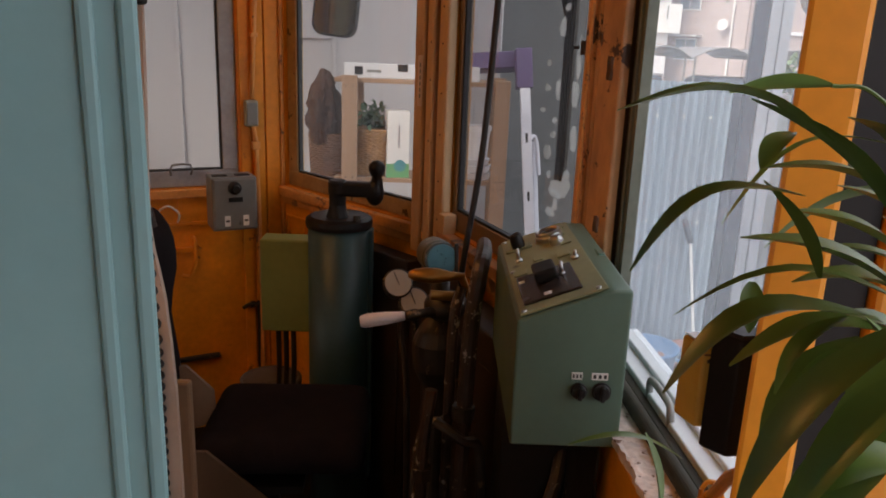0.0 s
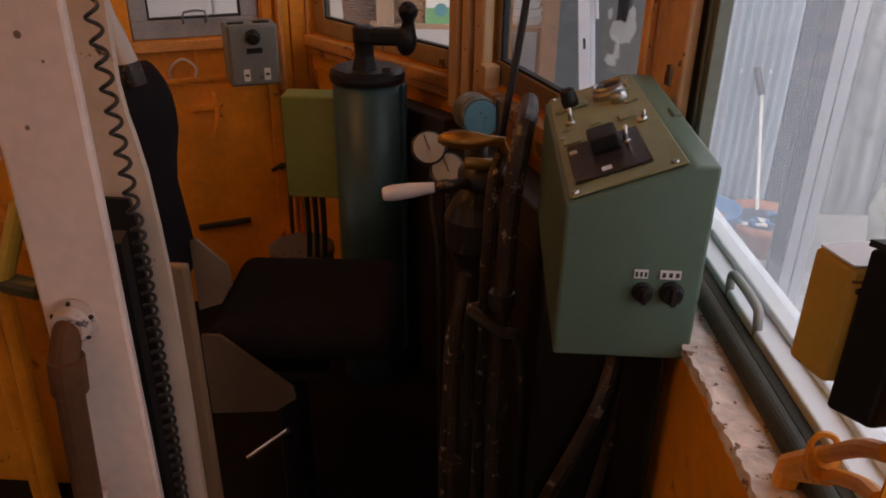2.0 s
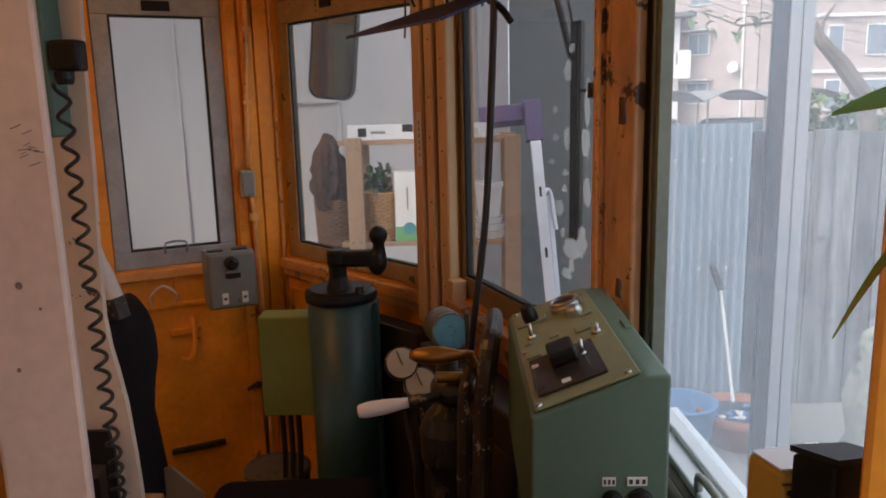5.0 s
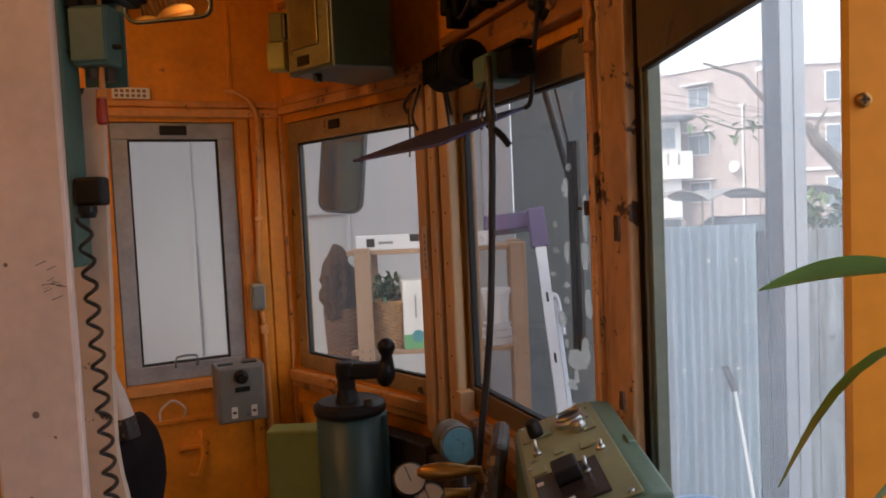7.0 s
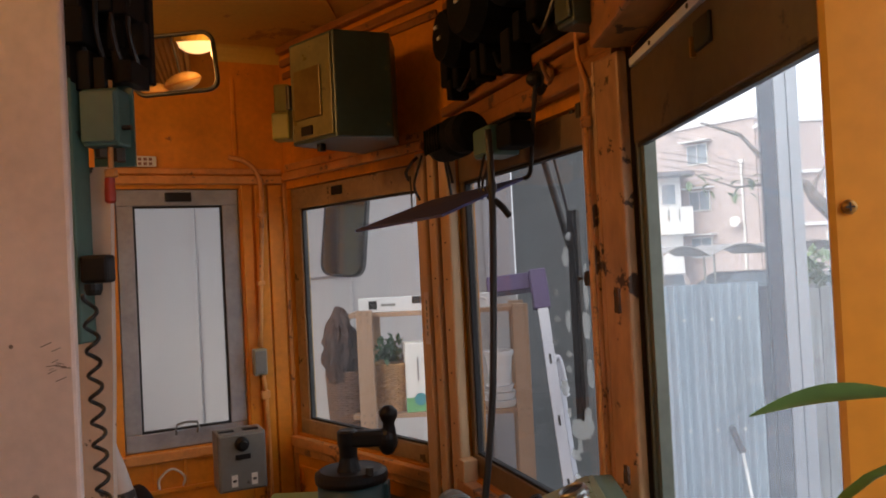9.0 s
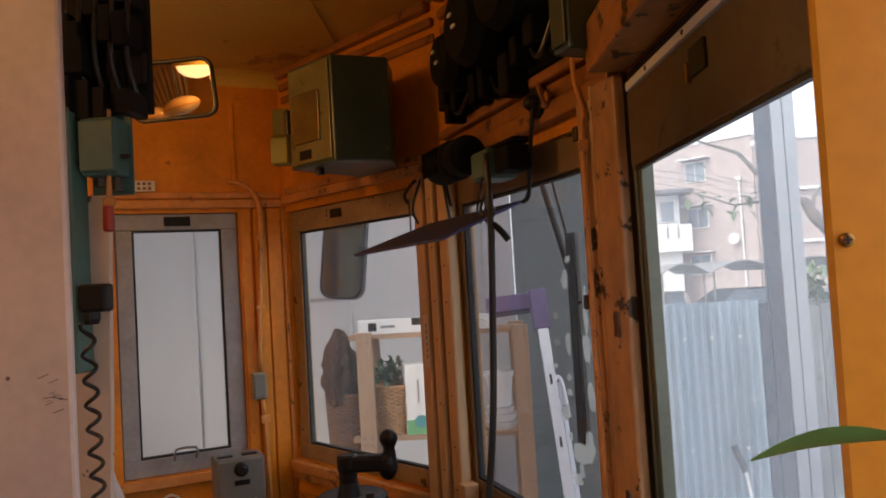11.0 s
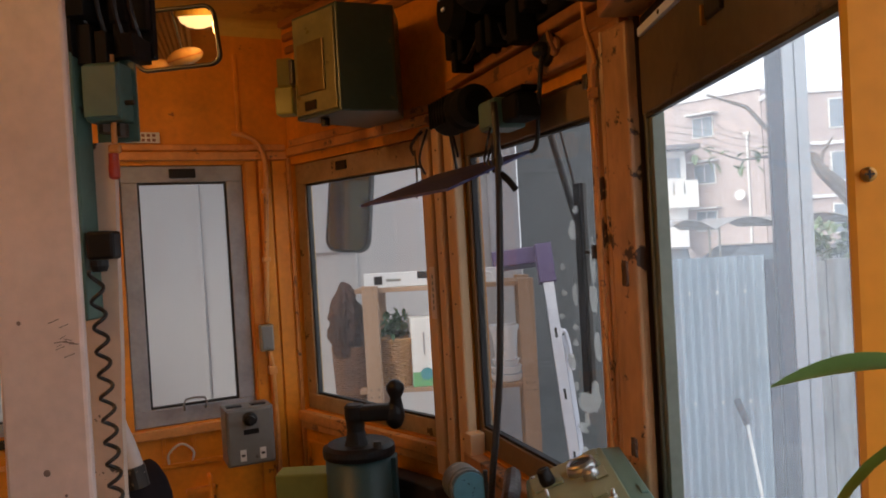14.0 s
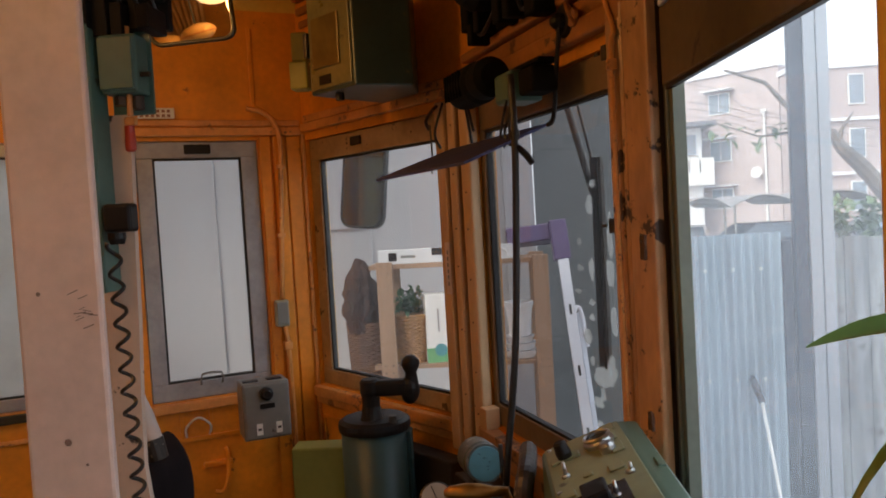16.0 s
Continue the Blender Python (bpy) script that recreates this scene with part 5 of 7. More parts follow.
for u in (0.95, 1.05, 1.17):
    ob = part("trim_batten", boxes(((u, -0.008, 0.86), (u + 0.012, 0.0, 0.953)), bevel=0.002), ORANGE)
    ob.matrix_world = MS
    tagged(ob, "orange batten under the side window", "moulding", kind="structure")
trim("trim_low_rail", [((0.80, -0.01, 0.845), (1.36, 0.0, 0.86))], MS, "orange rail on the side wall", ORANGE, 0.002)
trim("trim_upper_bead", [((1.27, -0.008, 1.976), (1.285, 0.0, 2.30)), ((0.862, -0.008, 1.976), (0.875, 0.0, 2.30))], MS, "orange beads on the upper side wall", ORANGE, 0.002)

# yellow and black boxes at the pillar with taped orange pipes
yb = thing("yellow_box", "ochre painted steel box beside the door pillar", "box", pose(0.0, 0.0, 0.0))
bm = prism(bmesh.new(), [(0.398, 0.462), (0.409, 0.43), (0.462, 0.432), (0.455, 0.475)], 1.196, 1.281)
bevelled(bm, 0.003)
part("body", bm, YELLOW, yb)
part("top_plate", prism(bmesh.new(), [(0.401, 0.461), (0.410, 0.432), (0.460, 0.434), (0.453, 0.473)], 1.2815, 1.283), ALU, yb, "pale metal top plate")
part("lid_seam", boxes(((0.410, 0.4285, 1.272), (0.460, 0.4298, 1.2735))), DARKTRIM, yb)
for x in (0.416, 0.454):
    part("screw", lathe(bmesh.new(), [(0.0025, 0.0), (0.002, 0.0012)], pose(x, 0.4298, 1.266, 90), 10), STEEL, yb)
bk_ = thing("black_box", "black steel box fixed to the door pillar", "box", pose(0.0, 0.0, 0.0))
bm = prism(bmesh.new(), [(0.414, 0.428), (0.434, 0.405), (0.470, 0.412), (0.452, 0.430)], 1.178, 1.298)
bevelled(bm, 0.003)
part("body", bm, BLACK, bk_)
part("lid", prism(bmesh.new(), [(0.413, 0.428), (0.434, 0.404), (0.471, 0.411), (0.452, 0.431)], 1.2985, 1.303), SEAL, bk_)
tp = thing("taped_pipes", "orange pipes bound with tape at the ledge", "pipes", pose(0.0, 0.0, 0.0))
part("pipe", tube(bmesh.new(), [(0.470, 0.552, 1.022), (0.468, 0.500, 1.078), (0.455, 0.440, 1.135), (0.447, 0.398, 1.166)], 0.007, 10), ORANGE, tp)
part("pipe", tube(bmesh.new(), [(0.474, 0.552, 1.014), (0.476, 0.500, 1.055), (0.464, 0.440, 1.100), (0.452, 0.398, 1.125)], 0.007, 10), ORANGE, tp)
for a, b, r in (((0.471, 0.563, 1.010), (0.470, 0.505, 1.070), 0.0105), ((0.474, 0.561, 1.006), (0.475, 0.505, 1.052), 0.010)):
    part("tape", tube(bmesh.new(), [a, tuple((p + q) / 2 for p, q in zip(a, b)), b], r, 10, 3), ORANGE, tp, "bulky orange tape wrap")
part("binding", tube(bmesh.new(), [(0.462, 0.520, 1.072), (0.462, 0.514, 1.050), (0.474, 0.512, 1.038), (0.486, 0.516, 1.054), (0.482, 0.520, 1.076), (0.470, 0.522, 1.080), (0.462, 0.520, 1.072)], 0.003, 6), ORANGE, tp, "orange cord binding")
part("foot", tube(bmesh.new(), [(0.473, 0.562, 1.008), (0.474, 0.568, 0.986)], 0.012, 10, 1), ORANGE, tp)
# pillar screw
sc = thing("cross_screw", "brass cross-head screw in the door pillar", "screw", pose(0.434, 0.3510, 1.616, 90, 0, -11))
part("head", lathe(bmesh.new(), [(0.0044, -0.001), (0.0042, 0.001), (0.0025, 0.0022)], None, 18), BRASS, sc)
part("slot", boxes(((-0.0026, -0.0005, 0.0015), (0.0026, 0.0005, 0.0026)), ((-0.0005, -0.0026, 0.0015), (0.0005, 0.0026, 0.0027))), INK, sc)

# ---- saloon seen past the post ----
rs = thing("yellow_handrail", "yellow painted handrail with dark joint", "handrail", Matrix.Identity(4))
part("rail", tube(bmesh.new(), [(-0.785, 1.4, 0.87), (-0.825, 1.4, 0.78), (-0.862, 1.4, 0.69)], 0.020, 12, 4), YELLOW, rs)
part("joint", tube(bmesh.new(), [(-0.895, 1.4, 0.69), (-0.855, 1.4, 0.678), (-0.79, 1.4, 0.665)], 0.024, 12, 3), mat("green_brown_joint", (0.06, 0.05, 0.02), 0.45), rs)
part("lower_rail", tube(bmesh.new(), [(-0.87, 1.4, 0.68), (-0.88, 1.4, 0.4), (-0.90, 1.4, 0.0)], 0.02, 12, 4), ORANGE, rs)
rs = thing("orange_handrail", "thick curved orange handrail by the saloon seats", "handrail", Matrix.Identity(4))
part("rail", tube(bmesh.new(), [(-0.815, 1.4, 0.99), (-0.85, 1.4, 0.965), (-0.88, 1.4, 0.88), (-0.92, 1.42, 0.75), (-0.95, 1.45, 0.0)], 0.030, 12, 5), ORANGE, rs)
part("brace", tube(bmesh.new(), [(-0.87, 1.42, 0.86), (-0.82, 1.42, 0.82), (-0.80, 1.42, 0.76)], 0.018, 10, 4), ORANGE, rs)
part_ = part("saloon_partition", boxes(((-1.6, 1.50, 0.0), (-0.70, 1.54, 0.60)), bevel=0.004), ORANGE)
tagged(part_, "orange low partition behind the cab", "partition", kind="structure")

# ceiling lamp of the saloon
BOWL = glow("warm_lamp_bowl", (1.0, 0.62, 0.25), 1.1)
for lx, ly, drop, watts in ((-0.98, 1.22, 0.0, 7.5), (-0.76, -0.10, 0.0, 3.4), (-0.985, -0.36, 0.07, 0)):
    lm = thing("ceiling_lamp", "round warm ceiling lamp of the saloon", "lamp", pose(lx, ly, CEIL), group="saloon ceiling lamps")
    part("lamp_base", lathe(bmesh.new(), [(0.12, -0.02 - drop), (0.12, -0.001)], None, 28), CREAM, lm)
    part("lamp_bowl", lathe(bmesh.new(), [(0.02, -0.085 - drop), (0.06, -0.075 - drop), (0.095, -0.05 - drop), (0.105, -0.021 - drop)], None, 28), BOWL, lm, "glowing warm glass bowl", True)
    if not watts:
        continue
    lamp = new("saloon_lamp_light", bpy.data.lights.new("saloon_lamp_light", "POINT"))
    lamp.data.energy, lamp.data.color, lamp.data.shadow_soft_size = watts, (1.0, 0.50, 0.14), 0.1
    lamp.location = (lx, ly, 2.26 - drop)
SHELL = mat("amber_lamp_shade", (0.80, 0.50, 0.20), 0.25, vary=0.1, scale=9, bump=0.05)
for x, z, a in ((-1.07, 2.12, 14), (-1.235, 2.07, 6)):
    sd = thing("lamp_shade", "amber oval lamp shade hung under the ceiling", "lamp shade", pose(x, -0.30, z, 0, -a, 0), group="hung oval shades")
    part("shade", ball(bmesh.new(), (0, 0, 0), 0.1, 24, (1.0, 0.8, 0.48)), SHELL, sd, smooth=True)
    part("rim", tube(bmesh.new(), [(0.098 * math.cos(k * math.pi / 12), 0.080 * math.sin(k * math.pi / 12), -0.004) for k in range(25)], 0.005, 6, 1), TRIM, sd)
    part("stem", rod(bmesh.new(), (0, 0, 0.04), (0.002 * a, 0, CEIL - z + 0.01), 0.006, n=8), STEEL, sd)
cu = thing("tied_curtain", "amber pleated curtain hung under the saloon ceiling", "curtain", pose(-1.22, -0.55, 0))
bm = bmesh.new()
top, low = [], []
for k in range(61):
    t = k / 60
    fold = 0.014 * math.sin(2 * math.pi * 9 * t)
    top.append(bm.verts.new((-0.20 + 0.34 * t, fold, CEIL - 0.004)))
    low.append(bm.verts.new((-0.02 + 0.16 * t, fold * 0.7, 1.98)))
for k in range(60):
    bm.faces.new((top[k], top[k + 1], low[k + 1], low[k]))
bmesh.ops.solidify(bm, geom=list(bm.faces), thickness=0.003)
part("cloth", bm, mat("amber_curtain_cloth", (0.62, 0.36, 0.14), 0.8, vary=0.15, scale=20), cu, smooth=True)
part("rail", rod(bmesh.new(), (-0.25, 0, CEIL - 0.012), (0.22, 0, CEIL - 0.012), 0.008, n=10), BRASS, cu)

# small fittings along the front
fx = thing("post_wire", "thin orange wire run down the corner post", "wire", Matrix.Identity(4))
part("wire", tube(bmesh.new(), [(0.437, 1.34, 2.10), (0.432, 1.33, 1.98), (0.442, 1.30, 1.90), (0.437, 1.305, 1.84), (0.436, 1.30, 1.4), (0.437, 1.30, 0.99)], 0.0045, 8), TRIM, fx)
part("clip", boxes(((0.428, 1.296, 1.83), (0.446, 1.312, 1.85)), bevel=0.002), TRIM, fx)
for z in (1.87, 1.55):
    lt_ = thing("sash_catch", "dark iron sash catch on the corner post", "catch", pose(0.432, 1.345, z, 0, 0, -68))
    part("plate", boxes(((-0.008, -0.004, -0.014), (0.008, 0.004, 0.014)), bevel=0.002), IRON, lt_)
    part("tongue", boxes(((-0.024, -0.009, -0.003), (-0.0085, -0.004, 0.003)), bevel=0.001), IRON, lt_)
bl2 = part("mullion_block", boxes(((-0.02, -0.022, 0.99), (0.02, 0.022, 1.05)), m=pose(0.178, 2.002, 0, 0, 0, -65), bevel=0.003), BEIGETRIM)
tagged(bl2, "small buff wooden block at the mullion foot", "block", kind="structure")
sg = thing("hook_string", "loose string on a small wall hook", "string", Matrix.Identity(4))
part("hook", tube(bmesh.new(), [(0.045, 2.13, 1.84), (0.04, 2.10, 1.86), (0.06, 2.08, 1.885), (0.075, 2.085, 1.90)], 0.005, 8), IRON, sg)
part("string", tube(bmesh.new(), [(0.05, 2.11, 1.85), (0.052, 2.108, 1.78), (0.048, 2.11, 1.71)], 0.003, 6), IRON, sg)
for k, (u0, u1) in enumerate(((0.03, 0.16), (0.19, 0.40))):
    ob = part("trim_panel_frame", boxes(((u0, -0.008, 0.86), (u1, 0.0, 0.872)), ((u0, -0.008, 0.70), (u1, 0.0, 0.712)), ((u0, -0.008, 0.712), (u0 + 0.012, 0.0, 0.86)), ((u1 - 0.012, -0.008, 0.712), (u1, 0.0, 0.86)), bevel=0.002), ORANGE)
    ob.matrix_world = ML
    tagged(ob, "raised orange panel frame under the front window", "moulding", kind="structure")

# old rusty hinge marks on the corner post
RUST = mat("rusty_hinge_mark", (0.09, 0.045, 0.028), 0.85, vary=0.5, scale=40, bump=0.8)
random.seed(17)
for z, h, w in ((1.515, 0.040, 0.016), (1.22, 0.030, 0.013)):
    hm = thing("hinge_plate", "rusty old hinge plate on the corner post", "hinge", pose(0.4755, 1.2045, z, 0, 0, -72), group="old hinge plates")
    bm = boxes(((-w / 2, -0.0215, -h / 2), (w / 2, -0.0165, h / 2)))
    bmesh.ops.subdivide_edges(bm, edges=list(bm.edges), cuts=3, use_grid_fill=True)
    for v in bm.verts:
        v.co += Vector((random.uniform(-0.0018, 0.0018), 0, random.uniform(-0.003, 0.003)))
    part("plate", bm, RUST, hm)
    part("screw", lathe(bmesh.new(), [(0.003, 0.0), (0.002, 0.0015)], pose(0, -0.0216, h * 0.25, 90), 10), STEEL, hm)
# paper strip on the mullion
ps = thing("paper_strip", "narrow faded paper strip with writing on the mullion", "label", pose(0.081, 2.0965, 1.435, 0, 0, -25))
part("sheet", boxes(((-0.008, -0.0015, -0.075), (0.008, 0.0, 0.075))), mat("faded_paper", (0.60, 0.46, 0.36), 0.7, vary=0.1), ps)
for k in range(6):
    part("ink_bar", boxes(((-0.002, -0.0022, -0.05 + k * 0.018), (0.002, -0.0016, -0.038 + k * 0.018))), GREYBOX, ps)

kb = thing("pipe_elbow", "black pipe elbow on the side wall", "pipe", pose(-0.595, 2.660, 0.503, 0, 0, 28))
part("elbow", tube(bmesh.new(), [(-0.03, -0.01, -0.01), (-0.012, -0.03, 0.008), (0.015, -0.03, 0.008), (0.03, -0.015, -0.02), (0.03, -0.012, -0.30)], 0.008, 8, 4), IRON, kb)
part("nut", rod(bmesh.new(), (-0.006, -0.031, 0.008), (0.008, -0.031, 0.008), 0.014, n=6), IRON, kb)

# ---- outside ----
GZ = -0.8
gr = part("ground", boxes(((-60, -60, GZ - 0.1), (60, 90, GZ))), GROUND)
tagged(gr, "pale gravel yard reaching the street", "ground", kind="structure")
sh = part("wall_shed_back", boxes(((-3.5, 4.25, GZ), (0.47, 4.33, 2.9)), ((-3.5, 2.0, GZ), (-3.42, 4.25, 2.9))), WHITEWALL)
tagged(sh, "white panelled shed wall", "wall", kind="structure")
for x in (-1.385, -0.49, 0.30):
    ob = part("trim_panel_joint", boxes(((x, 4.235, GZ), (x + 0.025, 4.249, 2.9)), bevel=0.003), WHITEWALL)
    tagged(ob, "white cover strip between wall panels", "moulding", kind="structure")
ob = part("trim_panel_ledge", boxes(((-1.0, 4.225, 1.545), (-0.50, 4.234, 1.565))), WHITEWALL)
tagged(ob, "white ledge on the shed wall", "moulding", kind="structure")
# unseen sheet added to keep sun off the shed and dim its daylight
rf = bpy.data.materials.new("milky_shade_sheet")
rf.use_nodes = True
tl = rf.node_tree.nodes.new("ShaderNodeBsdfTranslucent")
tl.inputs["Color"].default_value = (0.072, 0.075, 0.078, 1)
rf.node_tree.links.new(tl.outputs[0], rf.node_tree.nodes["Material Output"].inputs["Surface"])
tagged(part("shed_roof", boxes(((-3.5, 2.95, 2.95), (0.47, 4.35, 2.97))), rf), "unseen milky sheet added to shade the shed", "roof", kind="structure")
gp = part("wall_grey_panel", boxes(((0.50, 4.6, GZ), (1.35, 4.65, 2.9))), GREYWALL)
tagged(gp, "grey sheet panel beside the shed", "wall", kind="structure")

# pine shelf
sf = thing("pine_shelf", "open pine shelf with plain posts behind the tram", "shelf", pose(0, 3.5, 0))
for x in (-0.34, 0.40):
    for y in (0.0, 0.30):
        part("post", boxes(((x, y, GZ), (x + 0.075, y + 0.03, 1.38)), bevel=0.002), PINE, sf)
for x in (-0.34, 0.40):
    for z in (1.365, 1.33, 0.885, 0.85):
        for u in (0.02, 0.055):
            part("nail", lathe(bmesh.new(), [(0.004, 0.0), (0.003, 0.0015)], pose(x + u, -0.0002, z, 90), 8), IRON, sf)
for z in (1.345, 0.86, 0.35):
    part("shelf_board", boxes(((-0.38, 0.032, z), (0.44, 0.298, z + 0.022)), bevel=0.002), PINE, sf)
lv = thing("spirit_level", "white spirit level lying on the shelf", "spirit level", pose(-0.335, 3.56, 1.367))
part("body", boxes(((0, 0, 0), (0.66, 0.025, 0.07)), bevel=0.003), mat("white_metal_body", (0.58, 0.60, 0.62), 0.4, vary=0.06), lv)
part("vial", boxes(((0.05, -0.002, 0.015), (0.09, 0.0, 0.055)), bevel=0.0), BLACK, lv, "dark round vial window")
part("vial", boxes(((0.26, -0.002, 0.035), (0.31, 0.0, 0.07))), BLACK, lv, "dark vial window")
part("mark", boxes(((0.11, -0.0015, 0.028), (0.18, 0.0, 0.04))), GREYBOX, lv)
bk = thing("wicker_basket", "tan wicker basket holding a bagged plant", "basket", pose(-0.195, 3.64, 0.883))
bm = bmesh.new()
for k in range(24):
    z = k * 0.0098
    ring = []
    for i in range(57):
        R = 0.082 + 0.0009 * k + 0.0035 * (1 if (i // 2 + k) % 2 else -1)
        ring.append(Vector((R * math.cos(i * math.pi / 28), R * math.sin(i * math.pi / 28), z + 0.005)))
    tube(bm, ring, 0.0056, 5, 1)
part("weave", bm, WICKER, bk)
part("base", lathe(bmesh.new(), [(0.078, 0.0), (0.096, 0.23)], None, 20), WICKER, bk)
random.seed(3)
def leaf_mesh(bm, root, tip, width, curl=0.15, n=7, roll=0.0):
    """A tapering bent leaf from root to tip, with a folded midrib."""
    root, tip = Vector(root), Vector(tip)
    d = tip - root
    side = d.cross(Vector((0, 0, 1)))
    side = side.normalized() if side.length > 1e-5 else Vector((1, 0, 0))
    up = side.cross(d).normalized()
    arch = up.copy()
    turn = Matrix.Rotation(radians(roll), 3, d)
    side, up = turn @ side, turn @ up
    prev = None
    for k in range(n + 1):
        t = k / n
        c = root + d * t + arch * (curl * d.length * math.sin(math.pi * t))
        wd = width * (math.sin(math.pi * min(t * 0.92 + 0.06, 1)) ** 0.8) / 2
        row = [bm.verts.new(c - side * wd + up * wd * 0.35), bm.verts.new(c), bm.verts.new(c + side * wd + up * wd * 0.35)]
        if prev:
            bm.faces.new((prev[0], prev[1], row[1], row[0]))
            bm.faces.new((prev[1], prev[2], row[2], row[1]))
        prev = row
    return bm
bm = bmesh.new()
for i in range(170):
    a, e, R = random.uniform(0, 6.28), random.uniform(-0.1, 1.5), random.uniform(0.03, 0.10)
    p = Vector((R * math.cos(a) * math.cos(e), R * math.sin(a) * math.cos(e), 0.235 + R * 1.1 * math.sin(e)))
    q = Vector((random.uniform(-1, 1), random.uniform(-1, 1), random.uniform(-0.5, 1))).normalized() * 0.045
    leaf_mesh(bm, p, p + q, 0.022, 0.15, 4)
part("foliage", bm, mat("dark_leaf", (0.04, 0.09, 0.04), 0.5, vary=0.4), bk, "dark green bagged foliage")
cx = thing("carton", "white and green carton with a printed round", "carton", pose(-0.075, 3.60, 0.883, 0, 0, 12))
part("body", boxes(((-0.055, -0.05, 0), (0.055, 0.05, 0.33)), bevel=0.002), LABEL, cx)
part("side_print", boxes(((-0.058, -0.052, 0.0), (0.0565, -0.0505, 0.07))), mat("green_print", (0.12, 0.35, 0.15), 0.5), cx, "green printed band")
part("round_print", lathe(bmesh.new(), [(0.03, 0), (0.03, 0.0015)], pose(0.01, -0.0525, 0.06, 90), 22), mat("teal_print", (0.05, 0.25, 0.28), 0.5), cx)
part("spout_print", boxes(((0.0, -0.0525, 0.15), (0.008, -0.0505, 0.26)), bevel=0), mat("grey_print", (0.3, 0.3, 0.3), 0.5), cx)
db = thing("brown_sack", "dark brown sack hung beside the shelf", "sack", pose(-0.44, 3.62, 0))
bm = bmesh.new()
bmesh.ops.create_icosphere(bm, subdivisions=4, radius=1.0)
for v in bm.verts:
    n_ = v.co.copy()
    v.co = Vector((0.085 * n_.x * (1.0 - 0.25 * n_.z), 0.06 * n_.y, 1.20 + 0.20 * n_.z))
    v.co += Vector((n_.x, n_.y, 0.4 * n_.z)) * (0.030 * noise.noise(n_ * 2.3) + 0.018 * noise.noise(n_ * 7.0))
part("cloth", bm, mat("brown_sacking", (0.045, 0.022, 0.016), 0.9, vary=0.4, bump=0.5), db)
b2 = thing("wicker_basket", "reddish wicker basket on the shelf end", "basket", pose(-0.41, 3.70, 0.60))
bm = bmesh.new()
for k in range(42):
    z = k * 0.0115
    tube(bm, [Vector(((0.095 + 0.0006 * k + 0.0035 * (1 if (i // 2 + k) % 2 else -1)) * math.cos(i * math.pi / 28), (0.095 + 0.0006 * k + 0.0035 * (1 if (i // 2 + k) % 2 else -1)) * math.sin(i * math.pi / 28), z + 0.006)) for i in range(57)], 0.0064, 5, 1)
part("weave", bm, mat("dark_wicker", (0.13, 0.065, 0.035), 0.7, vary=0.35, scale=30, bump=0.6, fine=120), b2)
WHITEPOT = mat("white_glazed_pot", (0.72, 0.74, 0.76), 0.3, vary=0.05)
pts_ = thing("pot_stack", "stack of white flower pots and saucers on the shelf", "pots", pose(0.33, 3.62, 0.883))
z = 0.0
for r, h in ((0.085, 0.035), (0.08, 0.035), (0.07, 0.03)):
    part("saucer", lathe(bmesh.new(), [(r * 0.8, z), (r, z + h), (r * 0.93, z + h), (r * 0.75, z + 0.01)], None, 24), WHITEPOT, pts_, "white saucer")
    z += h + 0.001
part("pot", lathe(bmesh.new(), [(0.05, z), (0.065, z + 0.14), (0.072, z + 0.142), (0.072, z + 0.165), (0.066, z + 0.165), (0.05, z + 0.02)], None, 24), WHITEPOT, pts_, "white pot")
rs2 = thing("stick", "pale wooden stick leaning by the shelf", "stick", pose(0, 0, 0))
part("shaft", rod(bmesh.new(), (-0.62, 3.7, GZ), (-0.50, 4.2, 1.25), 0.014), LABEL, rs2)
pch = thing("tool_pouch", "black tool pouch lying on the top shelf board", "pouch", pose(0.19, 3.60, 1.3675))
bm = bmesh.new()
box(bm, (0.13, 0.07, 0.055), None, 0.02, 3, (0.06, 0, 0.0275))
part("body", bm, SEAL, pch, smooth=True)
part("strap", tube(bmesh.new(), [(0.03, -0.036, 0.01), (0.05, -0.045, 0.045), (0.085, -0.045, 0.045), (0.10, -0.036, 0.01)], 0.004, 6), LABEL, pch, "pale strap")
# aluminium ladder with purple cap
ld = thing("aluminium_ladder", "aluminium ladder leaning with a purple end piece", "ladder", Matrix.Identity(4))
def leaning(a, b):
    a, b = Vector(a), Vector(b)
    z = (b - a).normalized()
    y = Vector((0, 1, 0))
    x = y.cross(z).normalized()
    y = z.cross(x)
    return Matrix(((x.x, y.x, z.x, a.x), (x.y, y.y, z.y, a.y), (x.z, y.z, z.z, a.z), (0, 0, 0, 1))), (b - a).length
lm1, ln1 = leaning((0.735, 3.35, GZ), (0.565, 3.72, 1.36))
part("stile", boxes(((-0.026, 0, 0), (0.026, 0.03, ln1)), m=lm1, bevel=0.003), ALU, ld)
part("end_piece", boxes(((-0.042, -0.006, ln1 - 0.02), (0.042, 0.10, ln1 + 0.18)), m=lm1, bevel=0.006), PURPLE, ld, "purple plastic end piece")
part("end_bar", boxes(((-0.26, 0.11, ln1 + 0.10), (0.03, 0.32, ln1 + 0.185)), m=lm1, bevel=0.006), PURPLE, ld, "purple crossbar")
lm2, ln2 = leaning((0.78, 3.42, GZ), (0.632, 3.72, 1.07))
part("stile", boxes(((-0.012, 0, 0), (0.012, 0.05, ln2)), m=lm2, bevel=0.004), ALU, ld)
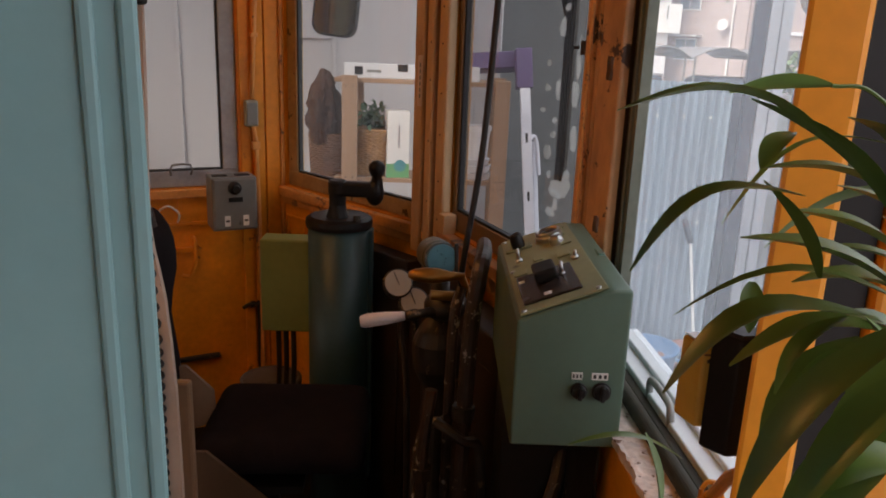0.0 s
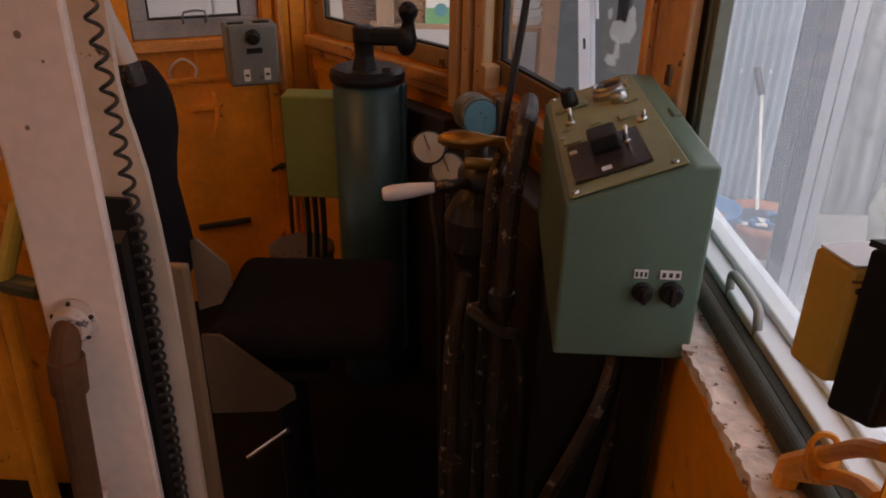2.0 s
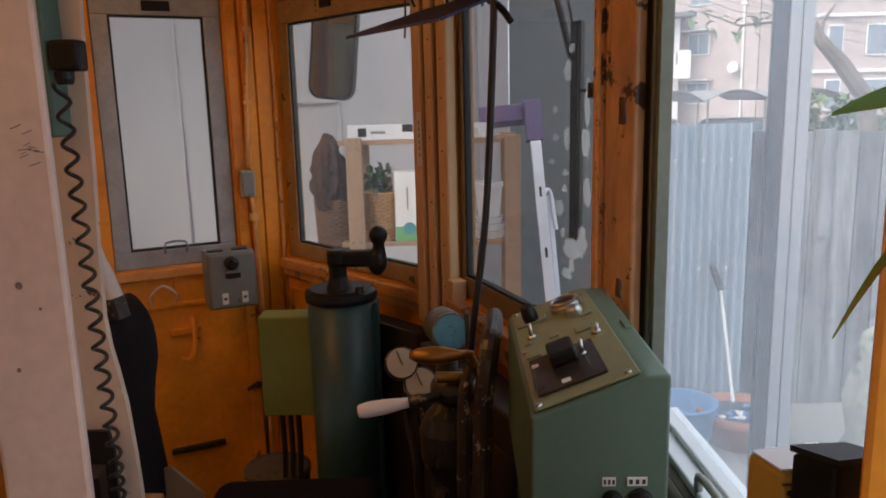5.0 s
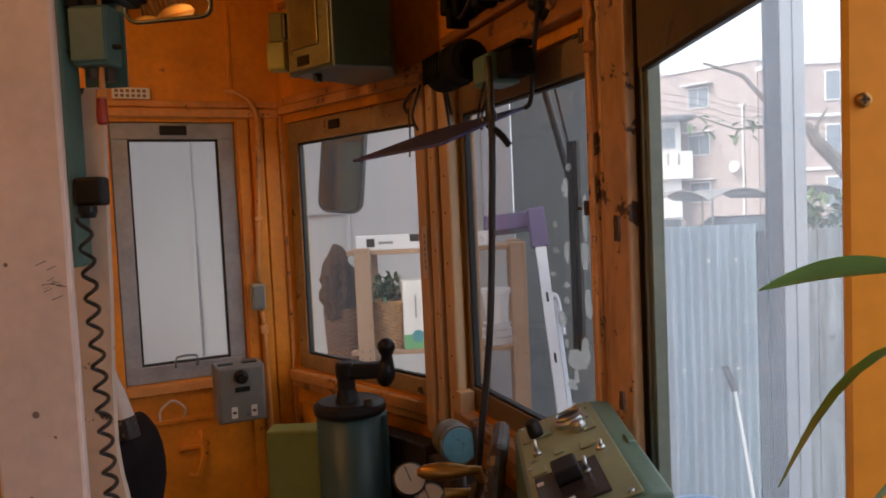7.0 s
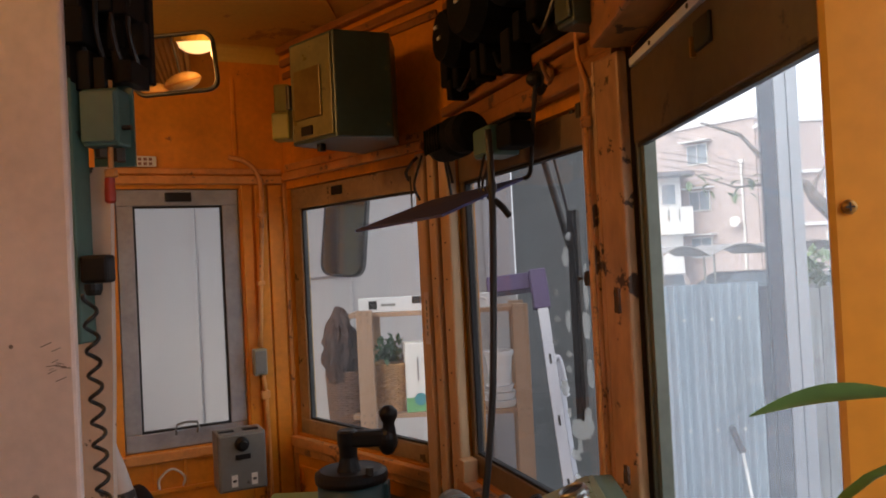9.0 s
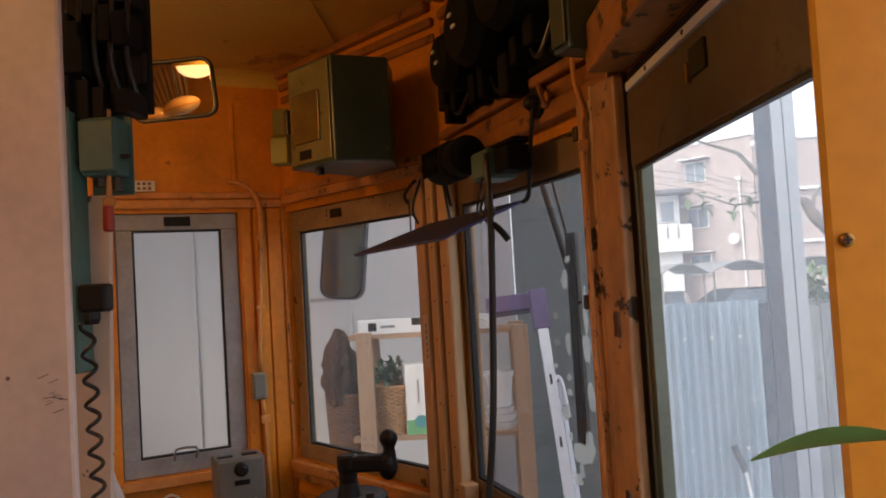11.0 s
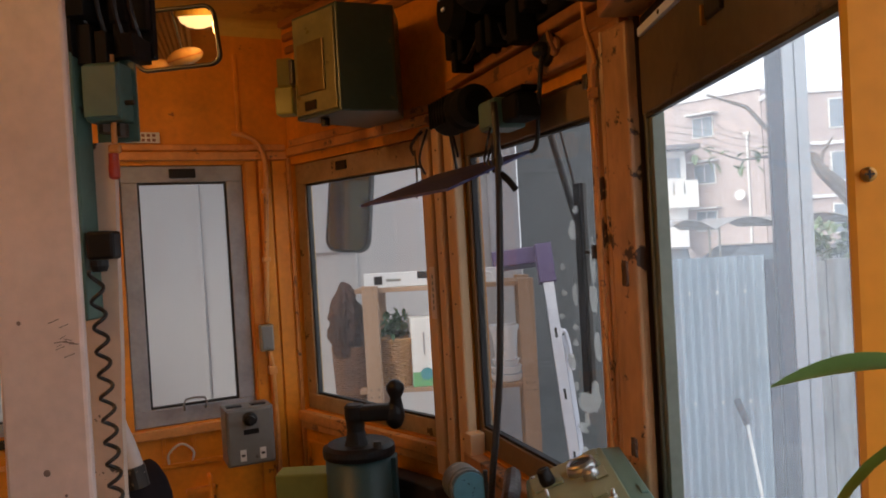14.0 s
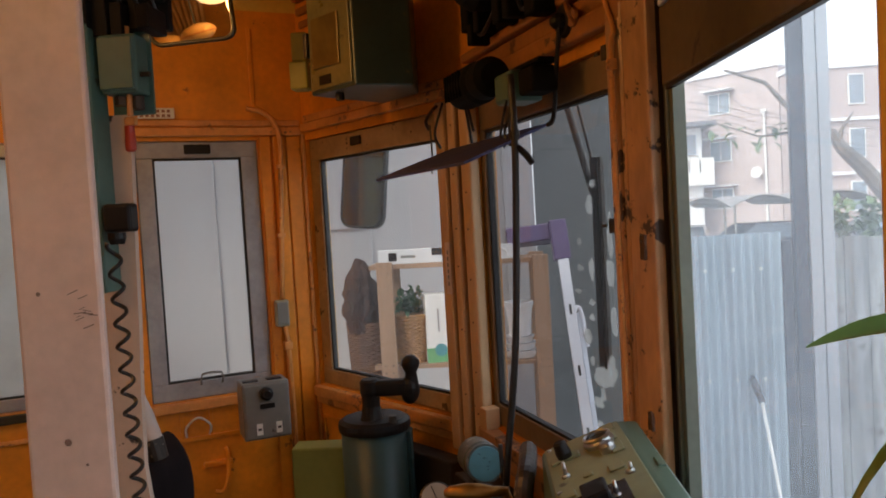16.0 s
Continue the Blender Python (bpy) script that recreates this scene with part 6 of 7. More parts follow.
part("crook", tube(bmesh.new(), [(0.60, 3.68, 1.02), (0.605, 3.68, 1.08), (0.625, 3.69, 1.10), (0.645, 3.70, 1.05), (0.665, 3.69, 0.9)], 0.010), ALU, ld)
for z in (0.55, 0.8, 1.05, 1.3, 1.6, 1.9):
    part("slot", boxes(((-0.006, -0.002, z), (0.006, 0.0, z + 0.05)), m=lm1), INK, ld)

# outside mirror and wiper of the tram
om = thing("door_mirror", "black-backed oval outside mirror on a bracket", "mirror", pose(0, 0, 0))
mm2 = pose(-0.285, 2.93, 1.735, 86, 5, -14)
bm = prism(bmesh.new(), roundrect(0.185, 0.36, 0.05), -0.03, 0.0)
bmesh.ops.transform(bm, matrix=mm2, verts=bm.verts)
part("shell", bm, BLACK, om)
bm = prism(bmesh.new(), roundrect(0.165, 0.34, 0.045), 0.0005, 0.003)
bmesh.ops.transform(bm, matrix=mm2, verts=bm.verts)
# the dark olive reflection is put into the glass tint
part("mirror_glass", bm, mat("reflection_tinted_mirror", (0.14, 0.15, 0.11), 0.08, metal=1.0, vary=0.2, bump=0), om, "mirror glass tinted like its dark olive reflection")
bm = tube(bmesh.new(), [(-0.285, 2.95, 1.85), (-0.30, 2.88, 2.0), (-0.32, 2.74, 2.1)], 0.010)
part("bracket", bm, BLACK, om)
wp = thing("wiper", "black windscreen wiper resting on the glass", "wiper", MM)
part("blade", boxes(((0.506, 0.080, 1.213), (0.534, 0.094, 1.697)), bevel=0.002), SEAL, wp)
part("blade_spine", boxes(((0.5345, 0.082, 1.213), (0.546, 0.092, 1.697)), bevel=0.002), STEEL, wp, "grey metal blade spine")
part("arm", rod(bmesh.new(), (0.355, 0.095, 1.90), (0.512, 0.088, 1.60), 0.009), STEEL, wp, "grey wiper arm")
part("arm_rod", rod(bmesh.new(), (0.41, 0.095, 1.90), (0.518, 0.088, 1.66), 0.004), STEEL, wp)
# peeling white film on the middle pane
FILM = glass("peeling_film_sheet", 0.4, (0.95, 0.95, 0.93), 0.30, (0.80, 0.80, 0.77))
random.seed(21)
pf = thing("peeling_film", "white flakes of peeling film on the middle pane", "film", MM)
blobs = [(0.580, 1.590, 0.016, 0.019), (0.576, 1.458, 0.013, 0.023), (0.528, 1.514, 0.012, 0.007), (0.528, 1.456, 0.013, 0.008), (0.5145, 1.403, 0.012, 0.007), (0.573, 1.384, 0.013, 0.007), (0.569, 1.350, 0.012, 0.007), (0.547, 1.307, 0.021, 0.015), (0.657, 1.350, 0.013, 0.026), (0.610, 1.226, 0.038, 0.022), (0.640, 1.252, 0.020, 0.030), (0.581, 1.169, 0.022, 0.012), (0.600, 1.190, 0.010, 0.016), (0.655, 1.52, 0.010, 0.045), (0.652, 1.45, 0.014, 0.030), (0.595, 1.636, 0.011, 0.008), (0.562, 1.255, 0.010, 0.010), (0.590, 1.112, 0.016, 0.020)]
for k, (u, z, ru, rz) in enumerate(blobs):
    n_ = 22
    bm = bmesh.new()
    vs = []
    for q in range(n_):
        a = 2 * math.pi * q / n_
        g = 1.0 + 0.55 * noise.noise(Vector((1.3 * math.cos(a), 1.3 * math.sin(a), k * 3.1))) + 0.25 * noise.noise(Vector((3.5 * math.cos(a), 3.5 * math.sin(a), k * 5.7)))
        vs.append(bm.verts.new((u + ru * g * math.cos(a), 0.0325, z + rz * g * math.sin(a))))
    f = bm.faces.new(vs)
    ex = bmesh.ops.extrude_face_region(bm, geom=[f])
    bmesh.ops.translate(bm, verts=[g for g in ex["geom"] if isinstance(g, bmesh.types.BMVert)], vec=(0, 0.0006, 0))
    part("flake", bm, FILM, pf)

# fence
# aluminium sliding screen frame outside, between the cab and the fence
sf = thing("aluminium_screen_post", "pale aluminium screen post with a dark grey edge", "post", pose(1.47, 3.0, 0, 0, 0, -8))
part("edge_channel", boxes(((-0.056, 0.004, GZ), (-0.001, 0.05, 3.4)), bevel=0.003), mat("dark_grey_bar", (0.035, 0.045, 0.06), 0.4, vary=0.12), sf, "dark grey bar along the left edge")
WEATHERED = mat("weathered_aluminium", (0.31, 0.35, 0.39), 0.45, vary=0.08, scale=4, metal=0.1)
part("stile", boxes(((0.0, -0.006, GZ), (0.043, 0.05, 3.4)), bevel=0.003), WEATHERED, sf)
part("stile", boxes(((0.047, -0.006, GZ), (0.090, 0.05, 3.4)), bevel=0.003), WEATHERED, sf)
part("web", boxes(((0.0432, 0.004, GZ), (0.0468, 0.05, 3.4))), SEAL, sf, "dark joint between the stiles")
fc = thing("corrugated_fence", "weathered galvanised corrugated sheet fence", "fence", pose(0, 5.5, 0))
bm = bmesh.new()
x0, x1, N = 1.30, 2.30, 240
cols = []
for i in range(N + 1):
    x = x0 + (x1 - x0) * i / N
    y = 0.020 * math.sin(2 * math.pi * (x - x0) / 0.066)
    cols.append([bm.verts.new((x, y, z)) for z in (GZ, 0.3, 1.335)])
for a, b in zip(cols, cols[1:]):
    for k in range(2):
        bm.faces.new((a[k], b[k], b[k + 1], a[k + 1]))
ex = bmesh.ops.extrude_face_region(bm, geom=list(bm.faces))
bmesh.ops.translate(bm, verts=[g for g in ex["geom"] if isinstance(g, bmesh.types.BMVert)], vec=(0, 0.002, 0))
part("sheet", bm, CORR, fc)
for x in (1.5475, 1.7455, 1.9435, 2.1415):
    for z in (1.08, 0.28):
        part("rivet", lathe(bmesh.new(), [(0.013, 0), (0.008, 0.006)], pose(x, -0.021, z, 90), 10), LABEL, fc)
part("fence_post", boxes(((2.305, 0.0, GZ), (2.40, 0.06, 1.27)), bevel=0.003), mat("dark_old_post", (0.05, 0.055, 0.065), 0.8, vary=0.3), fc, "dark old fence post")
wf = thing("board_fence", "weathered grey upright board fence", "fence", pose(0, 5.5, 0))
for i in range(22):
    x = 2.41 + i * 0.165
    part("board", boxes(((x, random.uniform(0, 0.015), GZ), (x + 0.16, 0.035, 1.265 + random.uniform(-0.02, 0.02))), bevel=0.003), OLDWOOD, wf)
# mop
mp = thing("mop", "dark-gripped mop leaning on the corrugated fence", "mop", pose(0, 0, 0))
part("shaft", rod(bmesh.new(), (2.05, 4.95, -0.55), (2.072, 5.36, 0.14), 0.011), LABEL, mp)
part("grip", rod(bmesh.new(), (2.072, 5.36, 0.14), (2.03, 5.44, 0.31), 0.024), mat("dark_grip", (0.03, 0.035, 0.04), 0.5), mp, "dark grip")
# tub stands in for a blue reflection on the window pane
tubb = thing("blue_tub", "blue tub in place of the blue reflection on the pane", "tub", pose(1.64, 4.75, GZ))
part("tub", lathe(bmesh.new(), [(0.17, 0.0), (0.215, 0.33), (0.23, 0.335), (0.23, 0.35), (0.205, 0.35), (0.165, 0.03)], None, 28), BLUE, tubb, smooth=True)
tpot = thing("terracotta_pot", "terracotta pot full of water beside the tub", "pot", pose(2.06, 4.85, GZ))
part("pot", lathe(bmesh.new(), [(0.17, 0.0), (0.25, 0.19), (0.29, 0.195), (0.29, 0.25), (0.26, 0.25), (0.23, 0.19)], None, 28), TERRA, tpot, smooth=True)
part("water", lathe(bmesh.new(), [(0.236, 0.20), (0.236, 0.205)], None, 24), mat("pot_water", (0.05, 0.08, 0.12), 0.08, vary=0.2), tpot)
random.seed(41)
# white and blue specks dotted over the water
for i in range(22):
    a, r = random.uniform(0, 6.28), random.uniform(0.0, 0.2)
    bm = bmesh.new()
    ball(bm, (r * math.cos(a), r * math.sin(a), 0.215), random.uniform(0.012, 0.03), 8, (1, 1, 0.5))
    part("pebble", bm, LABEL if i % 2 else BLUE, tpot)
# garden statue, plain
st = bmesh.new()
lathe(st, [(0.13, 0.0), (0.15, 0.08), (0.11, 0.16), (0.14, 0.30), (0.16, 0.42), (0.12, 0.58), (0.06, 0.66), (0.09, 0.75), (0.075, 0.84), (0.02, 0.88)], pose(2.78, 4.6, GZ), 20)
for v in st.verts:
    v.co += Vector(noise.noise_vector(v.co * 12)) * 0.016
tagged(part("garden_statue", st, mat("mossy_grey_stone", (0.24, 0.25, 0.22), 0.85, vary=0.3, scale=9, bump=0.6, wear=(0.10, 0.13, 0.07), wear_at=0.58, wear_scale=12), smooth=True), "small pale stone garden statue", "statue")

# apartment building and street
FA, FB = (10.2, 43.8), (14.81, 39.09)
ap = thing("apartment_building", "pinkish brick three-storey apartment building", "building", along(FA, FB)[0])
part("wall", boxes(((-3.0, 0, GZ), (6.85, 9, 8.1)), bevel=0.02), BRICK, ap)
part("parapet", boxes(((-3.1, -0.12, 8.1), (6.95, 9.1, 8.35)), bevel=0.02), CONCRETE, ap)
part("roof_vent", rod(bmesh.new(), (3.41, 0.3, 8.35), (3.41, 0.3, 8.75), 0.17, n=12), CONCRETE, ap, "small rooftop ventilator")
part("vent_cap", rod(bmesh.new(), (3.41, 0.3, 8.75), (3.41, 0.3, 8.9), 0.25, n=12), CONCRETE, ap)
for z in (6.09, 3.60, 1.10):
    for u in (3.08, -0.6):
        wn_ = part("window", boxes(((u, -0.08, z), (u + 1.2, -0.002, z + 1.1)), bevel=0.01), LABEL, ap)
        for a in (0.05, 0.625):
            part("pane", boxes(((u + a, -0.1, z + 0.06), (u + a + 0.525, -0.081, z + 1.04))), DARKGLASS, wn_)
        part("hood", boxes(((u - 0.18, -0.6, z + 1.20), (u + 1.45, -0.002, z + 1.27))), CONCRETE, ap)
part("drain_pipe", rod(bmesh.new(), (6.1, -0.1, GZ), (6.1, -0.1, 5.95), 0.06), LABEL, ap)
part("pipe_cap", boxes(((5.95, -0.2, 5.9), (6.25, -0.03, 6.05))), LABEL, ap)
part("satellite_dish", lathe(bmesh.new(), [(0.05, 0.0), (0.20, 0.02), (0.28, 0.07)], pose(5.76, -0.35, 2.88, 80), 24), LABEL, ap, "round white satellite dish")
part("dish_bracket", rod(bmesh.new(), (5.76, -0.3, 2.88), (5.76, 0.0, 2.7), 0.03), STEEL, ap)
bl = thing("apartment_block", "brick apartment block with balconies and windows", "building", pose(15.05, 37.3, 0))
part("wall", boxes(((0, 0, GZ), (14, 9, 7.5)), bevel=0.02), BRICK, bl)
part("parapet", boxes(((-0.1, -0.1, 7.5), (14.1, 9.1, 7.75)), bevel=0.02), CONCRETE, bl)
for z in (5.75, 3.2, 0.7):
    for u, wd in ((0.35, 0.45), (2.5, 0.75), (4.3, 1.5), (7.0, 1.5)):
        wn_ = part("window", boxes(((u, -0.08, z), (u + wd, -0.002, z + 1.45)), bevel=0.01), LABEL, bl)
        part("pane", boxes(((u + 0.06, -0.1, z + 0.07), (u + wd - 0.06, -0.081, z + 1.38))), DARKGLASS, wn_)
    part("band", boxes(((-0.05, -0.15, z - 0.75), (14.0, -0.002, z - 0.6))), CONCRETE, bl)
hs = thing("neighbour_house", "white house with balcony and grey roof", "house", pose(8.6, 40.4, GZ))
part("wall", boxes(((0, 0, 0), (2.95, 5, 6.2)), bevel=0.02), CONCRETE, hs)
part("balcony", boxes(((-0.3, -0.5, 3.2), (3.4, -0.35, 4.62)), bevel=0.02), LABEL, hs)
part("balcony_floor", boxes(((-0.3, -0.35, 3.2), (3.4, -0.002, 3.3))), CONCRETE, hs)
for k in range(2):
    part("balcony_slot", boxes(((2.1 + 0.55 * k, -0.52, 3.9), (2.17 + 0.55 * k, -0.501, 4.5))), GREYBOX, hs)
part("roof", boxes(((-0.5, -0.9, 6.2), (3.5, 5.4, 6.45)), bevel=0.06), mat("grey_roof_tiles", (0.14, 0.14, 0.15), 0.7), hs)
for x in (0.4, 1.9):
    wn_ = part("window", boxes(((x, -0.05, 4.75), (x + 0.8, -0.002, 5.9)), bevel=0.01), LABEL, hs)
    part("pane", boxes(((x + 0.06, -0.07, 4.8), (x + 0.74, -0.051, 5.85))), DARKGLASS, wn_)
cp = thing("carport", "arched brown carport roofs in front of the building", "carport", pose(6.2, 24.0, 0))
POLY = mat("brown_polycarbonate", (0.20, 0.19, 0.18), 0.4)
for u, wd, rise in ((-2.4, 2.3, 0.36), (0.0, 1.55, 0.33), (1.62, 2.0, 0.33), (3.70, 2.3, 0.33)):
    bm = bmesh.new()
    for i in range(10):
        t0, t1 = i / 10, (i + 1) / 10
        za, zb = (1.35 + rise * math.sin(math.pi * t) for t in (t0, t1))
        v = [bm.verts.new(q) for q in ((u + wd * t0, 0, za), (u + wd * t1, 0, zb), (u + wd * t1, 4.0, zb), (u + wd * t0, 4.0, za), (u + wd * t0, 0, za + 0.03), (u + wd * t1, 0, zb + 0.03), (u + wd * t1, 4.0, zb + 0.03), (u + wd * t0, 4.0, za + 0.03))]
        for f in ((0, 1, 2, 3), (4, 7, 6, 5), (0, 4, 5, 1), (2, 6, 7, 3)):
            bm.faces.new([v[k] for k in f])
    part("roof", bm, POLY, cp)
    for i in range(5):
        t = (i + 0.5) / 5
        part("rib", boxes(((u + wd * t - 0.015, -0.02, 1.33 + rise * math.sin(math.pi * t)), (u + wd * t + 0.015, 4.0, 1.352 + rise * math.sin(math.pi * t)))), GREYBOX, cp)
    for x in (u + 0.12, u + wd - 0.12):
        part("column", rod(bmesh.new(), (x, 0.2, GZ), (x, 0.2, 1.40), 0.035), GREYBOX, cp)
def car(x, y, rz, material, label):
    c = thing("parked_car", label, "car", pose(x, y, GZ, 0, 0, rz), group="cars under the carport")
    bm = bmesh.new()
    side = [(-2.0, 0.35), (2.0, 0.35), (2.05, 0.75), (1.75, 0.95), (0.95, 1.02), (-1.85, 1.05), (-2.05, 0.85)]
    va = [[bm.verts.new((sx, y_, z_)) for y_, z_ in side] for sx in (-0.85, 0.85)]
    bm.faces.new(va[0])
    bm.faces.new(va[1][::-1])
    for i in range(7):
        bm.faces.new((va[0][i], va[1][i], va[1][(i + 1) % 7], va[0][(i + 1) % 7]))
    bmesh.ops.recalc_face_normals(bm, faces=bm.faces)
    part("body", bevelled(bm, 0.07), material, c)
    bm = bmesh.new()
    top = [(-1.75, 1.0, 0.80), (-1.35, 1.52, 0.62), (0.15, 1.55, 0.62), (0.95, 1.0, 0.78)]
    va = [[bm.verts.new((sx * w_, y_, z_)) for y_, z_, w_ in top] for sx in (-1, 1)]
    bm.faces.new(va[0])
    bm.faces.new(va[1][::-1])
    for i in range(4):
        bm.faces.new((va[0][i], va[1][i], va[1][(i + 1) % 4], va[0][(i + 1) % 4]))
    bmesh.ops.recalc_face_normals(bm, faces=bm.faces)
    part("glasshouse", bevelled(bm, 0.05), DARKGLASS, c, "dark car windows")
    part("roof", boxes(((-0.60, -1.30, 1.54), (0.60, 0.12, 1.575)), bevel=0.015), material, c)
    for sx in (-0.45, 0.45):
        part("headlight", boxes(((sx - 0.18, 1.93, 0.70), (sx + 0.18, 2.07, 0.82)), bevel=0.03), LABEL, c)
    for sx in (-0.8, 0.8):
        for sy in (-1.25, 1.25):
            wh = part("wheel", rod(bmesh.new(), (sx - 0.1, sy, 0.31), (sx + 0.1, sy, 0.31), 0.31), SEAL, c)
            part("rim", rod(bmesh.new(), (sx - 0.11, sy, 0.31), (sx + 0.11, sy, 0.31), 0.18), ALU, wh)
    return c
car(6.7, 25.6, 160, mat("silver_car_paint", (0.5, 0.52, 0.55), 0.3, metal=0.4), "silver car parked under the carport")
car(8.9, 26.0, 110, mat("dark_car_paint", (0.06, 0.065, 0.08), 0.25), "dark car parked under the carport")
car(13.0, 26.4, 80, mat("grey_car_paint", (0.2, 0.21, 0.22), 0.25), "grey car parked beyond the carport")
wl = thing("overhead_wires", "thin black street wires strung past the building", "wires", Matrix.Identity(4))
for za, zb, y in ((2.62, 2.26, 9.0), (2.74, 2.40, 9.2), (2.80, 2.47, 9.1), (3.10, 2.56, 9.4)):
    part("wire", tube(bmesh.new(), [(-4.0, y, za + 1.1), (2.45, y, za), (3.85, y, zb), (9.0, y, zb - 0.9)], 0.003, 6, 4), STEEL, wl)
# hedge and branch
random.seed(31)
hd = bmesh.new()
for i in range(2600):
    p = Vector((random.uniform(4.0, 8.2), random.uniform(8.7, 9.3), random.uniform(0.3, 1.46)))
    d = Vector((random.uniform(-1, 1), random.uniform(-1, 1), random.uniform(-0.3, 1))).normalized() * 0.15
    leaf_mesh(hd, p, p + d, 0.10, 0.1, 2)
tagged(part("hedge", hd, mat("hedge_leaf", (0.12, 0.18, 0.08), 0.6, vary=0.4)), "clipped green hedge behind the fence", "hedge", kind="stuff")
tr = thing("bare_tree", "nearly bare grey tree behind the fence", "tree", pose(4.35, 8.0, GZ))
BARK = mat("grey_bark", (0.16, 0.14, 0.12), 0.9, vary=0.3)
def limb(points, r0, r1):
    bm = bmesh.new()
    for k, (a, b) in enumerate(zip(points, points[1:])):
        ra, rb = (r0 + (r1 - r0) * q / (len(points) - 1) for q in (k, k + 1))
        rod(bm, a, b, ra, rb, 8)
        ball(bm, b, rb, 8)
    return bm
part("trunk", limb([(0.3, 0, 0), (0.2, 0, 1.3), (0.0, 0, 2.3), (-0.25, 0, 2.62)], 0.11, 0.085), BARK, tr)
part("limb", limb([(-0.25, 0, 2.62), (-0.48, 0, 2.86), (-0.56, 0, 3.01)], 0.085, 0.05), BARK, tr)
part("limb", limb([(-0.56, 0, 3.01), (-0.93, 0, 3.22), (-1.22, 0, 3.57), (-1.62, 0, 3.72)], 0.04, 0.012), BARK, tr)
part("limb", limb([(-0.5, 0, 2.9), (-0.42, 0.1, 3.05), (-0.30, 0.1, 3.22)], 0.035, 0.008), BARK, tr)
part("twig", limb([(-0.56, 0, 3.01), (-0.9, 0, 3.05), (-1.3, 0, 3.02), (-1.72, 0, 3.18)], 0.02, 0.006), BARK, tr)
bm = bmesh.new()
for i in range(26):
    t = random.random()
    p = Vector((-0.8 - 1.0 * t, random.uniform(-0.1, 0.1), 3.02 + 0.1 * t + random.uniform(-0.12, 0.08)))
    d = Vector((random.uniform(-1, 1), random.uniform(-0.4, 0.4), random.uniform(-1, 0.2))).normalized() * 0.13
    leaf_mesh(bm, p, p + d, 0.07, 0.1, 3)
part("leaves", bm, bpy.data.materials["hedge_leaf"], tr)

# ---- potted plant beside the door ----
random.seed(12)
pt = thing("potted_plant", "green arching long-leaved plant beside the doorway", "plant", Matrix.Identity(4))
part("pot", lathe(bmesh.new(), [(0.09, 0.0), (0.11, 0.55), (0.12, 0.56), (0.12, 0.60), (0.10, 0.60), (0.09, 0.5)], pose(0.50, 0.06, 0), 24), TERRA, pt)
CROWN = Vector((0.415, 0.10, 1.42))
part("stem", tube(bmesh.new(), [(0.50, 0.06, 0.5), (0.49, 0.06, 1.0), (0.44, 0.08, 1.3), CROWN], 0.010), BARK, pt)
part("stem", tube(bmesh.new(), [(0.51, 0.06, 0.5), (0.50, 0.05, 0.9), (0.42, 0.0, 1.15), (0.33, -0.04, 1.36)], 0.007), BARK, pt)
def leaf(root, tip, width, curl, roll=0.0):
    """One long leaf, arching from root to tip."""
    part("leaf", leaf_mesh(bmesh.new(), root, tip, width, curl, 10, roll), LEAF, pt, smooth=True)


leaf((0.374, 0.2, 1.535), (0.316, 0.2, 1.529), 0.0125, 0.05, 48)
part("leaf_stalk", tube(bmesh.new(), [(0.374, 0.2, 1.535), (0.398, 0.2, 1.532), (0.425, 0.19, 1.50), CROWN], 0.0012, 6), LEAF, pt)
leaf((0.43, 0.22, 1.5), (0.322, 0.2, 1.452), 0.007, 0.22)
leaf((0.42, 0.19, 1.48), (0.345, 0.19, 1.44), 0.016, 0.1, 40)
leaf((0.311, 0.183, 1.304), (0.236, 0.171, 1.318), 0.0075, 0.14)
leaf((0.205, -0.142, 1.54), (0.176, -0.142, 1.543), 0.0057, 0.16)
leaf((0.204, -0.139, 1.532), (0.18, -0.142, 1.521), 0.005, 0.22)
leaf((0.218, -0.141, 1.527), (0.195, -0.138, 1.545), 0.0095, 0.08)
leaf((0.32, 0.008, 1.469), (0.263, 0.025, 1.486), 0.0184, 0.1)
leaf((0.343, 0.061, 1.443), (0.255, 0.065, 1.404), 0.0228, 0.22)
leaf((0.357, 0.067, 1.434), (0.286, 0.073, 1.415), 0.0202, 0.16)
leaf((0.307, -0.023, 1.475), (0.249, -0.035, 1.41), 0.016, 0.12)
leaf((0.304, -0.037, 1.466), (0.26, -0.048, 1.417), 0.016, 0.1)
leaf((0.337, 0.026, 1.459), (0.251, 0.053, 1.445), 0.0097, 0.2)
leaf((0.321, 0, 1.459), (0.284, -0.016, 1.406), 0.012, 0.12)
leaf((0.353, 0.059, 1.479), (0.319, 0.071, 1.499), 0.014, 0.1)
leaf((0.355, 0.052, 1.459), (0.334, 0.061, 1.489), 0.012, 0.1)
leaf((0.329, 0.063, 1.444), (0.299, 0.054, 1.411), 0.01, 0.18)
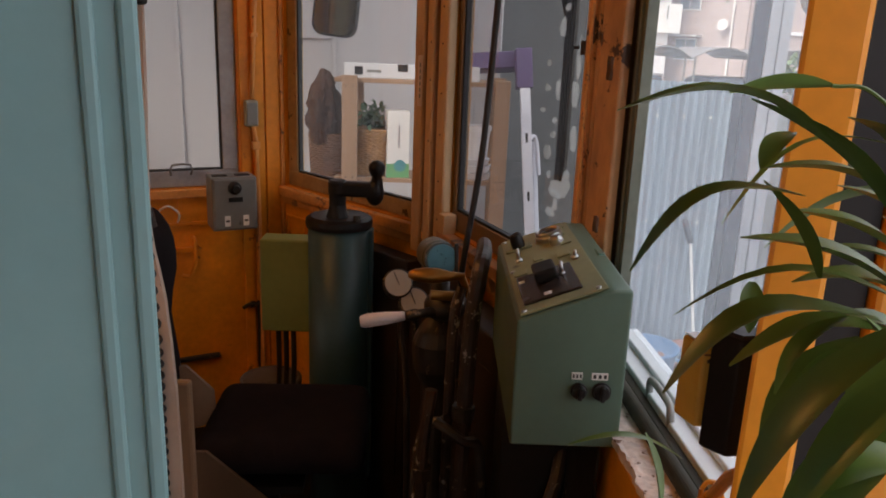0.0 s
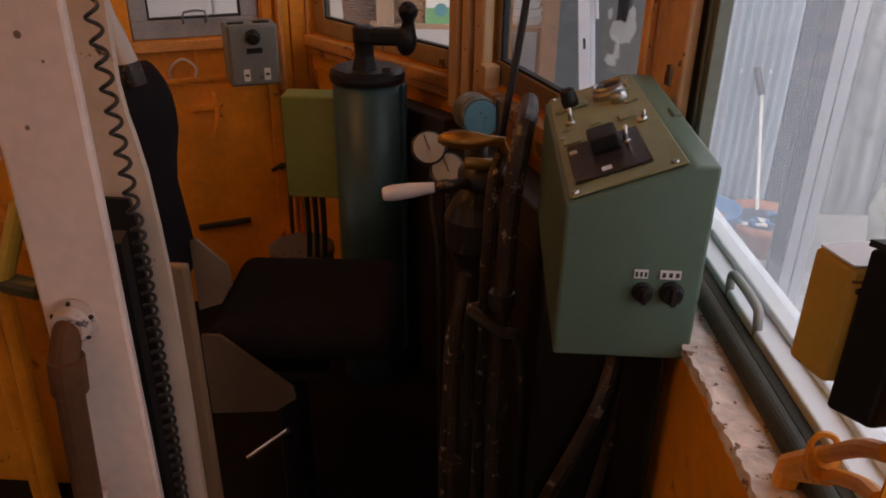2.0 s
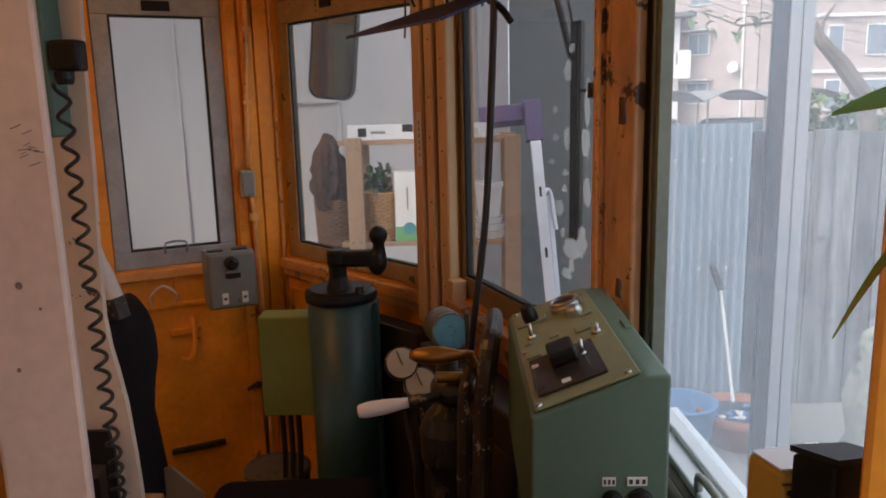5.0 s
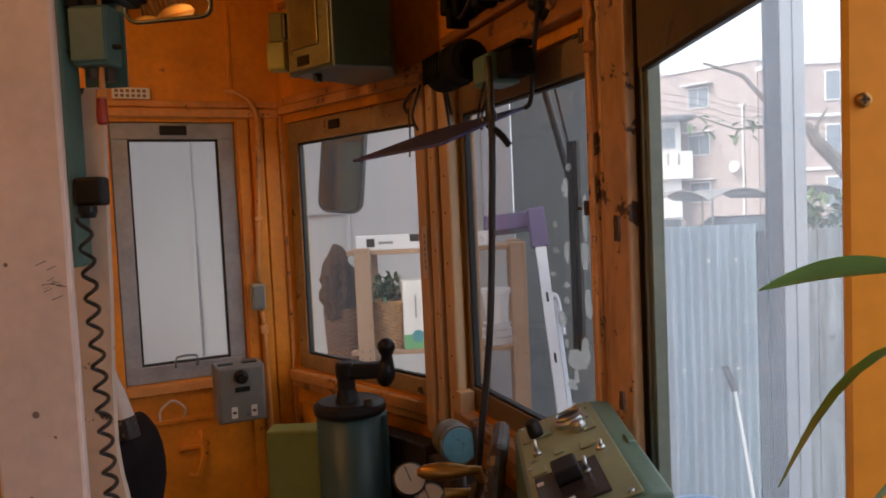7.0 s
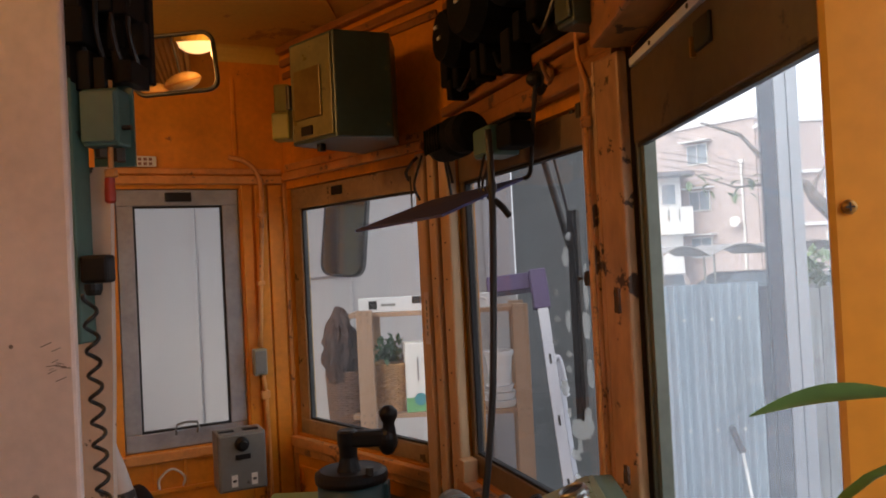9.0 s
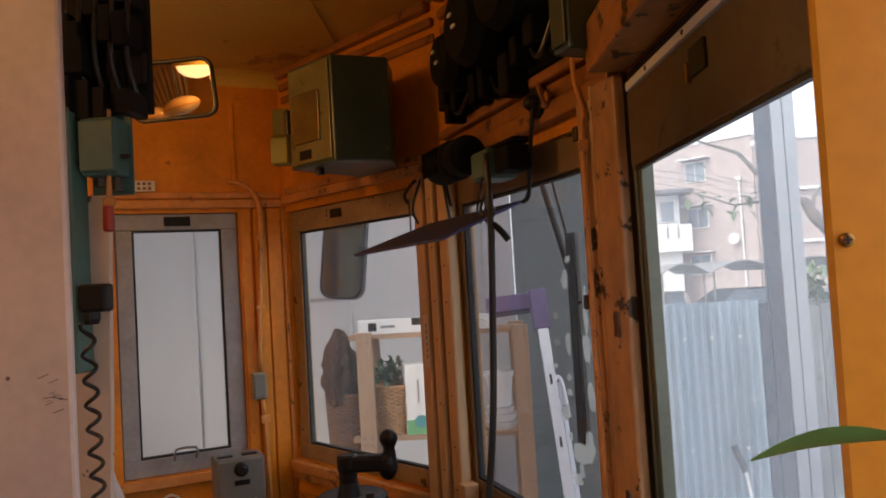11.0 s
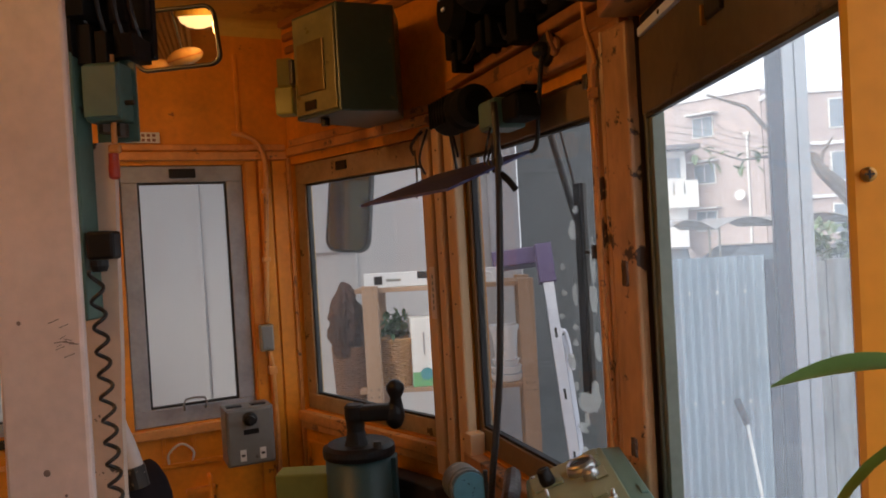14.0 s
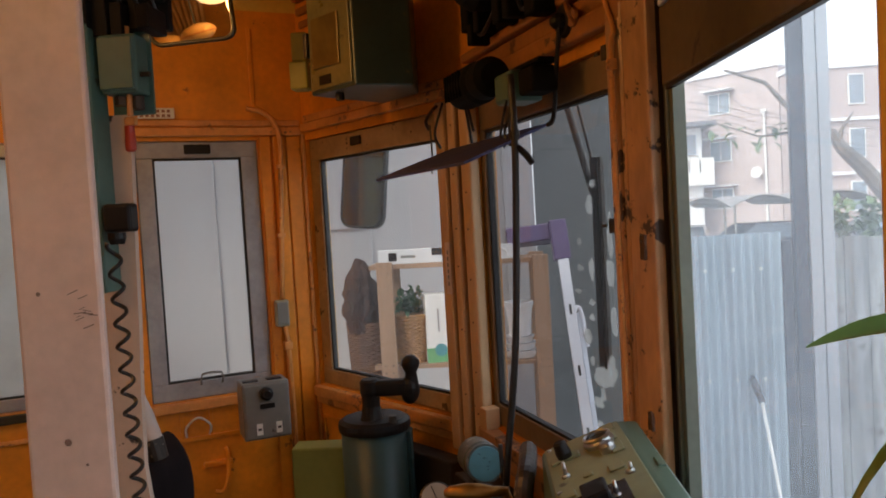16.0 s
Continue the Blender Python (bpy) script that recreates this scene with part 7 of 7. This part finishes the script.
leaf((0.337, 0.036, 1.45), (0.314, 0.025, 1.42), 0.012, 0.15)
leaf((0.365, 0.07, 1.459), (0.319, 0.087, 1.467), 0.011, 0.12)
leaf((0.337, 0.022, 1.446), (0.32, 0.03, 1.474), 0.012, 0.05)
leaf((0.283, 0.005, 1.478), (0.259, 0.004, 1.511), 0.0143, 0.05)
leaf((0.349, 0.082, 1.427), (0.3, 0.06, 1.377), 0.0208, 0.15)
leaf((0.323, 0.003, 1.441), (0.286, -0.022, 1.4), 0.025, 0.12)
leaf((0.343, 0.048, 1.472), (0.296, 0.059, 1.49), 0.0201, 0.08)
leaf((0.303, -0.009, 1.504), (0.255, -0.004, 1.516), 0.0131, 0.12)
leaf((0.266, 0.082, 1.329), (0.256, 0.087, 1.373), 0.012, 0.05)
leaf((0.347, 0.046, 1.427), (0.301, 0.044, 1.418), 0.02, 0.14)
leaf((0.266, 0.003, 1.527), (0.251, -0.012, 1.517), 0.0085, 0.1)
leaf((0.375, 0.083, 1.444), (0.318, 0.094, 1.449), 0.0213, 0.12)
leaf((0.303, -0.039, 1.434), (0.258, -0.045, 1.42), 0.0198, 0.14)
leaf((0.381, 0.129, 1.499), (0.348, 0.127, 1.523), 0.0219, 0.1)
leaf((0.375, 0.075, 1.42), (0.335, 0.082, 1.438), 0.025, 0.1)
leaf((0.349, 0.035, 1.407), (0.325, 0.044, 1.451), 0.0208, 0.06)
leaf((0.318, 0.136, 1.436), (0.309, 0.111, 1.417), 0.0117, 0.05)
leaf((0.348, 0.031, 1.424), (0.313, 0.019, 1.407), 0.0259, 0.12)
# the rest of the crown, out towards the yard
for i in range(26):
    a, e = random.uniform(-1.5, 1.5), random.uniform(-0.5, 0.9)
    root = CROWN + Vector((random.uniform(0.0, 0.04), random.uniform(-0.03, 0.03), random.uniform(-0.05, 0.05)))
    leaf(root, root + 0.16 * Vector((math.cos(a) * math.cos(e), math.sin(a) * math.cos(e), math.sin(e))), random.uniform(0.012, 0.022), random.uniform(0.05, 0.25))
